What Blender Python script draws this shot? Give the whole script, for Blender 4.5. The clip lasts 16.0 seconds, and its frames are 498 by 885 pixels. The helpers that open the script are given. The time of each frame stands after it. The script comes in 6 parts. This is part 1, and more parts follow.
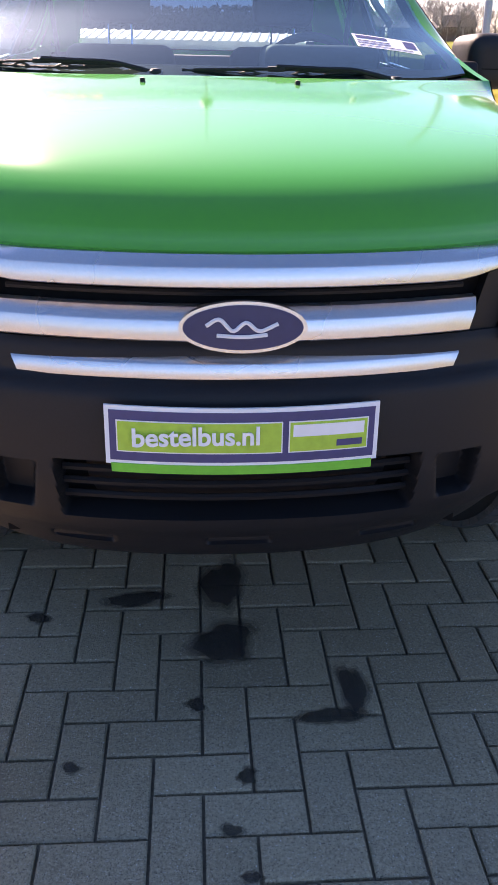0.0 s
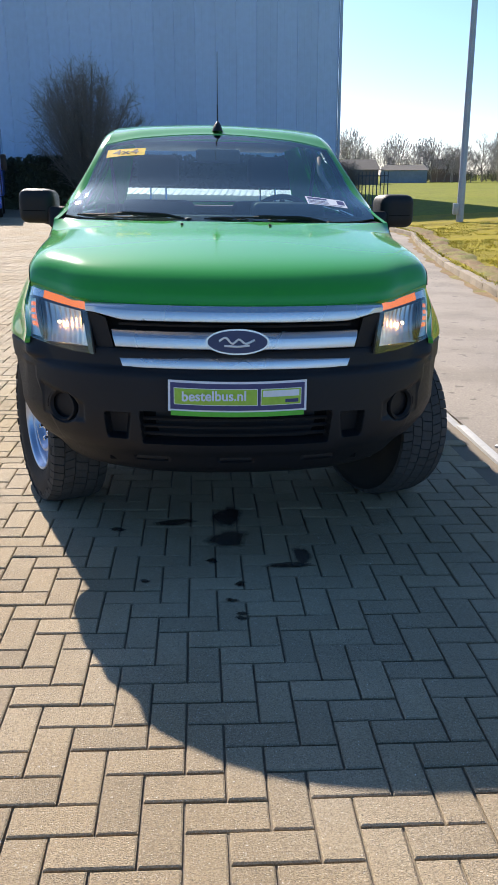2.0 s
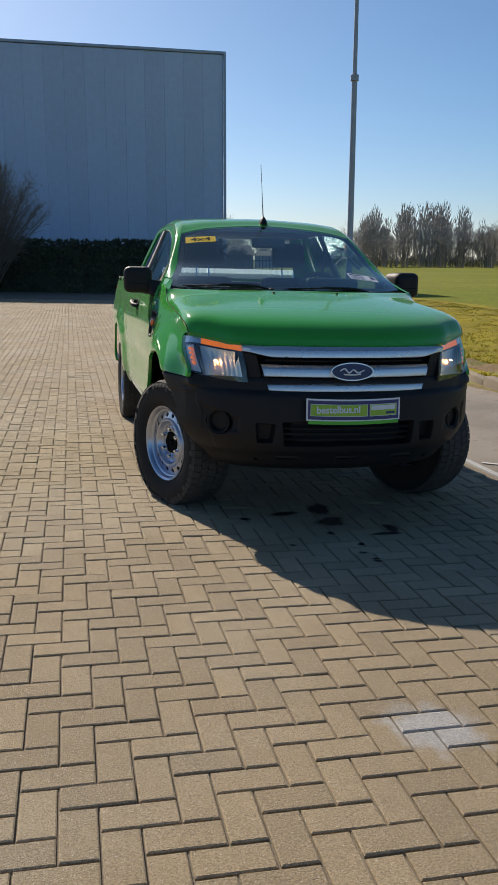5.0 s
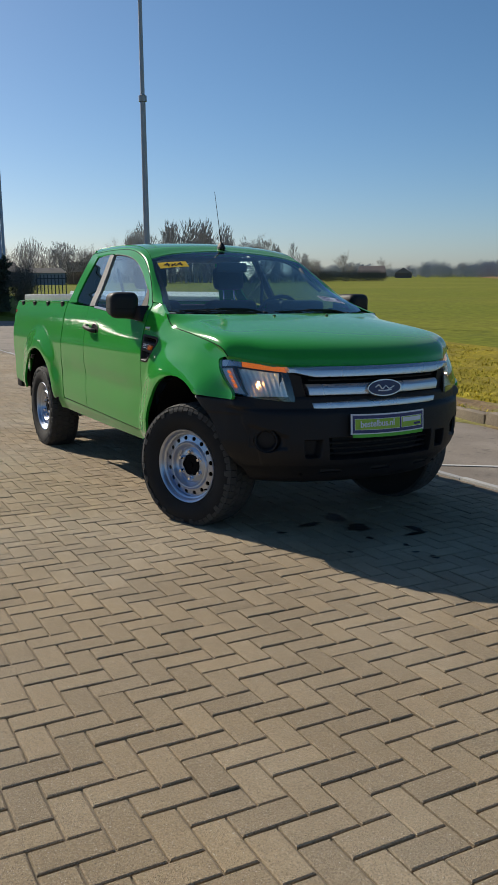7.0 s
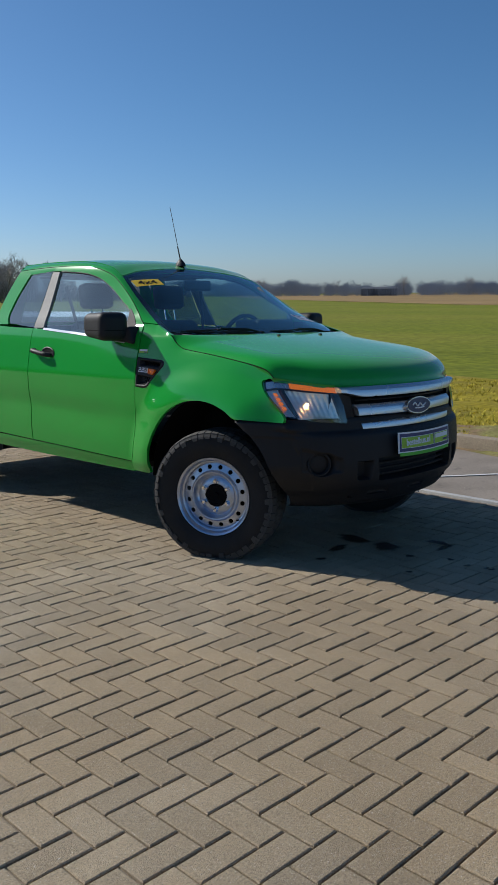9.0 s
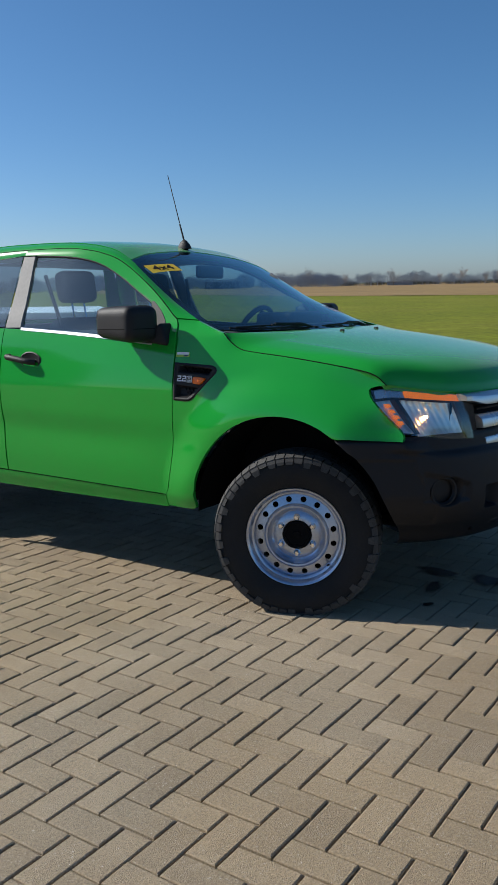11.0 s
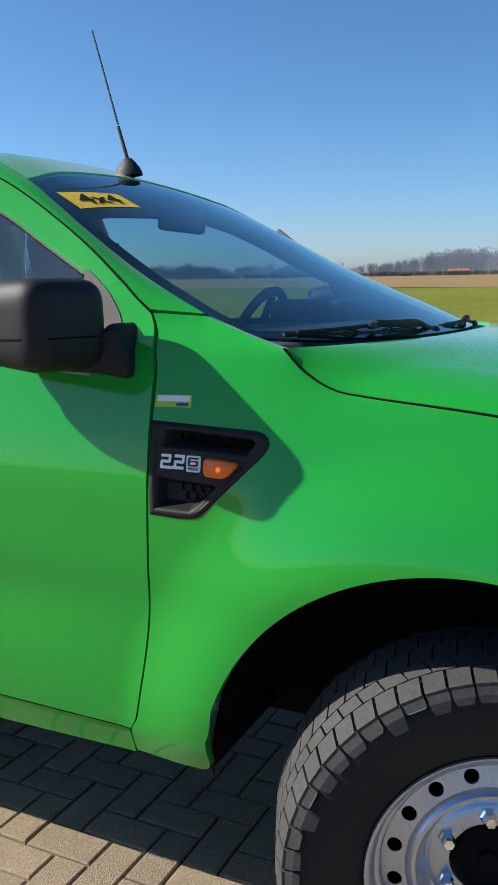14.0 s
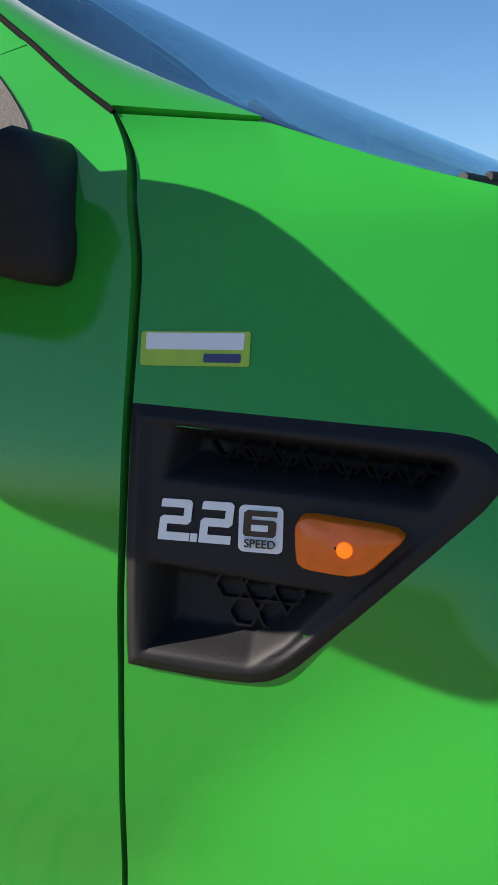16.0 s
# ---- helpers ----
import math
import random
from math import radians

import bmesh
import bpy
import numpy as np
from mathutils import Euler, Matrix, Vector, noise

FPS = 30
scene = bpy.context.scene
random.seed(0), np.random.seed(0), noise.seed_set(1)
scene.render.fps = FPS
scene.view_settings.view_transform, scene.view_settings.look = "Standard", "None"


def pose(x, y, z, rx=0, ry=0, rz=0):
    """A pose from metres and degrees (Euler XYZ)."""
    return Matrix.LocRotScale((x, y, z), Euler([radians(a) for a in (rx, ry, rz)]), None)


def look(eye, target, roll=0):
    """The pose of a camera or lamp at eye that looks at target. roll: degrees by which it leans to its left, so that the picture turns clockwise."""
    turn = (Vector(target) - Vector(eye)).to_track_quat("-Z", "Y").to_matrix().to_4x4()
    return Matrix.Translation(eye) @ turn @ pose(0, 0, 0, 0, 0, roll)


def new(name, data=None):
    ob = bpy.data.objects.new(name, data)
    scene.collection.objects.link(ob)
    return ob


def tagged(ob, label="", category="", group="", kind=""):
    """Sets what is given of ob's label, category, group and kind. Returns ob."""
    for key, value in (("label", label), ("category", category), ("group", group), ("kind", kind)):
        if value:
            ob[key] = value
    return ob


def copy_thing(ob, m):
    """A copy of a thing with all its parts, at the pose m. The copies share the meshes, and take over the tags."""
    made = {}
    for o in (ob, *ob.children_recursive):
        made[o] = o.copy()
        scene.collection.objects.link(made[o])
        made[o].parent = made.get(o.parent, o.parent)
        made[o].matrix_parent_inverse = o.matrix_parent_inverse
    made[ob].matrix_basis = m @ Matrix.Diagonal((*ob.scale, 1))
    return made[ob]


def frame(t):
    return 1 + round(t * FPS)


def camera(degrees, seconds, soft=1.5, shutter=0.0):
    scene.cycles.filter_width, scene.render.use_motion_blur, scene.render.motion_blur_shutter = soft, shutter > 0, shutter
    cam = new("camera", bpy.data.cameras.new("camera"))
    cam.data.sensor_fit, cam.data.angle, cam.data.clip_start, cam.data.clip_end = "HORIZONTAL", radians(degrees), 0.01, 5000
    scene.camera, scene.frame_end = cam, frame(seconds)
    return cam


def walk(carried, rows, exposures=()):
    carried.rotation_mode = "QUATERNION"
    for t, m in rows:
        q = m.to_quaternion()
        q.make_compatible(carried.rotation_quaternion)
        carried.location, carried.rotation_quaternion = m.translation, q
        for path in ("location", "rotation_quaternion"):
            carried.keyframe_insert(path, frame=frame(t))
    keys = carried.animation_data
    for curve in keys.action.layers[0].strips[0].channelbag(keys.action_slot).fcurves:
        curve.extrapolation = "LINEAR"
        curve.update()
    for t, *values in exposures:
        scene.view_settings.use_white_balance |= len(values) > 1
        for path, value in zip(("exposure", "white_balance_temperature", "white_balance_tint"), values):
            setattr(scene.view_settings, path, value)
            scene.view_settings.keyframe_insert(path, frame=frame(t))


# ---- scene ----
from mathutils.bvhtree import BVHTree

cam = camera(33.4, 16.0)
# the yard falls gently towards the verge; up is its true vertical
SLOPE_X, SLOPE_Y = 0.022, 0.019
YARD = Vector((-SLOPE_X, -SLOPE_Y, 1)).rotation_difference(Vector((0, 0, 1))).to_matrix().to_4x4()
PATH = [
    (0, (-0.118, -1.456, 1.347), (0.044, 0.349, 0.500), 1.3),
    (0.5, (-0.153, -1.845, 1.401), (0.019, -0.026, 0.587), 1.5),
    (1, (-0.167, -2.252, 1.426), (0.007, -0.413, 0.660), 1.4),
    (1.5, (-0.183, -2.672, 1.438), (-0.021, -0.798, 0.758), 1.1),
    (2, (-0.202, -3.062, 1.419), (-0.047, -1.152, 0.846), 0.9),
    (2.5, (-0.229, -3.415, 1.416), (-0.078, -1.483, 0.921), 1),
    (3, (-0.315, -3.739, 1.371), (-0.171, -1.793, 0.933), 1),
    (3.5, (-0.475, -3.923, 1.341), (-0.337, -1.972, 0.924), 0.9),
    (4, (-0.771, -4.009, 1.343), (-0.618, -2.056, 0.940), 0.8),
    (4.5, (-1.142, -4.134, 1.361), (-0.864, -2.194, 0.962), 1.3),
    (5, (-1.537, -4.144, 1.354), (-1.089, -2.233, 0.970), 1.2),
    (5.2, (-1.703, -4.127, 1.362), (-1.216, -2.224, 0.989), 1.2),
    (7.3, (-3.211, -3.640, 1.387), (-2.166, -1.966, 1.061), 0.3),
    (7.5, (-3.341, -3.526, 1.361), (-2.240, -1.886, 1.047), 0.4),
    (8, (-3.648, -3.252, 1.380), (-2.449, -1.681, 1.068), 0.2),
    (8.5, (-3.924, -2.946, 1.384), (-2.621, -1.459, 1.081), -0),
    (9, (-4.134, -2.620, 1.388), (-2.718, -1.238, 1.092), -0.3),
    (9.5, (-4.284, -2.207, 1.402), (-2.774, -0.930, 1.105), -0.5),
    (10, (-4.362, -1.775, 1.423), (-2.796, -0.569, 1.121), -0.6),
    (10.2, (-4.343, -1.615, 1.417), (-2.758, -0.434, 1.113), -0.8),
    (12.3, (-3.382, -0.179, 1.382), (-1.641, 0.752, 1.065), -1.1),
    (12.5, (-3.277, -0.039, 1.376), (-1.518, 0.858, 1.062), -1),
    (13, (-2.948, 0.193, 1.372), (-1.179, 1.072, 1.058), -1),
    (13.5, (-2.592, 0.414, 1.382), (-0.808, 1.260, 1.066), -1),
    (14, (-2.269, 0.637, 1.380), (-0.491, 1.488, 1.042), -1.4),
    (14.5, (-2.012, 0.831, 1.330), (-0.207, 1.626, 1.011), -0.8),
    (15, (-1.753, 0.983, 1.313), (0.077, 1.717, 0.979), -0.7),
    (15.5, (-1.568, 1.140, 1.278), (0.278, 1.817, 0.908), -0.6),
    (16, (-1.419, 1.254, 1.246), (0.448, 1.837, 0.829), -0.7),
]
EXPOSURES = [(0.0, 1.87, 7900, 36), (1.0, 1.68, 7400, 26), (2.0, 1.05, 6700, 14), (3.5, 0.45, 6900, 14), (5.0, 0.22, 7100, 12), (7.5, 0.0, 6700, 10), (9.0, 0.0, 6200, 10), (10.0, 0.1, 6200, 10), (12.5, 0.3, 6300, 10), (14.5, 0.75, 6400, 12), (16.0, 0.88, 6900, 14)]
walk(cam, [(t, YARD @ look(eye, target, roll)) for t, eye, target, roll in PATH], EXPOSURES)

# ---------------------------------------------------------------- light
SUN_ELEV, SUN_AZ = 34.0, -18.0
world = bpy.data.worlds.new("sky")
scene.world = world
world.use_nodes = True
wn = world.node_tree.nodes
sky = wn.new("ShaderNodeTexSky")
sky.sky_type, sky.sun_disc = "NISHITA", False
sky.sun_elevation, sky.sun_rotation = radians(SUN_ELEV), radians(SUN_AZ)
sky.air_density, sky.dust_density, sky.ozone_density = 0.78, 0.65, 6.5
wn["Background"].inputs[1].default_value = 0.096
vivid = wn.new("ShaderNodeHueSaturation")
vivid.inputs["Hue"].default_value, vivid.inputs["Saturation"].default_value = 0.493, 1.09
clean = wn.new("ShaderNodeMix")
clean.data_type, clean.blend_type = "RGBA", "MULTIPLY"
clean.inputs["Factor"].default_value, clean.inputs["B"].default_value = 1.0, (1.04, 1.0, 0.99, 1)
world.node_tree.links.new(sky.outputs[0], vivid.inputs["Color"])
world.node_tree.links.new(vivid.outputs[0], clean.inputs["A"])
world.node_tree.links.new(clean.outputs["Result"], wn["Background"].inputs[0])
sun = new("sun", bpy.data.lights.new("sun", "SUN"))
sun.data.energy, sun.data.angle, sun.data.color = 5.0, radians(0.6), (1.0, 0.94, 0.84)
sd = Vector((math.sin(radians(SUN_AZ)) * math.cos(radians(SUN_ELEV)), math.cos(radians(SUN_AZ)) * math.cos(radians(SUN_ELEV)), math.sin(radians(SUN_ELEV))))
sun.matrix_world = look(sd * 60, (0, 0, 0))

# ---------------------------------------------------------------- materials
def mat(name, col, rough=0.5, metal=0.0, coat=0.0, coarse=(1.5, 0.08), fine=(60.0, 0.1), bump=0.0, bump_scale=None, spread=0.0, island=False, second=None, second_scale=2.0, second_at=(0.45, 0.6), specks=None, rough_var=0.1, glow=None, blot=None):
    """A surface with a coarse and a fine variation of its colour, relief, and a spread from piece to piece."""
    m = bpy.data.materials.new(name)
    m.use_nodes = True
    n, l = m.node_tree.nodes, m.node_tree.links
    b = n["Principled BSDF"]
    b.inputs["Roughness"].default_value = rough
    b.inputs["Metallic"].default_value = metal
    b.inputs["Coat Weight"].default_value = coat
    b.inputs["Coat Roughness"].default_value = 0.07
    co = n.new("ShaderNodeTexCoord").outputs["Object"]
    if spread and not island:
        co = n.new("ShaderNodeNewGeometry").outputs["Position"]

    def noisy(scale, detail=4.0):
        t = n.new("ShaderNodeTexNoise")
        t.inputs["Scale"].default_value, t.inputs["Detail"].default_value = scale, detail
        l.new(co, t.inputs["Vector"])
        return t.outputs["Fac"]

    def scaled(value, low, high, a=0.25, c=0.75):
        r = n.new("ShaderNodeMapRange")
        r.inputs[1].default_value, r.inputs[2].default_value, r.inputs[3].default_value, r.inputs[4].default_value = a, c, low, high
        l.new(value, r.inputs[0])
        return r.outputs[0]

    def times(a, c):
        t = n.new("ShaderNodeMath")
        t.operation = "MULTIPLY"
        l.new(a, t.inputs[0]), l.new(c, t.inputs[1])
        return t.outputs[0]

    big, small = noisy(coarse[0]), noisy(fine[0], 6.0)
    f = times(scaled(big, 1 - coarse[1], 1 + coarse[1]), scaled(small, 1 - fine[1], 1 + fine[1]))
    if spread:
        g = n.new("ShaderNodeNewGeometry").outputs["Random Per Island"] if island else n.new("ShaderNodeObjectInfo").outputs["Random"]
        f = times(f, scaled(g, 1 - spread, 1 + spread, 0, 1))
    base = n.new("ShaderNodeRGB")
    base.outputs[0].default_value = (*col, 1)
    out = base.outputs[0]
    if second:
        mix = n.new("ShaderNodeMix")
        mix.data_type = "RGBA"
        l.new(scaled(noisy(second_scale, 5.0), 0, 1, *second_at), mix.inputs["Factor"])
        l.new(out, mix.inputs["A"])
        mix.inputs["B"].default_value = (*second, 1)
        out = mix.outputs["Result"]
    if blot:
        far = n.new("ShaderNodeVectorMath")
        far.operation = "DISTANCE"
        far.inputs[1].default_value = blot[0]
        l.new(n.new("ShaderNodeNewGeometry").outputs["Position"], far.inputs[0])
        ragged = n.new("ShaderNodeMath")
        ragged.operation = "ADD"
        l.new(far.outputs["Value"], ragged.inputs[0]), l.new(scaled(noisy(14.0, 5.0), -0.05, 0.05), ragged.inputs[1])
        mix = n.new("ShaderNodeMix")
        mix.data_type = "RGBA"
        l.new(scaled(ragged.outputs[0], 0.85, 0, blot[1] * 0.55, blot[1]), mix.inputs["Factor"])
        l.new(out, mix.inputs["A"])
        mix.inputs["B"].default_value = (*blot[2], 1)
        out = mix.outputs["Result"]
    v = n.new("ShaderNodeVectorMath")
    v.operation = "SCALE"
    l.new(out, v.inputs[0]), l.new(f, v.inputs["Scale"])
    out = v.outputs[0]
    for size, a, c, tone in specks or ():
        mix = n.new("ShaderNodeMix")
        mix.data_type = "RGBA"
        l.new(scaled(noisy(size, 2.0), 0, 1, a, c), mix.inputs["Factor"])
        l.new(out, mix.inputs["A"])
        mix.inputs["B"].default_value = (*tone, 1)
        out = mix.outputs["Result"]
    l.new(out, b.inputs["Base Color"])
    if glow:
        b.inputs["Emission Color"].default_value, b.inputs["Emission Strength"].default_value = (*glow[0], 1), glow[1]
    if rough_var:
        l.new(scaled(big, max(rough - rough_var * rough, 0), rough + rough_var * rough), b.inputs["Roughness"])
    if bump:
        bp = n.new("ShaderNodeBump")
        bp.inputs["Strength"].default_value, bp.inputs["Distance"].default_value = bump, 0.01
        l.new(noisy(bump_scale or fine[0], 6.0), bp.inputs["Height"])
        l.new(bp.outputs[0], b.inputs["Normal"])
    return m


def clear(name, tint=(1, 1, 1), rough=0.0, see=0.85, mirror=0.11):
    """Thin glass: a pane that reflects by its angle and lets the rest through with a tint."""
    m = bpy.data.materials.new(name)
    m.use_nodes = True
    n, l = m.node_tree.nodes, m.node_tree.links
    n.clear()
    out, mix, fr = n.new("ShaderNodeOutputMaterial"), n.new("ShaderNodeMixShader"), n.new("ShaderNodeLayerWeight")
    t, g = n.new("ShaderNodeBsdfTransparent"), n.new("ShaderNodeBsdfGlossy")
    t.inputs["Color"].default_value = (tint[0] * see, tint[1] * see, tint[2] * see, 1)
    g.inputs["Roughness"].default_value = rough
    g.inputs["Color"].default_value = (0.78, 0.95, 0.98, 1)
    fr.inputs["Blend"].default_value = 0.5
    up, sc = n.new("ShaderNodeMath"), n.new("ShaderNodeMath")
    up.operation, sc.operation = "POWER", "MULTIPLY_ADD"
    up.inputs[1].default_value, sc.inputs[1].default_value, sc.inputs[2].default_value = 4.0, 1 - mirror, mirror
    l.new(fr.outputs["Facing"], up.inputs[0]), l.new(up.outputs[0], sc.inputs[0])
    l.new(sc.outputs[0], mix.inputs[0]), l.new(t.outputs[0], mix.inputs[1]), l.new(g.outputs[0], mix.inputs[2])
    l.new(mix.outputs[0], out.inputs[0])
    return m


GREEN = mat("green_car_paint", (0.015, 0.30, 0.031), 0.4, 0.0, 1.0, (0.8, 0.05), (900, 0.02), rough_var=0.15)
GREEN.node_tree.nodes["Principled BSDF"].inputs["Specular IOR Level"].default_value = 0.0
GREEN.node_tree.nodes["Principled BSDF"].inputs["Coat Roughness"].default_value = 0.09
GREEN.node_tree.nodes["Principled BSDF"].inputs["Coat IOR"].default_value = 1.55
GREEN.node_tree.nodes["Principled BSDF"].inputs["Sheen Weight"].default_value = 0.15
GREEN.node_tree.nodes["Principled BSDF"].inputs["Sheen Roughness"].default_value = 0.28
BLACK_PLASTIC = mat("black_grained_plastic", (0.011, 0.011, 0.013), 0.55, fine=(300, 0.15), bump=0.15, bump_scale=900)
BLACK_PLASTIC.node_tree.nodes["Principled BSDF"].inputs["Specular IOR Level"].default_value = 0.32
DARK = mat("dark_cavity", (0.004, 0.004, 0.0045), 0.9)
DARK.node_tree.nodes["Principled BSDF"].inputs["Specular IOR Level"].default_value = 0.15
SILVER = mat("satin_silver", (0.62, 0.63, 0.66), 0.28, 0.85, fine=(200, 0.04))
# chrome tinted warm: part of the bulb's golden glow is in the colour
LAMP_CHROME = mat("glow_tinted_reflector", (0.92, 0.86, 0.78), 0.32, 1.0)
CHROME = mat("chrome", (0.85, 0.85, 0.86), 0.08, 1.0)
# wheel silver with the blue sky's reflection tinted into its colour
WHEEL_SILVER = mat("sky_tinted_wheel_silver", (0.46, 0.51, 0.62), 0.30, 0.9, coarse=(8, 0.1), fine=(120, 0.08))
RUBBER = mat("tyre_rubber", (0.007, 0.007, 0.0075), 0.8, coarse=(6, 0.2), fine=(90, 0.2), bump=0.2, bump_scale=150)
TREAD = mat("dusty_tread_rubber", (0.05, 0.049, 0.047), 0.85, coarse=(12, 0.25), fine=(120, 0.25))
GLASS = clear("car_glass", (0.72, 0.93, 0.93), 0.0, 0.92, 0.07)
SIDE_GLASS = clear("door_glass", (0.60, 0.84, 1.0), 0.0, 0.78, 0.13)
DARK_GLASS = clear("tinted_rear_glass", (0.4, 0.62, 0.85), 0.0, 0.3, 0.12)
LENS = clear("lamp_lens", (1, 1, 1), 0.02, 0.94)
MIRROR = mat("mirror_glass", (0.85, 0.88, 0.9), 0.02, 1.0)
ORANGE = mat("orange_lamp_plastic", (0.85, 0.15, 0.004), 0.25, 0.0, 0.15, rough_var=0)
ORANGE_PALE = mat("lit_orange_lamp", (0.5, 0.10, 0.006), 0.3, 0.0, glow=((1.0, 0.24, 0.01), 0.45))
BULB = mat("lit_bulb", (0.9, 0.8, 0.6), 0.3, glow=((1.0, 0.50, 0.16), 45.0))
RED_LAMP = mat("red_lamp_plastic", (0.5, 0.01, 0.01), 0.15, 0, 0.6)
INTERIOR = mat("dark_grey_interior", (0.06, 0.061, 0.064), 0.7, fine=(80, 0.2))
SEAT = mat("grey_seat_fabric", (0.06, 0.061, 0.066), 0.9, fine=(150, 0.3), bump=0.2)
PILLAR_GREY = mat("grey_satin_pillar", (0.22, 0.217, 0.21), 0.6, 0.0)
PILLAR_GREY.node_tree.nodes["Principled BSDF"].inputs["Specular IOR Level"].default_value = 0.2
SPECKLED = mat("grey_grained_plastic", (0.11, 0.105, 0.10), 0.65, fine=(500, 0.25), bump=0.1)
SPECKLED.node_tree.nodes["Principled BSDF"].inputs["Specular IOR Level"].default_value = 0.12
WHITE_PRINT = mat("white_print", (0.8, 0.82, 0.85), 0.5, fine=(50, 0.03))
WORN_WHITE = mat("worn_white_road_paint", (0.5, 0.49, 0.47), 0.8, coarse=(6, 0.2), fine=(60, 0.3))
BLUE_PRINT = mat("dark_blue_print", (0.045, 0.05, 0.16), 0.45)
LIME_PRINT = mat("lime_green_print", (0.36, 0.58, 0.06), 0.5)
GREEN_PRINT = mat("bright_green_print", (0.1, 0.5, 0.04), 0.5)
YELLOW = mat("yellow_sticker", (0.85, 0.55, 0.06), 0.7)
YELLOW.node_tree.nodes["Principled BSDF"].inputs["Specular IOR Level"].default_value = 0.1
BROWN_PRINT = mat("dark_brown_print", (0.05, 0.03, 0.015), 0.6)
EMBLEM_BLUE = mat("emblem_blue", (0.006, 0.018, 0.10), 0.35, 0.0, 0.1)
ALU = mat("ribbed_aluminium", (0.72, 0.73, 0.74), 0.35, 0.6, fine=(30, 0.08))
SPECKS = ((330, 0.63, 0.68, (0.50, 0.44, 0.36)), (210, 0.70, 0.73, (0.72, 0.68, 0.62)), (300, 0.61, 0.69, (0.10, 0.082, 0.062)))
PAVER = mat("concrete_paver", (0.293, 0.221, 0.133), 0.88, coarse=(1.2, 0.14), fine=(160, 0.36), bump=0.65, bump_scale=260, spread=0.12, second=(0.322, 0.257, 0.171), second_scale=0.7, specks=SPECKS)
PAVER_JOINED = mat("concrete_paver_field", (0.293, 0.221, 0.133), 0.88, coarse=(1.2, 0.14), fine=(160, 0.36), bump=0.65, bump_scale=260, spread=0.12, island=True, second=(0.322, 0.257, 0.171), second_scale=0.7, specks=SPECKS)
PALE_PAVER = mat("pale_stained_paver", (0.293, 0.221, 0.133), 0.88, coarse=(1.2, 0.14), fine=(160, 0.36), bump=0.65, bump_scale=260, spread=0.12, second=(0.322, 0.257, 0.171), second_scale=0.7, specks=SPECKS, blot=(tuple(YARD @ Vector((-0.41, -1.975, 0.0))), 0.165, (0.39, 0.39, 0.39)))
JOINT = mat("sandy_joint", (0.17, 0.14, 0.105), 0.95, fine=(150, 0.3))
OIL_EDGE = mat("oil_stain_edge", (0.085, 0.074, 0.062), 0.7, coarse=(6, 0.2), fine=(80, 0.3))
OIL_EDGE.node_tree.nodes["Principled BSDF"].inputs["Alpha"].default_value = 0.10
OIL = mat("oil_stain", (0.075, 0.066, 0.055), 0.6, coarse=(6, 0.2), fine=(80, 0.3))
OIL.node_tree.nodes["Principled BSDF"].inputs["Alpha"].default_value = 0.24
CONCRETE = mat("worn_concrete", (0.235, 0.20, 0.165), 0.85, coarse=(0.8, 0.18), fine=(70, 0.22), bump=0.4, second=(0.19, 0.16, 0.13), second_scale=1.3, specks=((9, 0.64, 0.70, (0.13, 0.11, 0.09)), (40, 0.68, 0.73, (0.32, 0.28, 0.24))))
KERB = mat("weathered_kerb_concrete", (0.24, 0.195, 0.14), 0.9, coarse=(3, 0.2), fine=(60, 0.25), bump=0.5, spread=0.12)
EDGING = mat("pale_edging", (0.36, 0.36, 0.36), 0.8, fine=(60, 0.15))
SOIL = mat("dry_soil", (0.21, 0.15, 0.09), 0.95, coarse=(2.5, 0.25), fine=(25, 0.35), bump=0.8, second=(0.2, 0.19, 0.07), second_scale=1.5)
VERGE = mat("dry_verge_grass", (0.25, 0.205, 0.02), 0.95, coarse=(0.7, 0.25), fine=(12, 0.4), bump=0.6, second=(0.22, 0.18, 0.03), second_scale=0.9)
FIELD = mat("winter_crop_field", (0.145, 0.165, 0.018), 0.95, coarse=(0.35, 0.12), fine=(4.0, 0.35), bump=0.6, second=(0.175, 0.18, 0.025), second_scale=0.05)
FAR_FIELD = mat("stubble_field", (0.26, 0.18, 0.085), 0.95, coarse=(0.02, 0.15), fine=(0.5, 0.2))
BLADE = mat("grass_blade", (0.48, 0.40, 0.06), 0.8, coarse=(1.5, 0.3), fine=(8, 0.2), spread=0.35, island=True)
CLADDING = mat("blue_grey_cladding", (0.45, 0.57, 0.77), 0.5, 0.0, coarse=(0.12, 0.06), fine=(3, 0.05), spread=0.04)
FLASHING = mat("grey_flashing", (0.34, 0.41, 0.52), 0.5, 0.3)
BARK = mat("grey_bark", (0.19, 0.165, 0.14), 0.9, fine=(20, 0.3))
TREE_TWIG = mat("pale_tree_twigs", (0.34, 0.31, 0.29), 0.9, spread=0.25, island=True)
TWIG = mat("bare_twigs", (0.22, 0.19, 0.16), 0.9, spread=0.25, island=True)
HEDGE = mat("dark_hedge", (0.05, 0.06, 0.036), 0.9, coarse=(0.5, 0.3), fine=(6, 0.3), spread=0.4, island=True)
GALVANISED = mat("galvanised_steel", (0.33, 0.35, 0.38), 0.5, 0.6, coarse=(2, 0.12), fine=(30, 0.12))
LORRY_BLUE = mat("blue_lorry_paint", (0.01, 0.09, 0.42), 0.3, 0, 0.8)
LORRY_WHITE = mat("white_lorry_paint", (0.75, 0.75, 0.75), 0.35, 0, 0.6)
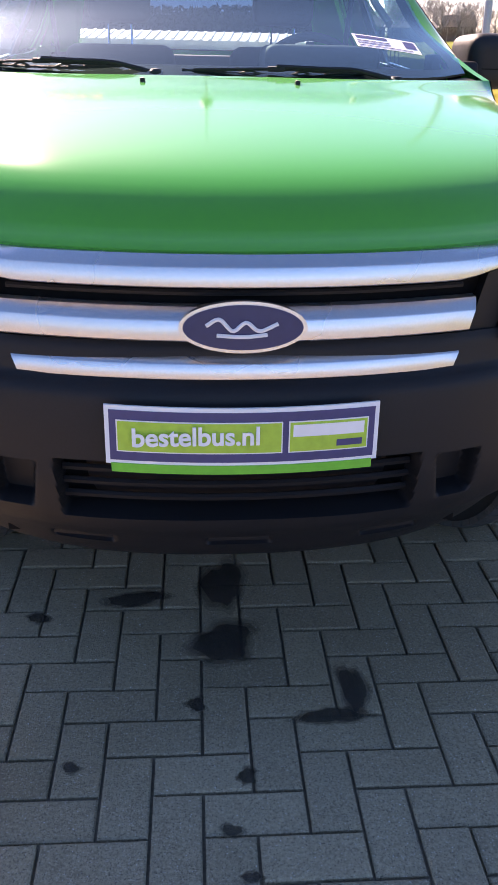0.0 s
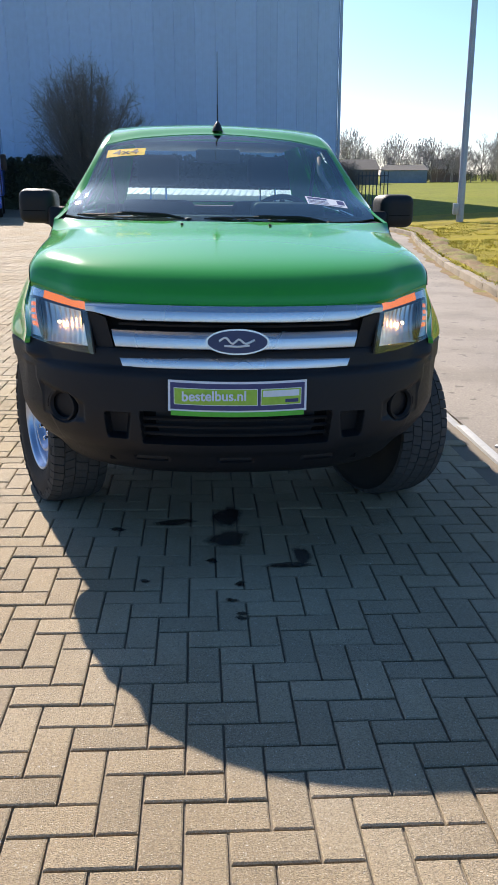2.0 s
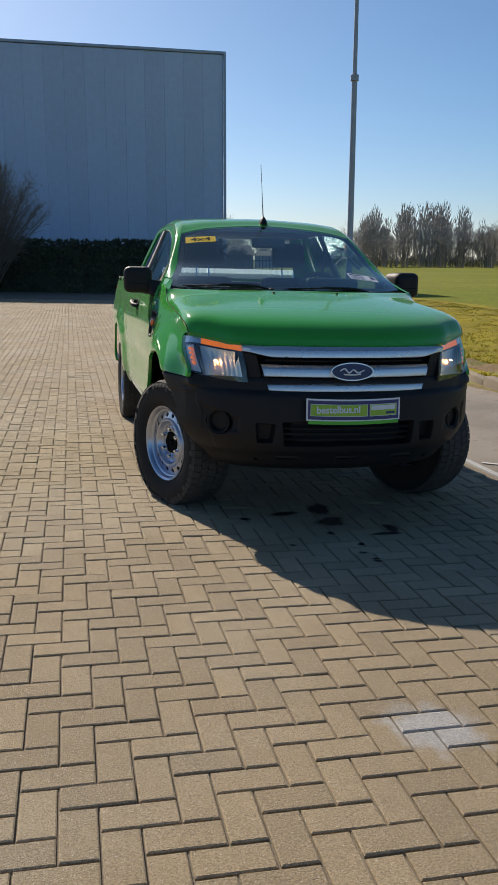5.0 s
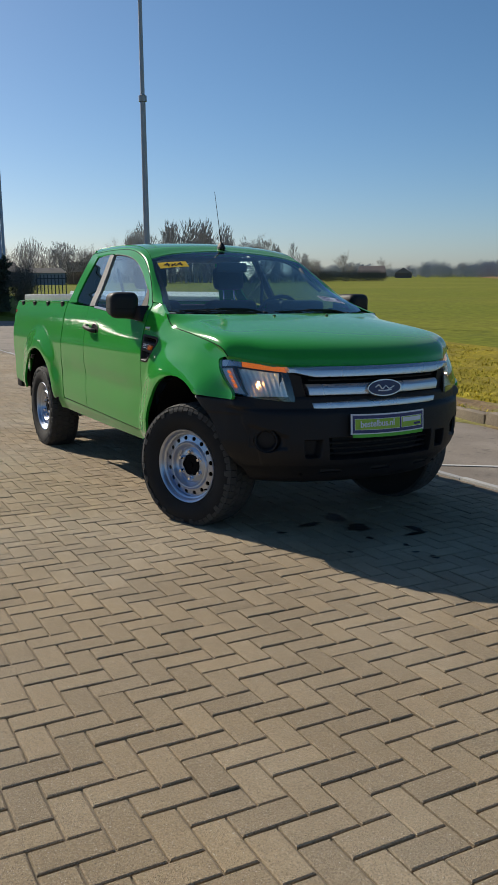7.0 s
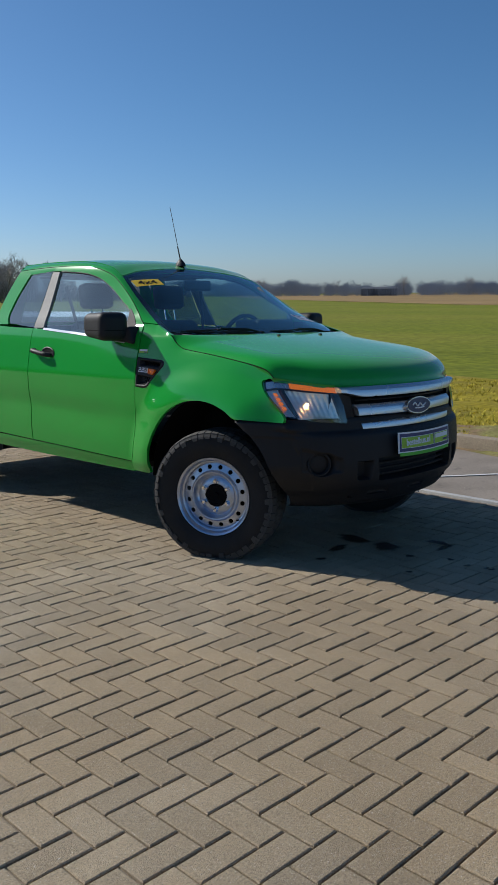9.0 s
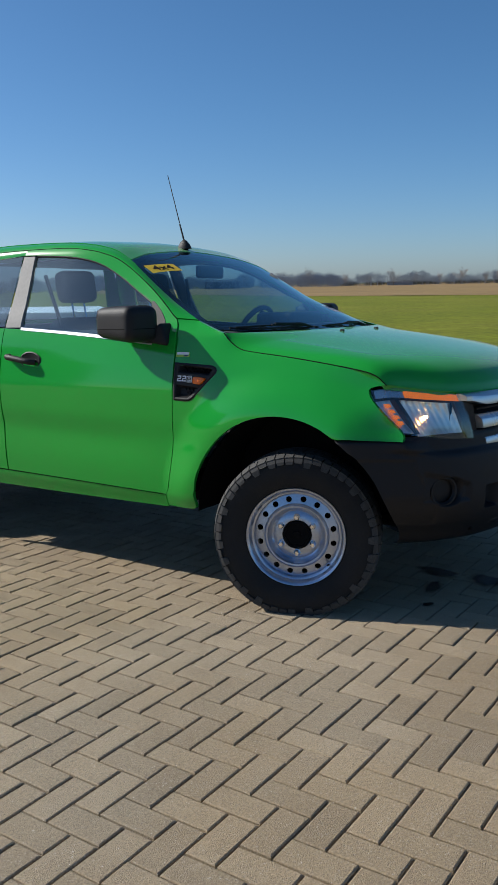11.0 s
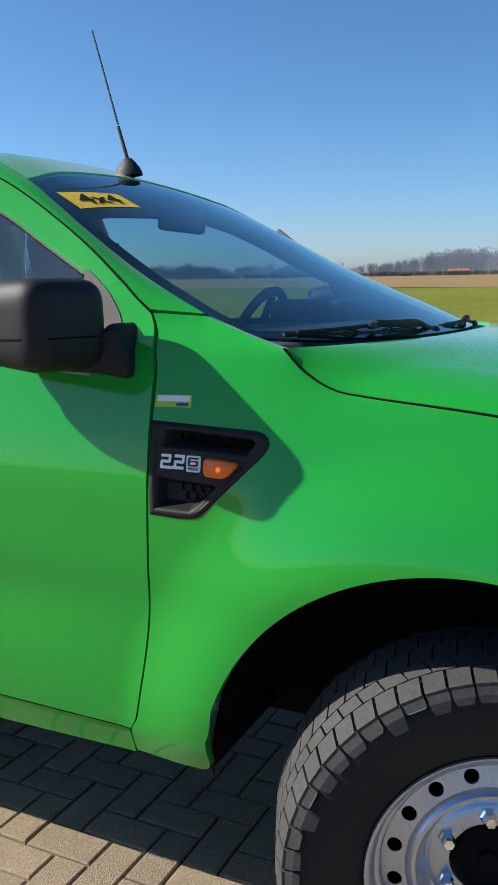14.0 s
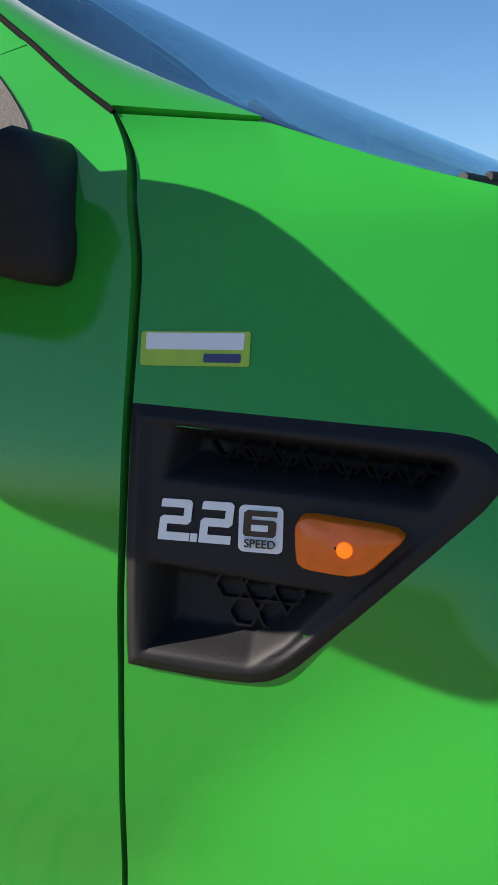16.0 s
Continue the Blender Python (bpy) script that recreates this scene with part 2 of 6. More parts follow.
LORRY_GLASS = mat("dark_lorry_glass", (0.02, 0.025, 0.03), 0.05, 0, 0.5)
ROOF_RED = mat("orange_red_roof_tiles", (0.36, 0.13, 0.075), 0.8, fine=(3, 0.2))
BRICK_WALL = mat("brown_far_wall", (0.16, 0.13, 0.12), 0.9, fine=(2, 0.2))
# grey roofs darkened: the shade of slopes facing off the sun is painted in
SHADED_ROOF = mat("shaded_grey_far_roof", (0.045, 0.044, 0.046), 0.8, fine=(2, 0.15))
# far woods: the distance haze is mixed into the twigs' blue-grey
HAZY_WOOD = mat("far_hazy_woods", (0.32, 0.345, 0.39), 0.95, coarse=(0.05, 0.25), spread=0.3, island=True)
FAR_HEDGE = mat("far_dark_hedge", (0.10, 0.105, 0.10), 0.95, coarse=(0.05, 0.25), spread=0.35, island=True)
# poplars too: paler and bluer, with the haze painted in
HAZY_POPLAR = mat("far_hazy_poplars", (0.31, 0.34, 0.40), 0.95, coarse=(0.05, 0.2), spread=0.25, island=True)
DARK_GREEN_SHED = mat("dull_green_sheeting", (0.03, 0.10, 0.045), 0.7, fine=(1, 0.15))
PALE_SHED = mat("pale_far_sheeting", (0.24, 0.27, 0.31), 0.7, fine=(1, 0.15))
FAR_BROWN = mat("brown_far_roof", (0.22, 0.18, 0.16), 0.9, fine=(1, 0.15))
DARK_BARN = mat("dark_blue_far_sheeting", (0.07, 0.08, 0.095), 0.8, fine=(1, 0.15))
for dull in (FIELD, VERGE, FAR_FIELD, BLADE, SOIL, HAZY_WOOD, FAR_HEDGE):
    dull.node_tree.nodes["Principled BSDF"].inputs["Specular IOR Level"].default_value = 0.08


# ---------------------------------------------------------------- tools
def mesh_of(name, verts, faces, material, smooth=True, sharp=None):
    me = bpy.data.meshes.new(name)
    me.from_pydata([tuple(v) for v in verts], [], [tuple(f) for f in faces])
    me.materials.append(material)
    if smooth:
        me.shade_smooth()
        if sharp:
            me.set_sharp_from_angle(angle=radians(sharp))
    me.update()
    return me


def part(name, data, material, parent=None, label="", smooth=True, sharp=40):
    """One mesh object under a thing or a part; data is a bmesh or (verts, faces)."""
    if isinstance(data, bmesh.types.BMesh):
        me = bpy.data.meshes.new(name)
        data.to_mesh(me)
        data.free()
        me.materials.append(material)
        if smooth:
            me.shade_smooth()
            me.set_sharp_from_angle(angle=radians(sharp))
    else:
        me = mesh_of(name, data[0], data[1], material, smooth, sharp)
    ob = new(name, me)
    if parent:
        ob.parent = parent
    if label:
        ob["label"] = label
    return ob


def thing(name, label, category, m=None, group="", kind=""):
    e = new(name)
    e.empty_display_size = 0.2
    if m is not None:
        e.matrix_world = m
    return tagged(e, label, category, group, kind)


def join(*items):
    """Several (verts, faces) as one."""
    vs, fs = [], []
    for v, f in items:
        k = len(vs)
        vs += [tuple(p) for p in v]
        fs += [tuple(i + k for i in q) for q in f]
    return vs, fs


def box(c, s, bevel=0.0, m=None, seg=2):
    bm = bmesh.new()
    bmesh.ops.create_cube(bm, size=1)
    bmesh.ops.scale(bm, vec=s, verts=bm.verts)
    if bevel:
        bmesh.ops.bevel(bm, geom=bm.edges[:], offset=bevel, segments=seg, profile=0.6, affect="EDGES")
    if m is not None:
        bmesh.ops.transform(bm, matrix=m, verts=bm.verts)
    bmesh.ops.translate(bm, vec=c, verts=bm.verts)
    v = [tuple(p.co) for p in bm.verts]
    bm.verts.index_update()
    f = [tuple(p.index for p in q.verts) for q in bm.faces]
    bm.free()
    return v, f


def smooth1(xs, ys):
    """A smooth function through the given points (monotone cubic)."""
    xs, ys = np.array(xs, float), np.array(ys, float)
    h, d = np.diff(xs), np.diff(ys) / np.diff(xs)
    m = np.zeros(len(xs))
    m[0], m[-1] = d[0], d[-1]
    for i in range(1, len(xs) - 1):
        m[i] = 0 if d[i - 1] * d[i] <= 0 else 2 * d[i - 1] * d[i] / (d[i - 1] + d[i])

    def f(x):
        x = np.clip(x, xs[0], xs[-1])
        i = np.clip(np.searchsorted(xs, x) - 1, 0, len(xs) - 2)
        t = (x - xs[i]) / h[i]
        return ys[i] * (2 * t**3 - 3 * t**2 + 1) + m[i] * h[i] * (t**3 - 2 * t**2 + t) + ys[i + 1] * (3 * t**2 - 2 * t**3) + m[i + 1] * h[i] * (t**3 - t**2)

    return f


def step(x, a, b):
    t = np.clip((x - a) / (b - a), 0, 1)
    return t * t * (3 - 2 * t)


def line(pts, n, smooth=True):
    """n points along the curve through pts, evenly spaced by length."""
    p = np.array(pts, float)
    if smooth and len(p) > 2:
        q = np.vstack([2 * p[0] - p[1], p, 2 * p[-1] - p[-2]])
        out = []
        for i in range(1, len(q) - 2):
            t = np.linspace(0, 1, 16, endpoint=False)[:, None]
            a, b, c, d = q[i - 1], q[i], q[i + 1], q[i + 2]
            out.append(0.5 * (2 * b + (c - a) * t + (2 * a - 5 * b + 4 * c - d) * t**2 + (3 * b - a - 3 * c + d) * t**3))
        p = np.vstack(out + [p[-1:]])
    s = np.concatenate([[0], np.cumsum(np.linalg.norm(np.diff(p, axis=0), axis=1))])
    u = np.linspace(0, s[-1], n)
    return np.stack([np.interp(u, s, p[:, k]) for k in range(p.shape[1])], 1)


def coons(bot, top, left, right):
    """A patch between four curves: bot and top run from left to right, left and right from bot to top."""
    u = np.linspace(0, 1, len(bot))[None, :, None]
    v = np.linspace(0, 1, len(left))[:, None, None]
    b, t, l, r = bot[None], top[None], left[:, None], right[:, None]
    return (1 - v) * b + v * t + (1 - u) * l + u * r - ((1 - u) * (1 - v) * bot[0] + u * (1 - v) * bot[-1] + (1 - u) * v * top[0] + u * v * top[-1])


def grid_faces(rows, cols, off=0, flip=False):
    f = []
    for j in range(rows - 1):
        for i in range(cols - 1):
            a = off + j * cols + i
            q = (a, a + 1, a + cols + 1, a + cols)
            f.append(q[::-1] if flip else q)
    return f


def skin(P, depth=(0, 0, -0.015), gap=0.0025, flip=False):
    """A panel from a grid of points, with its edges drawn in by the gap and turned inwards by the depth."""
    P = np.array(P, float)
    R, C = P.shape[:2]

    def pull(a, b):
        d = b - a
        return a + d / np.maximum(np.linalg.norm(d, axis=-1, keepdims=True), 1e-6) * gap

    if gap:
        P[0], P[-1] = pull(P[0], P[1]), pull(P[-1], P[-2])
        P[:, 0], P[:, -1] = pull(P[:, 0], P[:, 1]), pull(P[:, -1], P[:, -2])
    v = [tuple(p) for p in P.reshape(-1, 3)]
    f = grid_faces(R, C, 0, flip)
    rim = [j * C for j in range(R)][::-1] + list(range(1, C)) + [j * C + C - 1 for j in range(1, R)] + [(R - 1) * C + i for i in range(C - 2, 0, -1)]
    k = len(v)
    d = np.array(depth, float)
    for i in rim:
        v.append(v[i])
    for i in rim:
        v.append(tuple(np.array(v[i]) + (d if d.ndim == 1 else d.reshape(-1, 3)[i])))
    n = len(rim)
    for i in range(n):
        j = (i + 1) % n
        q = (k + i, k + n + i, k + n + j, k + j)
        f.append(q if flip else q[::-1])
    return v, f


def lathe(profile, n=48, axis="x", caps=False):
    """Turns (radius, offset) pairs round an axis."""
    v, f = [], []
    for r, w in profile:
        for i in range(n):
            a = 2 * math.pi * i / n
            v.append((w, r * math.cos(a), r * math.sin(a)))
    for j in range(len(profile) - 1):
        for i in range(n):
            k = (i + 1) % n
            f.append((j * n + i, j * n + k, (j + 1) * n + k, (j + 1) * n + i))
    if caps:
        f.append(tuple(range(n))[::-1])
        f.append(tuple((len(profile) - 1) * n + i for i in range(n)))
    if axis == "y":
        v = [(b, a, c) for a, b, c in v]
        f = [q[::-1] for q in f]
    if axis == "z":
        v = [(b, c, a) for a, b, c in v]
    return v, f


def tube(pts, r, n=8, smooth=True, count=None, taper=None):
    p = line(pts, count or max(2, 6 * (len(pts) - 1) + 1), smooth) if smooth else np.array(pts, float)
    v, f = [], []
    for i, q in enumerate(p):
        t = p[min(i + 1, len(p) - 1)] - p[max(i - 1, 0)]
        t = t / (np.linalg.norm(t) + 1e-9)
        a = np.cross(t, (0.13, 0.31, 0.94) if abs(t[2]) < 0.9 else (1, 0.1, 0))
        a /= np.linalg.norm(a)
        b = np.cross(t, a)
        rr = r if taper is None else r + (taper - r) * i / (len(p) - 1)
        for k in range(n):
            w = 2 * math.pi * k / n
            v.append(tuple(q + rr * (math.cos(w) * a + math.sin(w) * b)))
    for i in range(len(p) - 1):
        for k in range(n):
            m = (k + 1) % n
            f.append((i * n + k, i * n + m, (i + 1) * n + m, (i + 1) * n + k))
    f.append(tuple(range(n))[::-1])
    f.append(tuple((len(p) - 1) * n + k for k in range(n)))
    return v, f


def letters(name, text, size, m, material, parent, depth=0.0006, bold=0.0, squeeze=1.0, label=""):
    """Writing in the built-in font, as a mesh, centred at the pose m (x along the writing, y up)."""
    cu = bpy.data.curves.new(name, "FONT")
    cu.body, cu.size, cu.extrude, cu.offset, cu.align_x, cu.align_y = text, size, depth, bold, "CENTER", "CENTER"
    tmp = bpy.data.objects.new(name, cu)
    scene.collection.objects.link(tmp)
    me = bpy.data.meshes.new_from_object(tmp.evaluated_get(bpy.context.evaluated_depsgraph_get()))
    bpy.data.objects.remove(tmp)
    me.transform(m @ Matrix.Diagonal((squeeze, 1, 1, 1)))
    me.materials.clear()
    me.materials.append(material)
    ob = new(name, me)
    ob.parent = parent
    if label:
        ob["label"] = label
    return ob


def frame_of(o, right, up):
    """A pose with its x along right and its y along up."""
    r, u = Vector(right).normalized(), Vector(up)
    n = r.cross(u).normalized()
    u = n.cross(r)
    return Matrix(((r.x, u.x, n.x, o[0]), (r.y, u.y, n.y, o[1]), (r.z, u.z, n.z, o[2]), (0, 0, 0, 1)))


def slab(outline, depth, m=None):
    """A flat plate of the given outline, its face at z = 0 and its back at -depth."""
    n = len(outline)
    v = [(x, y, 0) for x, y in outline] + [(x, y, -depth) for x, y in outline]
    f = [tuple(range(n)), tuple(range(2 * n - 1, n - 1, -1))] + [(i, n + i, n + (i + 1) % n, (i + 1) % n) for i in range(n)]
    if m is not None:
        v = [tuple(m @ Vector(p)) for p in v]
    return v, f


def rounded(w, h, r, n=5):
    p = []
    for cx, cy, a0 in ((w / 2 - r, h / 2 - r, 0), (-w / 2 + r, h / 2 - r, 90), (-w / 2 + r, -h / 2 + r, 180), (w / 2 - r, -h / 2 + r, 270)):
        for i in range(n + 1):
            a = radians(a0 + 90 * i / n)
            p.append((cx + r * math.cos(a), cy + r * math.sin(a)))
    return p


# ---------------------------------------------------------------- the ground
def soft(v, lo, hi, w=5.0):
    """v, levelling out past lo and hi."""
    v = np.asarray(v, float)
    up = np.where(v > hi, hi + w * np.tanh((v - hi) / w), v)
    return np.where(v < lo, lo + w * np.tanh((v - lo) / w), up)


def yard_z(x, y):
    return -(SLOPE_X * soft(x, -9, 5) + SLOPE_Y * soft(y, -9, 9))


def kerb_x(y):
    y = np.clip(np.asarray(y, float), -12, 24)
    return 3.55 + 0.065 * y + 0.0035 * y**2 * (y > 0)


def edge_x(y):
    return 1.52 + 0.012 * np.asarray(y, float)


def lie(x, y, dz=0.0):
    """A place on the yard."""
    return (float(x), float(y), float(yard_z(x, y)) + dz)


FIELD_Z = -0.12


def ground_z(x, y):
    """The whole land: the yard's fall, then the verge and the level field."""
    k = kerb_x(y)
    base = yard_z(np.minimum(x, k), y)
    d = x - k
    out = base - 0.03 + step(d, 0.0, 0.05) * 0.13
    out = out + (FIELD_Z - out) * step(d, 0.6, 7.0)
    out = np.where((y > 60) | (y < -60) | (x < -60), out + (FIELD_Z - out) * step(np.maximum(np.abs(y), -x), 60, 90), out)
    return out


gx = np.concatenate([-np.geomspace(4000, 20, 26), np.linspace(-16, 1, 10), np.linspace(1.5, 9, 46), np.linspace(10, 20, 9), np.geomspace(24, 4000, 36)])
gy = np.concatenate([-np.geomspace(4000, 24, 22), np.linspace(-20, 40, 80), np.geomspace(43, 4000, 36)])
GX, GY = np.meshgrid(gx, gy)
GZ = ground_z(GX, GY)
GZ = GZ - 0.14 * (np.abs(GX - kerb_x(GY)) < 0.33) * (GY > -13.5) * (GY < 29.5)  # a bed for the kerb stones
ground = part("ground", (np.stack([GX, GY, GZ], -1).reshape(-1, 3), grid_faces(len(gy), len(gx))), FIELD)
tagged(ground, "level green winter crop field reaching the horizon", "field", kind="structure")

# strips of land on it
def strip(name, x0, x1, y0, y1, nx, ny, dz, material, label, category, rough=0.0, kind="structure"):
    """A sheet between two edges, given as functions of y, laid dz over the land."""
    ys = np.linspace(y0, y1, ny)
    u = np.linspace(0, 1, nx)
    X = np.array([x0(y) + (x1(y) - x0(y)) * u for y in ys])
    Y = np.repeat(ys[:, None], nx, 1)
    Z = ground_z(X, Y) + dz
    if rough:
        for j in range(ny):
            for i in range(nx):
                e = math.sin(math.pi * u[i]) ** 0.5
                Z[j, i] += rough * e * (noise.fractal((X[j, i] * 2.2, Y[j, i] * 2.2, 3.1), 0.7, 2.1, 5) * 0.6 + 0.35)
    return tagged(part(name, (np.stack([X, Y, Z], -1).reshape(-1, 3), grid_faces(ny, nx)), material, sharp=80), label, category, kind=kind)


strip("road", lambda y: edge_x(y) + 0.061, lambda y: float(kerb_x(y)) - 0.005, -14, 34, 14, 60, 0.034, CONCRETE, "worn grey-brown concrete slab road", "road")
strip("verge", lambda y: float(kerb_x(y)) + 0.1, lambda y: float(kerb_x(y)) + 6.5, -14, 34, 40, 120, 0.012, VERGE, "dry yellowish verge grass along the kerb", "verge", 0.05)
strip("soil_spill", lambda y: float(kerb_x(y)) - 0.13 - 0.05 * math.sin(y * 2.1) - 0.04 * math.sin(y * 5.3 + 1), lambda y: float(kerb_x(y)) + 0.02, -14, 30, 8, 260, 0.036, SOIL, "brown soil washed over the road at the kerb", "soil", 0.012)
strip("soil_strip", lambda y: float(kerb_x(y)) + 0.26 + 0.09 * math.sin(y * 0.9 + 2), lambda y: float(kerb_x(y)) + 0.80 + 0.13 * math.sin(y * 1.3), -14, 30, 26, 260, 0.02, SOIL, "bare lumpy soil behind the kerb", "soil", 0.11)
far = part("far_field", ([(173, 166, FIELD_Z + 0.06), (95, 55, FIELD_Z + 0.04), (85, 0, FIELD_Z + 0.04), (200, -200, FIELD_Z + 0.1), (1500, -300, FIELD_Z + 0.3), (1500, 800, FIELD_Z + 0.3), (400, 420, FIELD_Z + 0.15)], [(0, 1, 2, 3, 4, 5, 6)]), FAR_FIELD)
tagged(far, "far brown stubble field", "field", kind="structure")

# the paving: a right-angled herringbone of 205 x 100 mm blocks
UNIT, TURN = 0.1028, radians(-1.0)
ANCHOR = Vector((0.1239, -0.0391))
CT, ST = math.cos(TURN), math.sin(TURN)


def paved(i, j):
    """The yard place of the corner (i, j) of the pattern."""
    x, y = i * UNIT, j * UNIT
    return ANCHOR.x + CT * x - ST * y, ANCHOR.y + ST * x + CT * y


paving = part("paving", (np.stack([*np.meshgrid(np.linspace(-30, 1.8, 60), np.linspace(-16, 48, 100)), np.zeros((100, 60))], -1).reshape(-1, 3), grid_faces(100, 60)), JOINT)
for v in paving.data.vertices:
    v.co.x = min(v.co.x, float(edge_x(v.co.y)) + 0.10)
    v.co.z = float(yard_z(v.co.x, v.co.y)) - 0.010
# added out of view, so the truck's side reflects paving and not field
apron = part("yard_apron", ([(-60, -60, -0.10), (60, -60, -0.10), (60, -15.9, -0.10), (-60, -15.9, -0.10)], [(0, 1, 2, 3)]), PAVER_JOINED, smooth=False)
for v in apron.data.vertices:
    v.co.z = float(ground_z(v.co.x, v.co.y)) + 0.02
tagged(apron, "unseen brown-grey paving added for the truck's paint to reflect", "paving", kind="structure")
tagged(paving, "brown-grey concrete block paving in herringbone bond", "paving", kind="structure")

near_blocks, far_blocks = [], []
for j in range(-120, 360):
    for i in range(-180, 40):
        d = (i + j) % 4
        if d == 0:
            b = (i, j - 1, 0)
        elif d == 3:
            b = (i, j - 2, 1)
        else:
            continue
        x, y = paved(b[0] + 1, b[1] + 1)
        if x > edge_x(y) - 0.07 or y > 33 or x < -5.5 - 0.42 * (y + 8) or x < -15 or y < -7.5:
            continue
        near = -1.75 < x < 0.95 and -3.35 < y < -0.9
        if near and len(near_blocks) < 300:
            near_blocks.append(b)
        else:
            far_blocks.append(b)

def block_shape(w, h, g=0.0032, e=0.0045, t=0.018):
    v = []
    for a, z in ((g, -t), (g, -e * 0.7), (g + e, 0)):
        v += [(a, a, z), (w - a, a, z), (w - a, h - a, z), (a, h - a, z)]
    f = [(8, 9, 10, 11)]
    for k in (0, 4):
        for i in range(4):
            m = (i + 1) % 4
            f.append((k + i, k + m, k + 4 + m, k + 4 + i))
    return v, f


def far_mesh():
    """All further blocks as one sheet of real blocks."""
    rng = np.random.default_rng(5)
    shapes = {k: np.array(block_shape(2 * UNIT if k == 0 else UNIT, UNIT if k == 0 else 2 * UNIT)[0]) for k in (0, 1)}
    faces = np.array([f for f in block_shape(1, 1)[1]])
    V, F = [], []
    for n, (i, j, k) in enumerate(far_blocks):
        s = shapes[k].copy()
        cx, cy = s[:, 0].mean(), s[:, 1].mean()
        tx, ty, dz = rng.normal(0, 0.006, 2).tolist() + [rng.normal(0, 0.0011)]
        s[:, 2] += (s[:, 0] - cx) * tx + (s[:, 1] - cy) * ty + dz
        x0, y0 = paved(i, j)
        x, y = x0 + CT * s[:, 0] - ST * s[:, 1], y0 + ST * s[:, 0] + CT * s[:, 1]
        V.append(np.stack([x, y, s[:, 2] + yard_z(x, y)], -1))
        F.append(faces + n * 12)
    return np.concatenate(V).tolist(), np.concatenate(F).tolist()



# ---------------------------------------------------------------- kerb and edging
def ribbon(name, x_of, w, h, y0, y1, length, material, parent, bevel=0.012):
    """Kerb stones one after another along a line."""
    y = y0
    rng = random.Random(3)
    while y < y1:
        a, b = Vector((float(x_of(y)), y)), Vector((float(x_of(y + length)), y + length))
        m = (a + b) / 2
        ang = math.atan2(b.y - a.y, b.x - a.x) - math.pi / 2
        me = box((0, 0, 0), (w, length - 0.012, h), bevel)
        ob = part(name, me, material, parent)
        ob.matrix_world = Matrix.Translation((m.x + w / 2, m.y, float(yard_z(m.x, m.y)) + h / 2 - 0.12 + rng.gauss(0, 0.006))) @ Matrix.Rotation(ang, 4, "Z") @ pose(0, 0, 0, rng.gauss(0, 0.4), rng.gauss(0, 1.2), rng.gauss(0, 0.3))
        y += length


kerb = thing("kerb", "weathered concrete kerb stones beside the verge", "kerb", kind="structure")
ribbon("kerb_stone", kerb_x, 0.15, 0.25, -12, 30, 1.0, KERB, kerb)
edging = thing("paving_edging", "pale concrete edging strip along the paving", "edging", kind="structure")
ribbon("edging_stone", lambda y: edge_x(y) + 0.005, 0.055, 0.119, -13, 30, 1.0, EDGING, edging, 0.006)

line_m = Matrix.Translation(lie(2.25, 1.1, 0.012)) @ YARD
mark = part("painted_line", slab([(-0.62, 0.42), (0.62, -0.46), (0.642, -0.425), (-0.598, 0.455)], 0.004), WORN_WHITE, None, smooth=False)
mark.matrix_world = line_m
tagged(mark, "thin worn white line painted on the concrete", "road marking", kind="structure")

# ---------------------------------------------------------------- grass
def blades(name, spots, h, material, label, seed, lean=0.5, width=0.006):
    rng = random.Random(seed)
    v, f = [], []
    for x, y, n, s in spots:
        z = float(ground_z(np.array(x), np.array(y))) + 0.01
        for _ in range(n):
            bx, by = x + rng.gauss(0, 0.05), y + rng.gauss(0, 0.05)
            a, hh = rng.uniform(0, 6.28), h * s * rng.uniform(0.5, 1.3)
            dx, dy = math.cos(a), math.sin(a)
            l = rng.uniform(0.1, lean) * hh
            w = width * rng.uniform(0.7, 1.4)
            k = len(v)
            v += [(bx - dy * w, by + dx * w, z), (bx + dy * w, by - dx * w, z), (bx + dx * l * 0.4 + dy * w * 0.7, by + dy * l * 0.4 - dx * w * 0.7, z + hh * 0.6), (bx + dx * l * 0.4 - dy * w * 0.7, by + dy * l * 0.4 + dx * w * 0.7, z + hh * 0.6), (bx + dx * l, by + dy * l, z + hh)]
            f += [(k, k + 1, k + 2, k + 3), (k + 3, k + 2, k + 4)]
    return tagged(part(name, (v, f), material, smooth=False), label, "grass", kind="stuff")


rg = random.Random(21)
spots = []
for _ in range(9000):
    y = rg.uniform(-4, 28)
    d = 0.78 + rg.random() ** 1.3 * 5.2 if rg.random() > 0.06 else rg.uniform(0.14, 0.26)
    if noise.noise((d * 1.1, y * 0.6, 0.4)) > -0.35:
        spots.append((float(kerb_x(y)) + d, y, 7, 1.0))
blades("verge_grass", spots, 0.045, BLADE, "dry yellow-green tufts of verge grass", 4, lean=1.4, width=0.008)
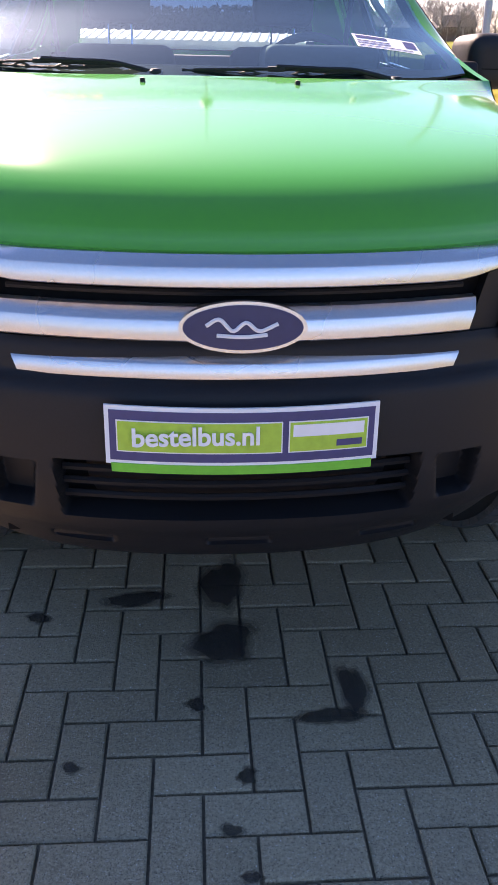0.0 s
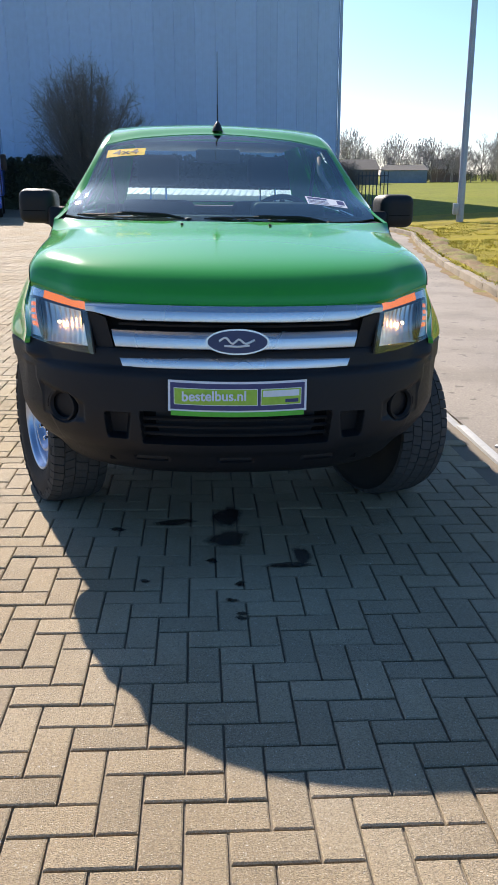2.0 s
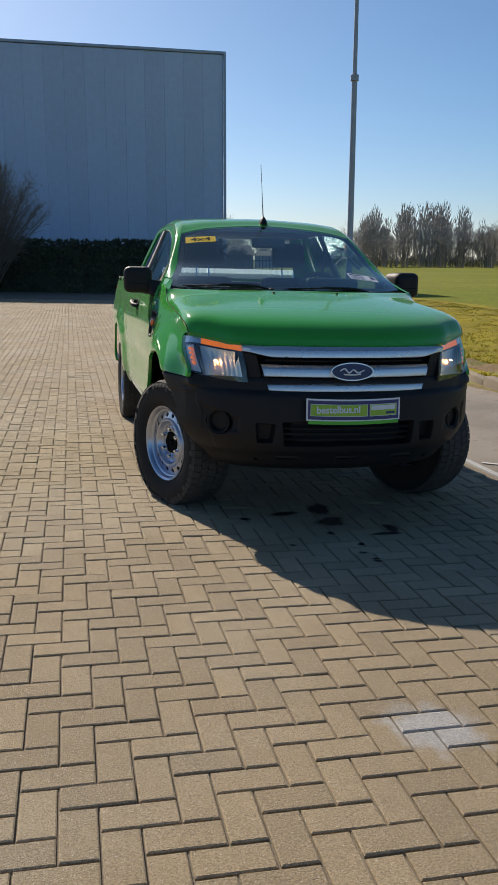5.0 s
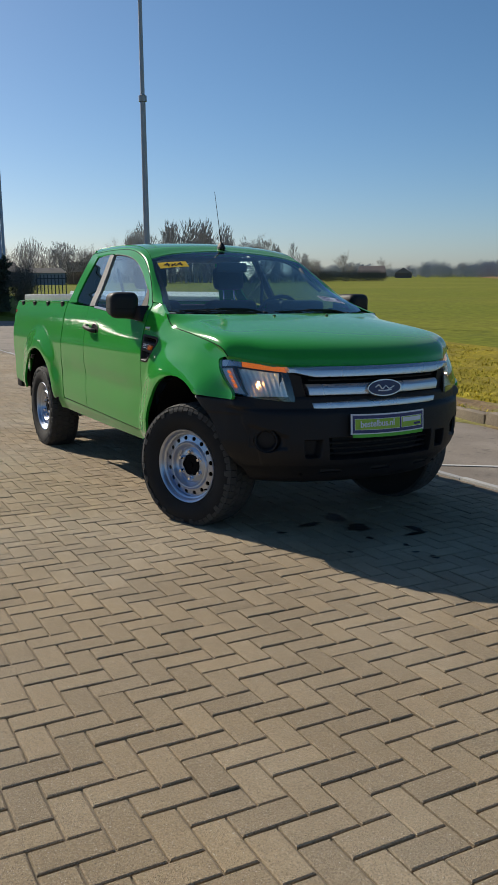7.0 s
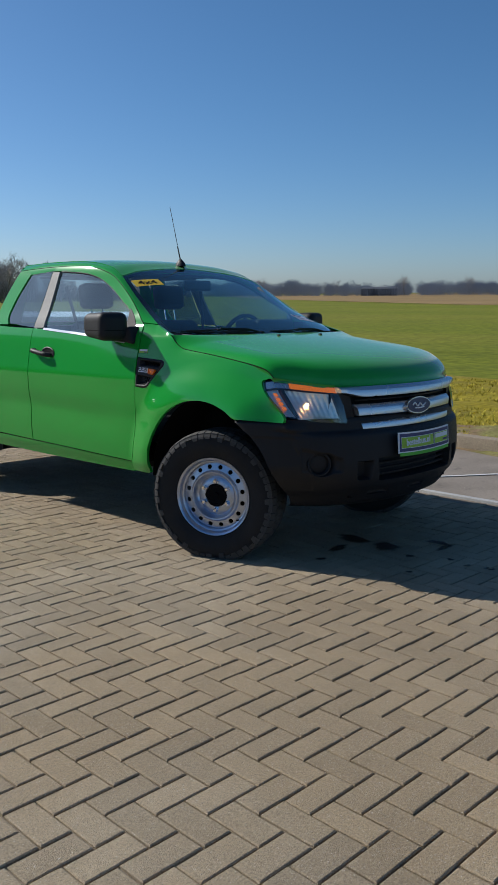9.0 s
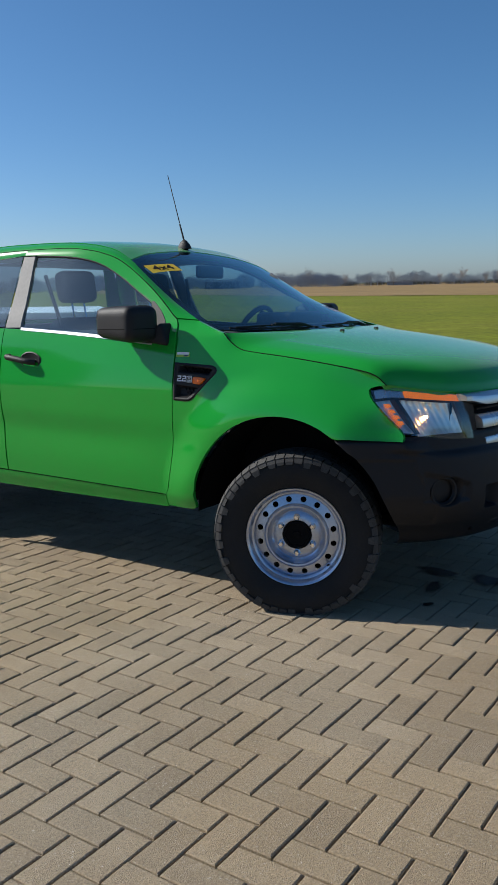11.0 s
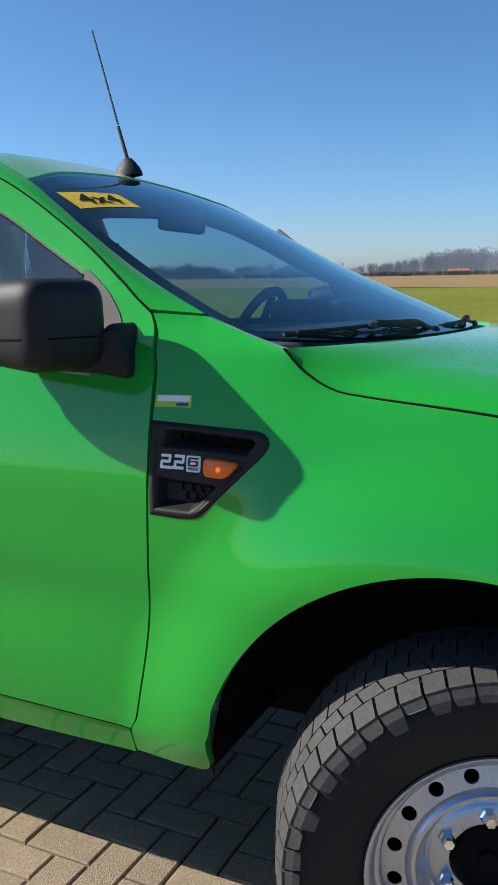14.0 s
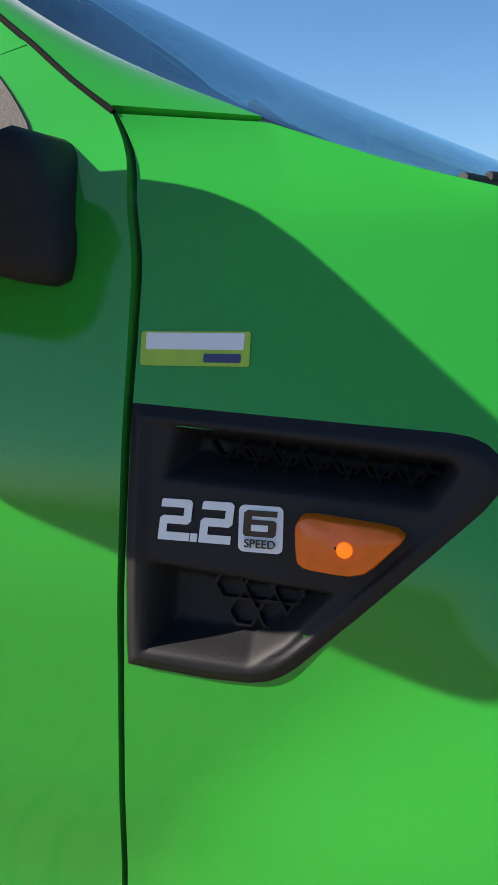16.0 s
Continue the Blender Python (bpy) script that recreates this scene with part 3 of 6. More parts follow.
# ---------------------------------------------------------------- trees
def twigs(seed, height, spread, levels=4, r0=0.16, forks=3, upright=0.6, first=0.25, n0=5):
    """A bare tree: trunk and limbs as one mesh, fine twigs as another."""
    rng = random.Random(seed)
    wood, fine = [], []

    def grow(p, d, length, r, level):
        steps = 4 if level < 2 else 3
        pts = [p]
        for k in range(steps):
            d = (d + Vector((rng.gauss(0, 0.16), rng.gauss(0, 0.16), rng.gauss(0.05, 0.08)))).normalized()
            pts.append(pts[-1] + d * length / steps)
        sides = 6 if level == 0 else (4 if level < 3 else 3)
        (wood if level < 2 else fine).append(tube([tuple(q) for q in pts], r, sides, False, taper=r * 0.55))
        if level >= levels:
            return
        for k in range(forks + (2 if level == 0 else 0)):
            t = rng.uniform(first if level == 0 else 0.3, 1.0)
            i = min(int(t * steps), steps - 1)
            q = pts[i].lerp(pts[i + 1], t * steps - i)
            a = rng.uniform(0, 6.28)
            side = Vector((math.cos(a), math.sin(a), 0))
            nd = (side * spread + d * upright + Vector((0, 0, 0.35))).normalized()
            grow(q, nd, length * rng.uniform(0.5, 0.72), r * 0.5, level + 1)
        grow(pts[-1], d, length * 0.62, r * 0.5, level + 1)

    grow(Vector((0, 0, 0)), Vector((0, 0, 1)), height * 0.42, r0, 0)
    return join(*wood), join(*fine)


def tree(seed, height, spread, m, label, levels=4, forks=3, **kw):
    w, f = twigs(seed, height, spread, levels, forks=forks, **kw)
    t = thing("tree", label, "tree", m)
    part("trunk", w, BARK, t)
    part("crown", f, TREE_TWIG, t, "fine bare twigs", smooth=False)
    return t


def on_land(x, y, turn=0, s=1.0):
    return Matrix.Translation((x, y, float(ground_z(np.array(float(x)), np.array(float(y)))) - 0.05)) @ Matrix.Rotation(radians(turn), 4, "Z") @ Matrix.Scale(s, 4)


# ---------------------------------------------------------------- the warehouse
WALL_Y, WALL_X1, WALL_X0, WALL_H = 50.0, 9.36, -46.0, 14.2
WZ = float(yard_z(0.0, 50.0)) - 0.05
warehouse = thing("warehouse", "large windowless warehouse with blue-grey vertical cladding", "building", Matrix.Translation((0, WALL_Y, WZ)))
part("wall", box(((WALL_X0 + WALL_X1) / 2, 20, WALL_H / 2), (WALL_X1 - WALL_X0 - 0.2, 39.8, WALL_H - 0.1)), CLADDING, warehouse, smooth=False)
part("roof", box(((WALL_X0 + WALL_X1) / 2, 20, WALL_H + 0.03), (WALL_X1 - WALL_X0 + 0.1, 40.2, 0.16), 0.03), FLASHING, warehouse, "grey roof edge flashing", smooth=False)
part("corner_trim", box((WALL_X1 - 0.02, -0.02, WALL_H / 2), (0.16, 0.16, WALL_H), 0.02), FLASHING, warehouse, "grey corner flashing", smooth=False)


def clad(w, h):
    """One cladding sheet: a tray with raised seams and shallow ribs."""
    xs = [0.0, 0.03, 0.05, w * 0.33, w * 0.33 + 0.02, w * 0.36, w * 0.36 + 0.02, w * 0.66, w * 0.66 + 0.02, w * 0.69, w * 0.69 + 0.02, w - 0.03, w]
    ds = [0.02, 0.02, 0.0, 0.0, 0.005, 0.005, 0.0, 0.0, 0.005, 0.005, 0.0, 0.0, 0.02]
    v = [(x, -d, z) for z in (0, h) for x, d in zip(xs, ds)]
    return v, grid_faces(2, len(xs))


sheet = mesh_of("cladding_sheet", *clad(1.197, WALL_H - 0.15), CLADDING, smooth=False)
x = WALL_X1 - 0.17 - 1.2
while x > WALL_X0:
    ob = new("cladding_sheet", sheet)
    ob.location = (x, -0.005, 0.05)
    ob.parent = warehouse
    x -= 1.2

# ---------------------------------------------------------------- hedge, shrub, fence
def clumps(name, fill, count, size, material, label, category, seed, kind=""):
    """Many small leaf clumps inside a shape; fill gives a place."""
    rng = random.Random(seed)
    v, f = [], []
    for _ in range(count):
        p = fill(rng)
        for _ in range(2):
            a = Vector((rng.gauss(0, 1), rng.gauss(0, 1), rng.gauss(0, 1))).normalized()
            b = a.orthogonal().normalized()
            s = size * rng.uniform(0.5, 1.4)
            k = len(v)
            v += [tuple(p - a * s), tuple(p + b * s * 0.4), tuple(p + a * s), tuple(p - b * s * 0.4)]
            f += [(k, k + 1, k + 2, k + 3)]
    return tagged(part(name, (v, f), material, smooth=False), label, category, kind=kind)


HZ = WZ + 0.05
def hedge_fill(rng):
    x = rng.uniform(-32, 7.6)
    top = 2.7 + 0.25 * noise.noise((x * 0.6, 2.0, 0)) + 0.12 * noise.noise((x * 2.5, 5.0, 0))
    z = top * rng.random() ** 0.7
    return Vector((x, 41.6 + rng.uniform(-0.7, 0.7), HZ + z))


clumps("hedge", hedge_fill, 15000, 0.16, HEDGE, "tall dark clipped hedge in the warehouse's shade", "hedge", 8)
core = part("hedge_core", box((-12.2, 41.7, HZ + 1.2), (39.4, 0.7, 2.4)), HEDGE, smooth=False)
core.name = "core"
core.parent = bpy.data.objects["hedge"]

def bush(seed, w, h, stems, twigs_each, m, label, name="shrub", fat=1.0, twig=TWIG):
    """A bare many-stemmed bush: curved stems with twigs that fan out to a rounded crown."""
    rng = random.Random(seed)
    wood, v, f = [], [], []

    def strip(a, b, r):
        d = (b - a).normalized()
        side = d.orthogonal().normalized()
        side = Matrix.Rotation(rng.uniform(0, 6.28), 3, d) @ side
        k = len(v)
        v.extend([tuple(a - side * r), tuple(a + side * r), tuple(b)])
        f.append((k, k + 1, k + 2))

    for _ in range(stems):
        a, q = rng.uniform(0, 6.28), rng.random() ** 0.5
        tip = Vector((math.cos(a) * q * w * 0.46, math.sin(a) * q * w * 0.46, h * (0.42 + 0.50 * math.sqrt(max(0, 1 - q * q))) * rng.uniform(0.85, 1.05)))
        base = Vector((rng.gauss(0, 0.15), rng.gauss(0, 0.15), 0))
        knee = base.lerp(tip, 0.5) + Vector((0, 0, h * 0.10))
        pts = [base.lerp(knee, t).lerp(knee.lerp(tip, t), t) for t in (0, 0.25, 0.5, 0.75, 1.0)]
        wood.append(tube([tuple(p) for p in pts], 0.035 * fat, 5, False, taper=0.012 * fat))
        for _ in range(twigs_each):
            t = rng.uniform(0.25, 1.0)
            p = base.lerp(knee, t).lerp(knee.lerp(tip, t), t)
            d = ((tip - base).normalized() * 0.7 + Vector((rng.gauss(0, 0.6), rng.gauss(0, 0.6), rng.gauss(0.15, 0.5)))).normalized()
            e = p + d * rng.uniform(0.05, 0.13) * h
            strip(p, e, 0.009 * fat)
            for _ in range(5):
                o = p.lerp(e, rng.uniform(0.2, 1.0))
                strip(o, o + (d + Vector((rng.gauss(0, 0.7), rng.gauss(0, 0.7), rng.gauss(0.1, 0.6)))).normalized() * rng.uniform(0.02, 0.065) * h, 0.007 * fat)
    t = thing(name, label, name, m)
    part("trunk", join(*wood), BARK, t)
    part("crown", (v, f), twig, t, "dense fine bare twigs", smooth=False)
    return t


bush(31, 6.4, 7.2, 110, 60, Matrix.Translation((-4.7, 40.4, HZ)), "large dense bare shrub in front of the warehouse")
for k in range(7):
    t = copy_thing(bpy.data.objects["shrub"], Matrix.Translation((-30 + 3.7 * k + random.uniform(-1, 1), 42.4, HZ)) @ Matrix.Rotation(k * 1.7, 4, "Z") @ Matrix.Scale(0.45 + 0.05 * (k % 3), 4))
    tagged(t, "thin bare shrub behind the hedge", "shrub")

fence = thing("fence", "dark metal bar fence at the warehouse corner", "fence", Matrix.Translation((8.55, 39.6, HZ)))
bar = mesh_of("fence_bar", *box((0, 0, 0.95), (0.04, 0.04, 1.9)), DARK_BARN, smooth=False)
for k in range(9):
    ob = new("fence_bar", bar)
    ob.location, ob.parent = (0.16 * k, -0.1 * k, 0), fence
for z in (0.3, 1.7):
    part("rail", tube([(0, 0, z), (1.3, -0.81, z)], 0.025, 6, False), DARK_BARN, fence)
t = copy_thing(bpy.data.objects["shrub"], Matrix.Translation((8.2, 41.2, HZ)) @ Matrix.Rotation(2.2, 4, "Z") @ Matrix.Scale(0.36, 4))
tagged(t, "small dark bare shrub at the fence", "shrub")

# ---------------------------------------------------------------- lamp post
PX, PY = 10.2, 28.6
post = thing("lamp_post", "tall tapered galvanised lamp post with a small box at its foot", "lamp post", on_land(PX, PY))
part("shaft", lathe([(0.135, 0.0), (0.135, 1.6), (0.125, 1.65), (0.105, 8.6)], 20, "z"), GALVANISED, post)
part("collar", lathe([(0.1, 8.55), (0.16, 8.57), (0.16, 8.78), (0.09, 8.82)], 20, "z"), GALVANISED, post)
part("mast", lathe([(0.085, 8.8), (0.06, 16.0), (0.0, 16.0)], 16, "z"), GALVANISED, post)
part("junction_box", box((-0.2, -0.05, 0.55), (0.2, 0.16, 0.4), 0.03), GALVANISED, post)

# ---------------------------------------------------------------- lorries
def lorry(paint, m, label, roof):
    t = thing("lorry", label, "lorry", m)
    w, h, l = 2.45, 3.1 if not roof else 3.7, 2.2
    prof = [(0.0, 0.75), (-0.05, 1.4), (0.12, 2.0), (0.35, 2.9), (0.75, h), (l, h + 0.02), (l, 0.75)]
    n = len(prof)
    v = [(s * w / 2, y, z) for s in (-1, 1) for y, z in prof]
    f = [tuple(range(n)), tuple(range(2 * n - 1, n - 1, -1))] + [(i, n + i, n + (i + 1) % n, (i + 1) % n) for i in range(n)]
    bm = bmesh.new()
    vs = [bm.verts.new(p) for p in v]
    for q in f:
        bm.faces.new([vs[i] for i in q])
    bmesh.ops.recalc_face_normals(bm, faces=bm.faces)
    bmesh.ops.bevel(bm, geom=bm.edges[:], offset=0.08, segments=2, affect="EDGES")
    part("cab", bm, paint, t)
    part("windscreen", ([(-1.1, -0.02, 1.75), (1.1, -0.02, 1.75), (1.05, 0.26, 2.62), (-1.05, 0.26, 2.62)], [(0, 1, 2, 3)]), LORRY_GLASS, t, smooth=False)
    for s in (-1, 1):
        part("side_window", box((s * 1.22, 0.85, 2.15), (0.03, 0.8, 0.7), 0.01), LORRY_GLASS, t)
        part("mirror", box((s * 1.42, -0.05, 2.1), (0.22, 0.12, 0.6), 0.04), BLACK_PLASTIC, t)
        part("headlamp", box((s * 0.95, -0.06, 0.95), (0.42, 0.06, 0.26), 0.02), LENS, t)
        for y in (0.95, 4.6):
            part("wheel", [(v, f) for v, f in [lathe([(0.0, 0.15), (0.3, 0.15), (0.5, 0.13), (0.5, -0.13), (0.3, -0.15), (0, -0.15)], 24)]][0], RUBBER, t).location = (s * 1.05, y, 0.5)
    part("grille", box((0, -0.055, 1.25), (1.7, 0.08, 0.5), 0.03), BLACK_PLASTIC, t)
    part("bumper", box((0, 0.0, 0.6), (2.45, 0.3, 0.45), 0.06), paint, t)
    part("sun_visor", box((0, 0.1, 2.78), (2.3, 0.35, 0.1), 0.03, None), paint, t)
    part("body_box", box((0, 5.2, 2.25), (2.5, 5.6, 2.9), 0.03), paint, t)
    part("chassis", box((0, 3.9, 0.65), (0.9, 7.6, 0.25)), BLACK_PLASTIC, t)
    return t


lorry(LORRY_BLUE, Matrix.Translation(lie(-8.5, 31.5)) @ Matrix.Rotation(radians(10), 4, "Z"), "blue lorry with a high roof parked at the hedge", True)
lorry(LORRY_WHITE, Matrix.Translation(lie(-9.3, 27.6)) @ Matrix.Rotation(radians(14), 4, "Z"), "white lorry parked beside a blue one", False)

# ---------------------------------------------------------------- far houses, trees and woods
def house(x, y, w, d, h, roof_h, turn, wall, roof, label):
    t = thing("house", label, "house", on_land(x, y, turn))
    part("wall", box((0, 0, h / 2), (w, d, h)), wall, t, smooth=False)
    v = [(-w / 2 - 0.3, -d / 2 - 0.3, h), (w / 2 + 0.3, -d / 2 - 0.3, h), (w / 2 + 0.3, d / 2 + 0.3, h), (-w / 2 - 0.3, d / 2 + 0.3, h), (-w / 2 + 0.5, 0, h + roof_h), (w / 2 - 0.5, 0, h + roof_h)]
    part("roof", (v, [(0, 1, 5, 4), (2, 3, 4, 5), (1, 2, 5), (3, 0, 4), (3, 2, 1, 0)]), roof, t, smooth=False)
    return t


house(44.9, 172, 9.0, 8, 2.5, 1.0, -14, PALE_SHED, SHADED_ROOF, "low pale shed beyond the field")
house(29.8, 147, 8, 8, 2.5, 1.7, -12, BRICK_WALL, SHADED_ROOF, "dark barn beyond the warehouse")
house(58.6, 187, 7, 7, 2.7, 2.3, -20, BRICK_WALL, SHADED_ROOF, "farmhouse with its roof in shade among bare trees")
house(260, 342.5, 14, 9, 2.6, 3.4, -37, BRICK_WALL, FAR_BROWN, "far brown-roofed farmhouse among trees")
house(272, 332, 8, 8, 2.4, 2.8, 48, BRICK_WALL, FAR_BROWN, "far brown-gabled barn beside a farmhouse")
house(370, 264, 19, 10, 3.8, 1.0, -54, DARK_BARN, DARK_BARN, "far dark sheeted barn among trees")
house(509.6, 104, 12.5, 8, 2.4, 1.6, -78, BRICK_WALL, ROOF_RED, "far farmhouse with an orange-red roof")
house(440, 191, 14, 9, 2.0, 0.7, -66, PALE_SHED, SHADED_ROOF, "far low pale grey farm shed beyond the field")
house(483, 129, 6, 5, 1.2, 0.5, -75, DARK_GREEN_SHED, SHADED_ROOF, "far small green shed at a dark hedge")


def at(az, r):
    """A place at that bearing and distance from the yard."""
    return r * math.sin(radians(az)), r * math.cos(radians(az))


kinds = [tree(41 + k, 11, 0.62 if k % 2 else 0.75, on_land(*at((11.4, 13.7, 17.2)[k], 182), 0, (1.05, 0.75, 0.85)[k]), "tall bare deciduous tree at the field's edge", levels=5, forks=4, upright=0.55, r0=0.15) for k in range(3)]
rt = random.Random(77)
for k, (az, r, size) in enumerate([(10.8, 176, 1.0), (12.1, 190, 0.85), (14.5, 188, 0.72), (16.4, 184, 0.8), (18.1, 190, 0.9), (18.9, 180, 0.8), (19.6, 192, 0.95), (20.3, 186, 0.8)] + [(rt.uniform(20.5, 31), rt.uniform(180, 205), rt.uniform(0.85, 1.15)) for _ in range(16)] + [(rt.uniform(31, 36), rt.uniform(210, 260), rt.uniform(0.6, 0.9)) for _ in range(5)] + [(az, 455, size) for az, size in ((36.0, 0.85), (38.0, 1.0), (39.6, 0.9), (43.1, 1.0), (46.5, 0.95), (51.6, 1.15), (56.2, 1.3), (60.4, 1.0), (62.9, 0.95), (64.4, 0.8), (66.1, 0.85), (67.6, 0.9), (69.2, 0.8), (70.5, 0.85), (72.1, 0.9), (73.0, 0.95))]):
    copy_thing(kinds[k % 3], on_land(*at(az, r), rt.uniform(0, 360), size))


def woods(name, a0, a1, r0, r1, count, height, label, seed, material, slim=0.36, sprays=200, bare=0.0, fat=1.0):
    """A far belt of bare trees as one soft mass of stems and twig sprays; height gives the tallest at a bearing, bare the clear part of the stem."""
    rng = random.Random(seed)
    v, f = [], []
    for _ in range(count):
        az, r = rng.uniform(a0, a1), rng.uniform(r0, r1)
        a = radians(az)
        x, y = at(az, r)
        ca, sa = math.cos(a), -math.sin(a)
        hh = height(az) * rng.uniform(0.72, 1.0)
        w = hh * slim
        k = len(v)
        t = 0.014 * hh
        v += [(x - t * ca, y - t * sa, FIELD_Z - 0.2), (x + t * ca, y + t * sa, FIELD_Z - 0.2), (x, y, FIELD_Z + hh * 0.85)]
        f.append((k, k + 1, k + 2))
        mid, half_h = 0.5 * (1 + bare), 0.5 * (1 - bare)
        for _ in range(sprays):
            q, z, e = rng.uniform(-1, 1), rng.uniform(-1, 1), rng.uniform(-1, 1)
            if q * q + z * z + e * e > 1:
                continue
            px, py, pz = x + (q * ca - e * sa) * w, y + (q * sa + e * ca) * w, hh * (mid + z * half_h)
            d, l = fat * hh * rng.uniform(0.004, 0.010), hh * rng.uniform(0.03, 0.08)
            lean = (q * 0.8 + rng.gauss(0, 0.3)) * l
            k = len(v)
            v += [(px - d * ca, py - d * sa, FIELD_Z + pz - l * 0.5), (px + d * ca, py + d * sa, FIELD_Z + pz - l * 0.5), (px + lean * ca, py + lean * sa, FIELD_Z + pz + l)]
            f.append((k, k + 1, k + 2))
    return tagged(part(name, (v, f), material, smooth=False), label, "woods", kind="stuff")


def uneven(low, high, scale, seed):
    return lambda az: low + (high - low) * min(1, max(0, 0.5 + 0.9 * noise.noise((az * scale, seed, 0.3)) + 0.4 * noise.noise((az * scale * 4, seed, 1.3))))


# these belts carry the haze of the distance in their colour
woods("far_woods", 32, 63, 430, 500, 520, uneven(6.0, 10.0, 0.45, 1.0), "far dense belt of bare trees on the horizon", 61, HAZY_WOOD, 0.42, 460, 0.0, 1.1)
woods("far_tree_row", 58, 74, 440, 500, 130, uneven(4.5, 8.5, 0.6, 2.0), "far row of bare trees along the field's end", 65, HAZY_WOOD, 0.36, 420, 0.2, 0.9)
woods("poplar_wood", 72.5, 96, 560, 640, 620, lambda az: 9.0 + 10.5 * float(step(az, 72.5, 79)), "far upright bare poplar wood", 63, HAZY_POPLAR, 0.17, 260, 0.1, 0.9)
woods("far_scrub", 62, 98, 492, 505, 900, lambda az: 3.2, "low dark hedge along the field's end", 64, FAR_HEDGE, 0.9, 190, 0.0, 3.0)
woods("field_trees", 10.3, 20.2, 182, 196, 26, uneven(5.0, 12.0, 0.9, 6.0), "fine-twigged bare trees at the field's edge", 67, TREE_TWIG, 0.33, 650, 0.22, 0.6)
woods("far_hedgerow", 15, 38, 205, 225, 620, uneven(2.9, 3.9, 0.5, 3.0), "dense grey-brown hedgerow at the field's edge", 62, FAR_HEDGE, 0.6, 170, 0.0, 1.5)
woods("field_poplars", 20.3, 33, 196, 204, 64, lambda az: uneven(9.5, 17.0, 0.8, 4.0)(az) - 5.0 * float(step(az, 28, 32)), "upright bare poplars at the field's edge", 66, TREE_TWIG, 0.13, 420, 0.05, 0.8)


# ---------------------------------------------------------------- the pickup truck
truck = thing("pickup_truck", "bright green extended-cab pickup truck with black bumper on herringbone paving", "pickup truck", YARD)
ARCH_Y, ARCH_Z, ARCH_R = 0.888, 0.412, 0.509
AXLE, REAR, HUB_Z = 0.873, 4.13, 0.363

profile = smooth1([0.30, 0.42, 0.50, 0.62, 0.75, 0.88, 1.0, 1.10, 1.20, 1.30, 1.36, 1.45, 1.60, 1.73, 1.80], [0.85, 0.88, 0.905, 0.913, 0.914, 0.924, 0.925, 0.914, 0.893, 0.864, 0.840, 0.792, 0.722, 0.662, 0.618])


def half(y, z):
    """Half the body's width at that length and height."""
    y, z = np.asarray(y, float), np.asarray(z, float)
    x = profile(z)
    x = x - 0.066 * step(1.15 - y, 0.0, 0.75) * step(z, 0.80, 1.08) - 0.035 * step(0.75 - y, 0, 0.5) - 0.046 * step(0.62 - y, 0, 0.28) * (1 - step(z, 0.86, 1.0)) - 0.028 * step(z, 1.27, 1.36) * step(2.4 - y, 0, 0.6) - 0.010 * step(y, 1.6, 2.6) * step(1.30 - z, 0, 0.2)
    for cy in (ARCH_Y, REAR - 0.005):
        r = np.hypot(y - cy, (z - ARCH_Z))
        lift = step(z, 0.3, 0.6)
        x = x + 0.040 * (1 - step(r, 0.515, 0.74)) * lift
    x = x - 0.007 * np.exp(-(((z - 0.745 - 0.06 * (y - 2.0)) / 0.085) ** 2)) * step(y, 1.60, 1.95) * step(3.4 - y, 0, 0.3)
    return x


def arch(cy, z0, z1, n=14, front=True):
    """Points along a wheel arch from the front foot at z0 over the top to the rear foot at z1."""
    a0 = math.pi - math.asin((z0 - ARCH_Z) / ARCH_R)
    a1 = math.asin((z1 - ARCH_Z) / ARCH_R)
    return [(cy + ARCH_R * math.cos(a0 + (a1 - a0) * i / n), ARCH_Z + ARCH_R * math.sin(a0 + (a1 - a0) * i / n)) for i in range(n + 1)]


def side_panel(name, bot, top, left, right, nu, nv, side, material=GREEN, inset=0.0, label="", gap=0.0025, parent=None, depth=0.02, roll=0.0):
    """A panel of the body's side between four edges given as (y, z)."""
    P = coons(line(bot, nu), line(top, nu), line(left, nv), line(right, nv))
    X = half(P[..., 0], P[..., 1]) - inset - roll * (1 - np.linspace(0, 1, nv)[:, None]) ** 2
    Q = np.stack([side * X, P[..., 0], P[..., 1]], -1)
    return part(name, skin(Q, (-side * depth, 0, 0), gap, side > 0 and False or side < 0), material, parent or truck, label, sharp=35)


def patch3(name, bot, top, left, right, nu, nv, material, bulge=None, depth=(0, 0, -0.015), gap=0.0025, flip=False, label="", parent=None):
    P = coons(line(bot, nu), line(top, nu), line(left, nv), line(right, nv))
    if bulge:
        u, v = np.meshgrid(np.linspace(-1, 1, nu), np.linspace(0, 1, nv))
        P = P + bulge(u, v)
    return part(name, skin(P, depth, gap, flip), material, parent or truck, label, sharp=35)


SEAM = [(1.585, 0.487), (1.560, 0.535), (1.522, 0.72), (1.506, 0.975), (1.503, 1.155), (1.503, 1.213), (1.505, 1.255), (1.516, 1.297), (1.527, 1.327), (1.549, 1.362)]
DOOR_TOP = [(1.549, 1.362), (1.598, 1.396), (1.645, 1.432), (1.757, 1.512), (1.865, 1.581), (1.96, 1.638), (2.05, 1.684), (2.14, 1.714), (2.26, 1.742), (2.45, 1.764), (2.77, 1.772)]
WIN_F = [(1.69, 1.25), (1.712, 1.38), (1.745, 1.446), (1.864, 1.511), (1.997, 1.587), (2.14, 1.655), (2.28, 1.695), (2.45, 1.719), (2.68, 1.735)]

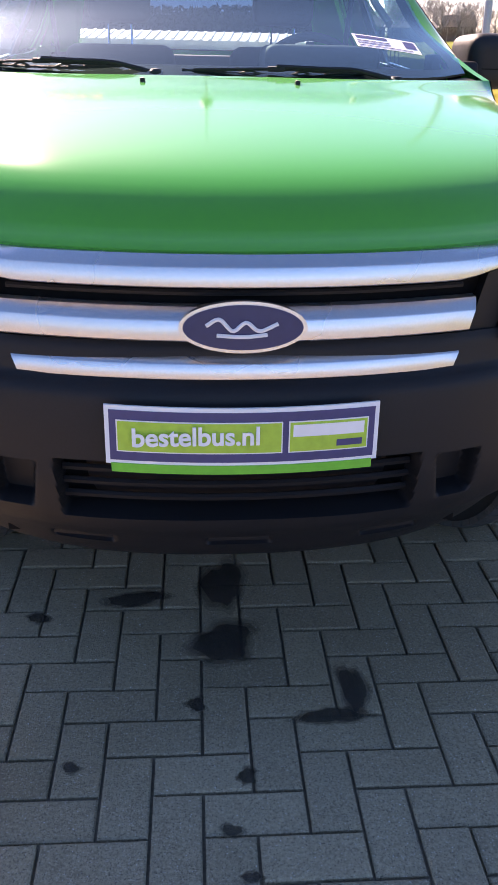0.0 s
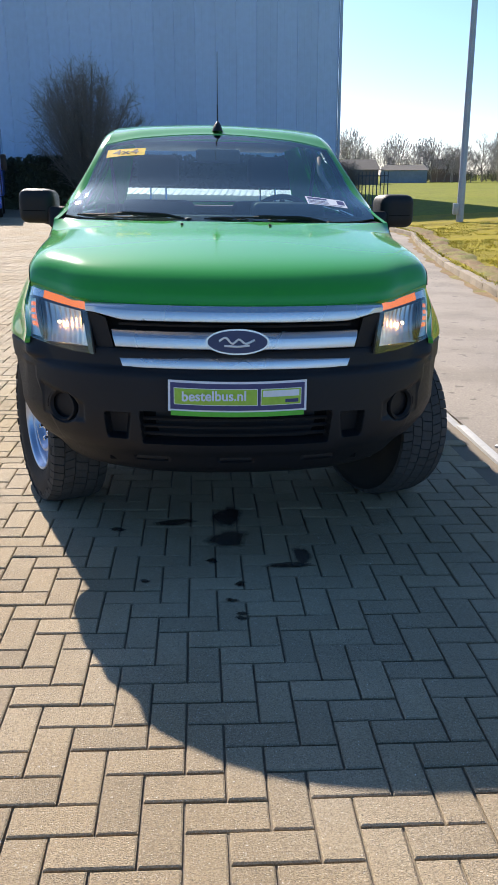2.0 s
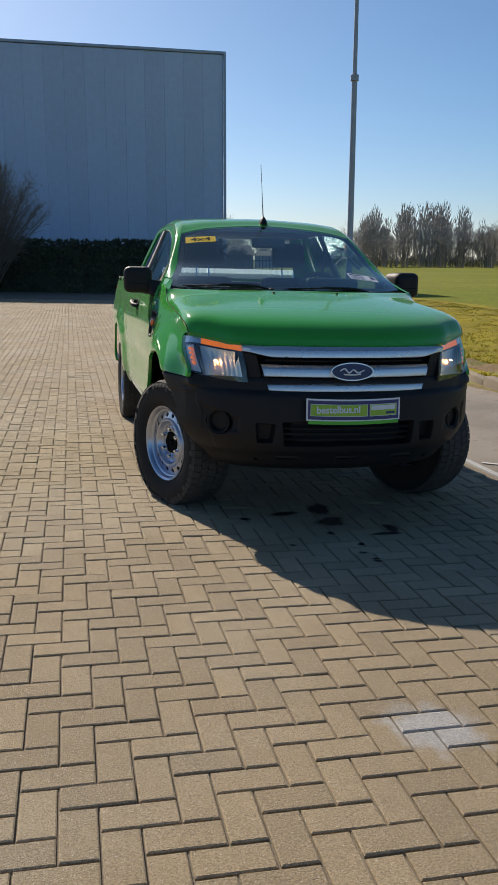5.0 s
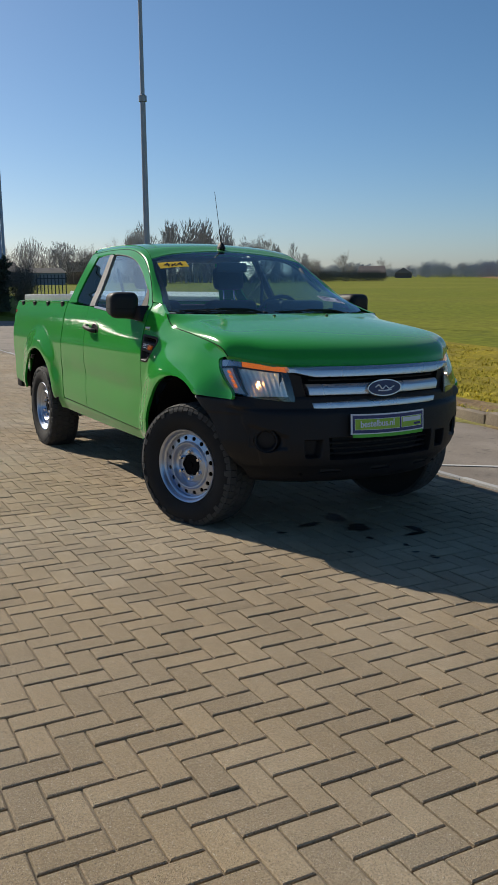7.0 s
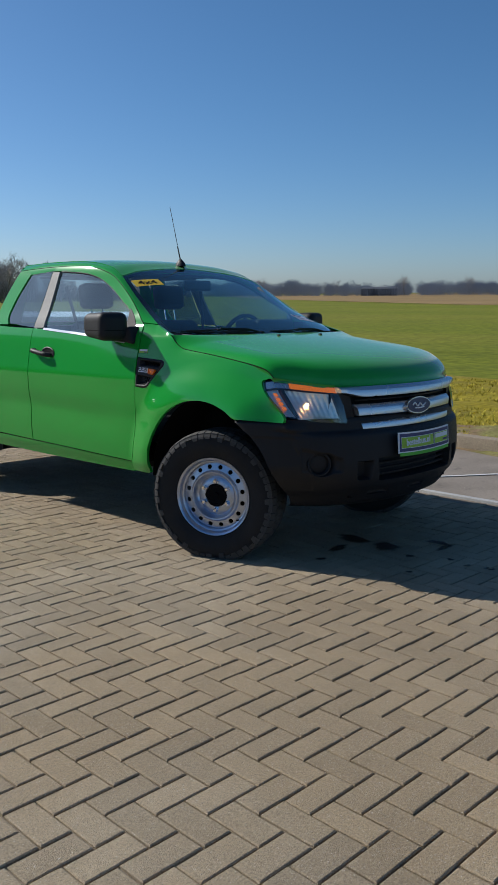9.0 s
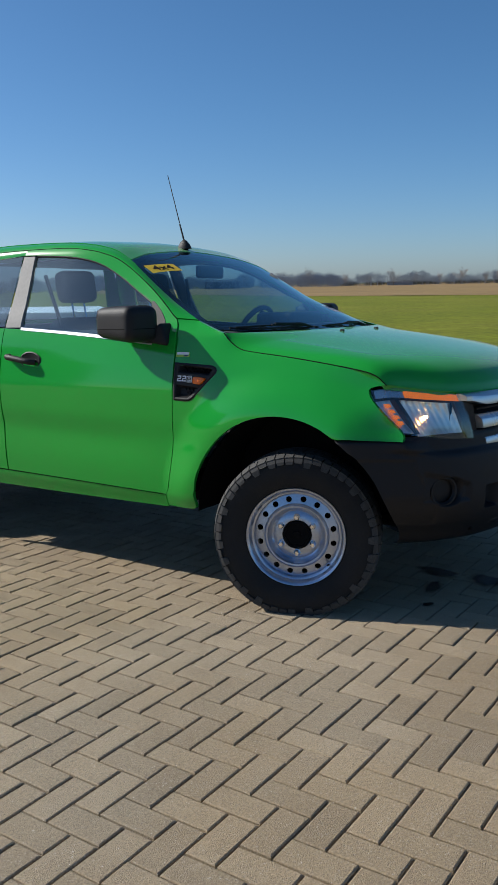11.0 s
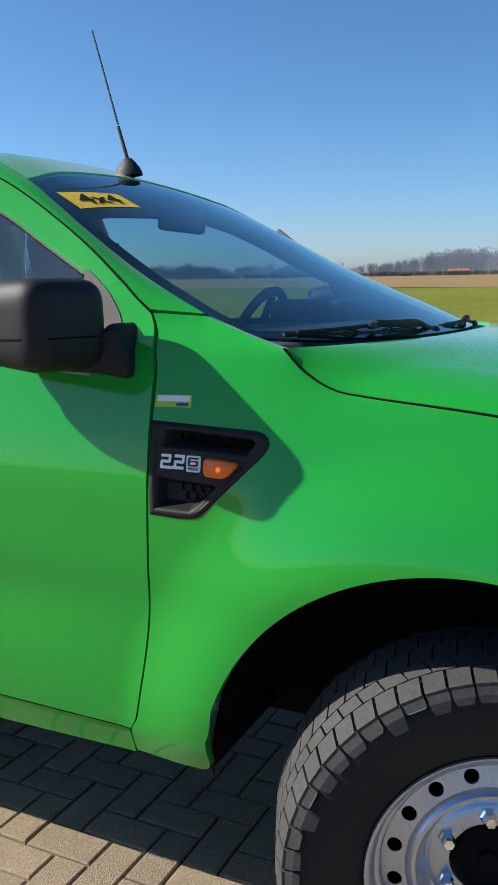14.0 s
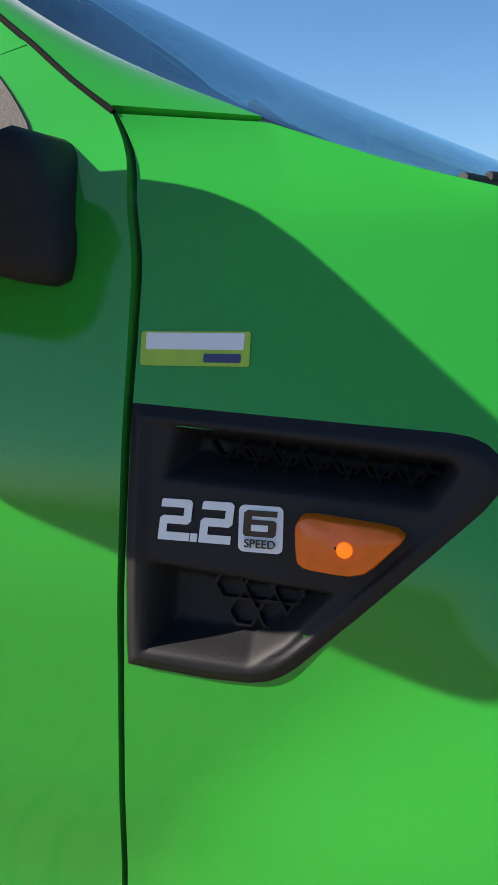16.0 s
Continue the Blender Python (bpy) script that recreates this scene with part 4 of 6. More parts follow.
# the shut line along the bonnet, on along the windscreen and out to the door
WING_TOP = [(0.823, 0.418, 1.066), (0.832, 0.466, 1.108), (0.838, 0.54, 1.130), (0.842, 0.717, 1.159), (0.843, 0.90, 1.184), (0.843, 1.08, 1.204), (0.843, 1.148, 1.217), (0.840, 1.205, 1.250), (0.838, 1.245, 1.291)]
VENT = [(1.5015, 1.1545), (1.40, 1.1485), (1.285, 1.142), (1.272, 1.140), (1.261, 1.1355), (1.253, 1.128), (1.250, 1.1175), (1.253, 1.1065), (1.262, 1.095), (1.378, 0.982), (1.387, 0.975), (1.397, 0.970), (1.41, 0.967), (1.44, 0.966), (1.5015, 0.969)]


def inside(y, z, poly):
    c = False
    for i in range(len(poly)):
        (a, b), (d, e) = poly[i - 1], poly[i]
        if (b > z) != (e > z) and y < (d - a) * (z - b) / (e - b) + a:
            c = not c
    return c


def tidy(v, f):
    """Leaves out the points that no face uses."""
    used = sorted({i for q in f for i in q})
    at = {i: k for k, i in enumerate(used)}
    return [v[i] for i in used], [tuple(at[i] for i in q) for q in f]


WING = {}


def wing_x(y, z):
    """The wing's half width at a place, from its panel."""
    d = (WING["y"] - y) ** 2 + (WING["z"] - z) ** 2
    k = np.argpartition(d, 14)[:14]
    A = np.stack([np.ones(14), WING["y"][k] - y, WING["z"][k] - z], 1)
    return float(np.linalg.lstsq(A, WING["x"][k], rcond=None)[0][0])


def front_wing(s, nu=170, nv=84):
    """The wing's side rolls over at its top edge; the vent's opening is cut through it."""
    bot = line([(0.332, 0.827), (0.45, 0.831), (0.55, 0.836)] + arch(ARCH_Y, 0.837, 0.44) + [(1.45, 0.425), (1.588, 0.425)], nu)
    top = np.vstack([line(WING_TOP, nu - 40), line([WING_TOP[-1], (0.814, 1.332, 1.316), (0.788, 1.434, 1.352)], 21)[1:], line([(0.788, 1.434, 1.352), (float(half(1.549, 1.362)), 1.549, 1.362)], 21)[1:]])
    top = line(top, nu, False)
    P = coons(bot, top[:, 1:], line([(0.332, 0.827), (0.336, 0.862), (0.408, 0.935), (0.468, 1.000), (0.489, 1.036), (0.476, 1.054), (0.418, 1.066)], nv), line([(1.588, 0.425)] + SEAM, nv))
    X = half(P[..., 0], P[..., 1])
    v = np.linspace(0, 1, nv)[:, None]
    u = np.linspace(0, 1, nu)[None, :]
    over = half(top[:, 1], top[:, 2]) - top[:, 0]
    rise = lambda z: np.clip((z - 0.90) / 0.32, 0, None) ** 1.8
    lean = over / np.maximum(rise(top[:, 2]), 0.05)
    ys = np.linspace(0.32, 1.60, 129)
    lean = np.interp(ys, top[:, 1], lean)
    for _ in range(3):
        lean = np.convolve(np.pad(lean, 8, mode="edge"), np.ones(17) / 17, "valid")
    X = X - np.interp(P[..., 0], ys, lean) * rise(P[..., 1])
    X = X + (top[None, :, 0] - X[-1][None, :]) * v**30
    WING.update(y=P[..., 0].ravel(), z=P[..., 1].ravel(), x=X.ravel())
    Q = np.stack([s * X, P[..., 0], P[..., 1]], -1)
    v, f = skin(Q, (-s * 0.02, 0, 0), 0.0025, s < 0)
    m = 1 / len(VENT)
    cy, cz = sum(p[0] for p in VENT) * m, sum(p[1] for p in VENT) * m
    hole = [(cy + (y - cy) * 0.975, cz + (z - cz) * 0.965) for y, z in VENT]
    f = [q for q in f if not all(inside(v[i][1], v[i][2], hole) for i in q)]
    return part("front_wing", (v, f), GREEN, truck, sharp=35)


for s in (-1, 1):
    front_wing(s)
    # arch lining
    v, f = lathe([(0.507, 0.0), (0.525, -0.02), (0.525, -0.15), (0.525, -0.36), (0.40, -0.37), (0.20, -0.37), (0.02, -0.37)], 128)
    f = [q for q in f if min(v[i][2] for i in q) > (-0.02 if v[q[0]][1] > 0 else 0.27 if max(v[i][0] for i in q) > -0.1 else 0.02)]
    v, f = tidy(v, f)
    part("wheel_housing", ([(s * (0.885 + a), b, c) for a, b, c in v], f), DARK, truck, "black wheel housing").location = (0, ARCH_Y, ARCH_Z)
    part("rear_wheel_housing", ([(s * (0.885 + a), b, c) for a, b, c in v], f), DARK, truck, "black wheel housing").location = (0, REAR - 0.005, ARCH_Z)
    # doors
    door = side_panel("front_door", [(1.585, 0.487), (2.0, 0.495), (2.77, 0.51)], [(1.549, 1.362), (1.598, 1.396), (1.645, 1.431), (1.69, 1.408), (1.72, 1.33), (1.75, 1.256), (1.85, 1.262), (2.11, 1.287), (2.45, 1.312), (2.77, 1.327)], SEAM, [(2.77, 0.51), (2.775, 0.9), (2.77, 1.327)], 120, 60, s)
    back = side_panel("rear_door", [(2.775, 0.51), (3.40, 0.525)], [(2.77, 1.327), (3.08, 1.335), (3.37, 1.35)], [(2.775, 0.51), (2.78, 0.9), (2.77, 1.327)], [(3.40, 0.525), (3.41, 0.75), (3.385, 1.15), (3.37, 1.35)], 36, 44, s)
    side_panel("sill", [(1.592, 0.415), (2.5, 0.41), (3.55, 0.42)], [(1.590, 0.485), (2.4, 0.501), (3.53, 0.522)], [(1.592, 0.415), (1.590, 0.485)], [(3.55, 0.42), (3.53, 0.522)], 50, 6, s, inset=0.004)
    # upper frames of the doors
    side_panel("window_frame", [(1.700, 1.405)] + WIN_F[2:] + [(2.786, 1.739)], [(1.636, 1.423)] + DOOR_TOP[3:], [(1.700, 1.405), (1.636, 1.423)], [(2.786, 1.739), (2.77, 1.772)], 80, 9, s, inset=-0.0006, parent=door, gap=0.0015, roll=0.002)
    side_panel("window_glass", [(1.68, 1.24), (2.11, 1.28), (2.63, 1.318)], [(1.68, 1.26)] + WIN_F[1:], [(1.68, 1.24), (1.68, 1.26)], [(2.63, 1.318), (2.68, 1.735)], 60, 24, s, SIDE_GLASS, 0.012, parent=door, gap=0, depth=0.003)
    rim = line(WIN_F[2:], 60)
    part("window_seal", tube([(s * (float(half(y, z)) - 0.016 + 0.008), y, z - 0.003) for y, z in rim], 0.0065, 6), BLACK_PLASTIC, door, "black rubber window seal")
    part("window_trim", tube([(s * (float(half(y, z)) - 0.006), y, z + 0.006) for y, z in line(WIN_F[2:], 50)], 0.0022, 5), PILLAR_GREY, door, "thin grey window trim")
    # rubber seal and the shade of the shut gap, both drawn as one dark tube
    part("door_seal", tube([(s * (float(half(y, z)) + 0.0005), y - 0.001, z - 0.001) for y, z in line(DOOR_TOP + [(3.0, 1.770), (3.26, 1.762)], 70)], 0.0024, 6), DARK, door, "black seal and drawn gap shade along the door's upper edge")
    side_panel("window_strip", [(1.655, 1.236), (2.11, 1.279), (2.63, 1.315)], [(1.655, 1.250), (2.11, 1.293), (2.63, 1.329)], [(1.655, 1.236), (1.655, 1.250)], [(2.63, 1.315), (2.63, 1.329)], 24, 3, s, SILVER, -0.004, "bright trim below the window", parent=door, gap=0)
    side_panel("corner_piece", [(1.602, 1.238), (1.70, 1.243)], [(1.725, 1.452), (1.746, 1.458)], [(1.602, 1.238), (1.598, 1.30), (1.612, 1.348), (1.66, 1.404), (1.725, 1.452)], [(1.70, 1.243), (1.722, 1.38), (1.746, 1.458)], 8, 16, s, SPECKLED, -0.003, "grey grained plastic mirror corner", parent=door)
    side_panel("door_pillar", [(2.635, 1.327), (2.775, 1.327)], [(2.688, 1.732), (2.785, 1.735)], [(2.635, 1.327), (2.663, 1.54), (2.688, 1.732)], [(2.765, 1.327), (2.775, 1.54), (2.785, 1.735)], 6, 24, s, PILLAR_GREY, -0.002, "satin grey door pillar", parent=door)
    side_panel("quarter_glass", [(2.785, 1.33), (3.14, 1.36)], [(2.805, 1.735), (3.09, 1.72)], [(2.785, 1.33), (2.805, 1.735)], [(3.14, 1.36), (3.18, 1.42), (3.16, 1.55), (3.09, 1.72)], 20, 20, s, DARK_GLASS, 0.008, parent=back, gap=0, depth=0.003)
    side_panel("quarter_frame", [(3.14, 1.352), (3.37, 1.35)], [(3.085, 1.73), (3.26, 1.762)], [(3.14, 1.352), (3.19, 1.42), (3.17, 1.55), (3.085, 1.73)], [(3.37, 1.35), (3.345, 1.55), (3.26, 1.762)], 12, 20, s, parent=back)
    side_panel("quarter_top", [(2.79, 1.74), (3.09, 1.725)], [(2.77, 1.772), (3.0, 1.770), (3.26, 1.762)], [(2.79, 1.74), (2.77, 1.772)], [(3.09, 1.725), (3.26, 1.762)], 16, 6, s, parent=back, gap=0.001, roll=0.006)
    # the pillar beside the windscreen, running on as the roof's edge
    A = [(s * 0.784, 1.436, 1.355), (s * 0.744, 1.544, 1.402), (s * 0.712, 1.65, 1.457), (s * 0.687, 1.78, 1.542), (s * 0.657, 1.90, 1.623), (s * 0.636, 1.983, 1.675), (s * 0.608, 2.15, 1.746), (s * 0.590, 2.45, 1.794), (s * 0.582, 2.9, 1.809), (s * 0.578, 3.30, 1.804)]
    D = [(float(half(y, z)) * s, y, z) for y, z in DOOR_TOP] + [(float(half(3.0, 1.77)) * s, 3.0, 1.77), (float(half(3.27, 1.762)) * s, 3.27, 1.762)]
    D[0] = (s * (float(half(1.549, 1.365)) - 0.001), 1.551, 1.366)
    a, d = line(A, 70), line(D, 70)
    ease = np.minimum(1, np.sin(np.pi * np.linspace(0, 1, 70)) * 3)[:, None]
    P = np.stack([d + (a - d) * t + np.array([s * 0.008, 0, 0.002]) * math.sin(math.pi * t) * ease for t in np.linspace(0, 1, 11)])
    part("roof_pillar", skin(P, (-s * 0.012, 0, -0.012), 0.002, s < 0), GREEN, truck, sharp=35)
    # mirror
    mir = part("wing_mirror", box((s * -0.014, 0.024, -0.004), (0.196, 0.296, 0.178), 0.058, Matrix.Rotation(radians(s * 13), 4, "Z"), 6), BLACK_PLASTIC, truck, "black plastic wing mirror")
    for p in mir.data.vertices:
        back = min(max((p.co.y + 0.06) / 0.24, 0.0), 1.0)
        p.co.z *= 1 - (0.24 if p.co.z < 0 else 0.05) * back
        p.co.x += s * 0.070 * back * float(step(-s * p.co.x, 0.03, 0.08))
    mir.location = (s * 0.972, 1.725, 1.346)
    part("mirror_glass", box((s * -0.006, 0.164, 0.012), (0.090, 0.012, 0.105), 0.005, Matrix.Rotation(radians(s * 13), 4, "Z")), MIRROR, mir, "mirror glass")
    seam = part("mirror_seam", slab(rounded(0.2000, 0.3000, 0.057), 0.003, Matrix.Translation((s * -0.014, 0.024, -0.026)) @ Matrix.Rotation(radians(s * 13), 4, "Z")), DARK, mir, smooth=False)
    for p in seam.data.vertices:
        p.co.x += s * 0.070 * min(max((p.co.y + 0.06) / 0.24, 0.0), 1.0) * float(step(-s * p.co.x, 0.03, 0.08))
    outline = line([(1.79, 1.263), (1.72, 1.257), (1.66, 1.250), (1.612, 1.244), (1.582, 1.236), (1.560, 1.233), (1.550, 1.238), (1.549, 1.262), (1.559, 1.302), (1.568, 1.328), (1.580, 1.342), (1.591, 1.340), (1.600, 1.329), (1.612, 1.325), (1.66, 1.323), (1.72, 1.322), (1.79, 1.320)], 60, False)
    out = smooth1([1.55, 1.59, 1.63, 1.68, 1.74, 1.80], [0.905, 0.914, 0.940, 0.975, 1.005, 1.015])
    rings = []
    for dx, shrink in ((None, 0.0), (-0.016, 0.0), (-0.007, 0.0035), (-0.002, 0.009), (0.0, 0.018)):
        for y, z in outline:
            cy = min(max(y, 1.59), 1.76)
            d = math.hypot(y - cy, z - 1.288)
            k = 1 - shrink / max(d, 0.02)
            rings.append((s * (0.80 if dx is None else float(out(y)) + dx) - s * 0.972, cy + (y - cy) * k - 1.725, 1.288 + (z - 1.288) * k - 1.346))
    m = len(outline)
    f = [(a * m + b, a * m + (b + 1) % m, (a + 1) * m + (b + 1) % m, (a + 1) * m + b) for a in range(4) for b in range(m)] + [tuple(range(4 * m, 5 * m))]
    part("mirror_arm", (rings, f if s > 0 else [q[::-1] for q in f]), BLACK_PLASTIC, mir, "black plastic arm and foot", sharp=50)
    # door handle
    hx = float(half(2.58, 1.15))
    cup = part("door_handle_recess", lathe([(0.0, 0.0), (0.036, 0.002), (0.041, 0.005), (0.046, 0.001)], 24), BLACK_PLASTIC, door, "dark handle recess")
    cup.location = (s * (hx + 0.001), 2.525, 1.147)
    cup.scale = (s, 1.85, 1.1)
    part("door_handle", tube([(s * (hx + 0.002), 2.695, 1.168), (s * (hx + 0.035), 2.675, 1.167), (s * (hx + 0.042), 2.60, 1.158), (s * (hx + 0.036), 2.52, 1.145), (s * (hx + 0.006), 2.485, 1.138)], 0.017, 10), BLACK_PLASTIC, door, "black door handle")
    # load bed side
    bed = side_panel("bed_side", [(3.415, 0.515), (3.53, 0.515)] + arch(REAR - 0.005, 0.50, 0.50)[0:] + [(4.75, 0.52), (5.12, 0.56)], [(3.385, 1.345), (4.2, 1.355), (5.12, 1.365)], [(3.415, 0.515), (3.425, 0.75), (3.40, 1.15), (3.385, 1.345)], [(5.12, 0.56), (5.13, 1.365)], 90, 34, s)
    part("bed_rail", box((s * 0.79, 4.26, 1.352), (0.11, 1.72, 0.03), 0.012), GREEN, bed)
    for y in (3.52, 3.98, 4.45, 4.9):
        part("rail_clip", box((s * 0.845, y, 1.325), (0.03, 0.07, 0.075), 0.012, Matrix.Rotation(radians(s * 14), 4, "Y")), BLACK_PLASTIC, bed, "black cover clip")
    part("tail_lamp", box((s * 0.83, 5.10, 1.05), (0.10, 0.10, 0.46), 0.03), RED_LAMP, truck, "red tail lamp")
    # dark box added behind the pillar joint to stop daylight showing through
    part("hinge_cover", box((s * 0.755, 1.60, 1.335), (0.03, 0.10, 0.05), 0.006), DARK, truck)

# bonnet
FRONT = [(-0.823, 0.418, 1.066), (-0.70, 0.308, 1.040), (-0.575, 0.20, 1.022), (-0.32, 0.105, 1.018), (0, 0.072, 1.016), (0.32, 0.105, 1.018), (0.575, 0.20, 1.022), (0.70, 0.308, 1.040), (0.823, 0.418, 1.066)]
BACK = [(-0.838, 1.245, 1.291), (-0.67, 1.158, 1.290), (-0.4, 1.075, 1.29), (0, 1.045, 1.292), (0.4, 1.075, 1.29), (0.67, 1.158, 1.290), (0.838, 1.245, 1.291)]


def hood_side(s):
    return [(s * x, y, z) for x, y, z in WING_TOP]


def hood():
    """The bonnet's skin: a nose that rolls over, a long gentle rise, and shoulders that fall to the shut lines."""
    n, m = 96, 241
    P = coons(line(FRONT, n), line(BACK, n), line(hood_side(-1), m), line(hood_side(1), m))
    u, v = np.meshgrid(np.linspace(-1, 1, n), np.linspace(0, 1, m))
    rise = np.polyfit(np.array([0, 0.012, 0.04, 0.108, 0.217, 0.368, 0.563, 0.697, 0.81, 0.91, 1]) ** 0.4, [1.016, 1.052, 1.094, 1.131, 1.166, 1.2, 1.235, 1.252, 1.267, 1.281, 1.291], 5)
    y0, y1 = P[:1, :, 1], P[-1:, :, 1]
    v = np.clip((P[..., 1] - y0) / (y1 - y0), 0, 1)
    T = np.polyval(rise, v**0.4) + (P[:1, :, 2] - 1.016) * (1 - v) ** 2
    T = T - 0.02 * (np.abs(u) / 0.85) ** 2.5 * step(v, 0.1, 0.8) * (1 - step(v, 0.82, 1.0))
    T = T + 0.0025 * np.exp(-(((np.abs(u) - 0.83) / 0.05) ** 2)) * step(v, 0.1, 0.6) * (1 - step(v, 0.7, 1.0))
    w = (1 - np.abs(u) ** 14) ** 0.6 * np.minimum(1, v / 0.01) * np.minimum(1, (1 - v) / 0.01)
    P[..., 2] += (T - P[..., 2]) * w
    rows = np.unique(np.round((m - 1) * np.linspace(0, 1, 64) ** 1.6).astype(int))
    return P[rows]


bonnet = part("bonnet", skin(hood(), (0, 0.01, -0.02), 0.0025), GREEN, truck, sharp=35)
# the shut gap's shade, drawn as a near-black tube along each side
for s in (-1, 1):
    part("bonnet_seal", tube([(x + s * 0.0005, y, z - 0.0012) for x, y, z in line(hood_side(s), 60)], 0.0024, 6), DARK, bonnet, "dark tube drawing the shade in the bonnet's shut line")
for sx in (-0.206, 0.206):
    j = part("washer_jet", box((0, 0, 0.005), (0.014, 0.024, 0.015), 0.005), BLACK_PLASTIC, bonnet, "black washer jet")
    j.location = (sx, 0.945, min(((abs(p.co.x - sx) + abs(p.co.y - 0.945) - p.co.z * 0.2, p.co.z) for p in bonnet.data.vertices))[1] - 0.004)
# cowl, wipers, windscreen, roof
WS_B = [(-0.790, 1.330, 1.308), (-0.64, 1.218, 1.295), (-0.36, 1.12, 1.291), (0, 1.088, 1.29), (0.36, 1.12, 1.291), (0.64, 1.218, 1.295), (0.790, 1.330, 1.308)]
WS_T = [(-0.636, 1.983, 1.675), (-0.42, 2.022, 1.718), (0, 2.055, 1.746), (0.42, 2.022, 1.718), (0.636, 1.983, 1.675)]
WS_L = [(-0.790, 1.330, 1.308), (-0.783, 1.436, 1.354), (-0.744, 1.544, 1.402), (-0.712, 1.65, 1.457), (-0.687, 1.78, 1.542), (-0.657, 1.90, 1.623), (-0.636, 1.983, 1.675)]


def ws_bulge(u, v):
    z = 0.020 * 4 * v * (1 - v) * (1 - u**2) ** 0.7
    return np.stack([0 * z, -0.5 * z, z], -1)


screen = patch3("windscreen", WS_B, WS_T, WS_L, [(-x, y, z) for x, y, z in WS_L], 50, 30, GLASS, ws_bulge, (0, 0.002, -0.003), 0.0)


def screen_at(u, v, off=0.004):
    """A place on the windscreen and the directions along it."""
    P = coons(line(WS_B, 101), line(WS_T, 101), line(WS_L, 61), line([(-x, y, z) for x, y, z in WS_L], 61))
    uu, vv = np.meshgrid(np.linspace(-1, 1, 101), np.linspace(0, 1, 61))
    P = P + ws_bulge(uu, vv)
    i, j = int(round((u + 1) * 50)), int(round(v * 60))
    i, j = min(max(i, 1), 99), min(max(j, 1), 59)
    r, w = P[j, i + 1] - P[j, i - 1], P[j + 1, i] - P[j - 1, i]
    n = np.cross(r, w)
    n /= np.linalg.norm(n)
    r = np.array([1.0, 0, 0]) - n * n[0]
    return frame_of(P[j, i] + n * off, r, np.cross(n, r))


low = lambda pts, d: [(x, y, z - d) for x, y, z in pts]
patch3("cowl", low(BACK, 0.016), low(WS_B, 0.006), low([BACK[0], WS_B[0]], 0.012), low([BACK[-1], WS_B[-1]], 0.012), 40, 6, BLACK_PLASTIC, None, (0, 0, -0.02), 0.0)


# black painted border of the glass
def border(u0, u1, v0, v1, nu, nv):
    P = coons(line(WS_B, 101), line(WS_T, 101), line(WS_L, 61), line([(-x, y, z) for x, y, z in WS_L], 61))
    uu, vv = np.meshgrid(np.linspace(-1, 1, 101), np.linspace(0, 1, 61))
    P = P + ws_bulge(uu, vv) + np.array([0, 0.003, -0.006])
    Q = P[int(v0 * 60) : int(v1 * 60) + 1, int((u0 + 1) * 50) : int((u1 + 1) * 50) + 1]
    return Q.reshape(-1, 3), grid_faces(Q.shape[0], Q.shape[1])


for a in ((-1, 1, 0, 0.07), (-1, 1, 0.95, 1.0), (-1, -0.93, 0, 1), (0.93, 1, 0, 1)):
    part("glass_border", border(*a, 0, 0), DARK, screen, "black border of the windscreen")

ROOF_SIDE = [(0.636, 1.985, 1.678), (0.608, 2.15, 1.750), (0.590, 2.45, 1.798), (0.582, 2.9, 1.813), (0.578, 3.30, 1.808)]
roof = patch3("roof", [(-0.636, 1.985, 1.678), (-0.42, 2.026, 1.723), (0, 2.06, 1.751), (0.42, 2.026, 1.723), (0.636, 1.985, 1.678)], [(-0.578, 3.30, 1.808), (0, 3.33, 1.822), (0.578, 3.30, 1.808)],
              [(-x, y, z) for x, y, z in ROOF_SIDE], ROOF_SIDE, 40, 40, GREEN, lambda u, v: np.stack([0 * u, 0 * u, -0.022 * np.sin(np.pi * np.clip(v, 0, 1)) ** 0.6 * (1 - u**2)], -1))
aerial = part("aerial", lathe([(0.041, -0.006), (0.039, 0.004), (0.033, 0.018), (0.020, 0.036), (0.011, 0.046), (0.0, 0.05)], 20, "z"), BLACK_PLASTIC, truck, "black roof aerial")
aerial.location = (0.004, 2.118, 1.776)
aerial.scale = (0.75, 1.2, 1)
part("rod", tube([(0, 0.0, 0.04), (0, 0.025, 0.145)], 0.0055, 8, False, taper=0.0045), BLACK_PLASTIC, aerial)
part("whip", tube([(0, 0.025, 0.15), (0, 0.09, 0.435)], 0.003, 6, False, taper=0.0022), BLACK_PLASTIC, aerial)

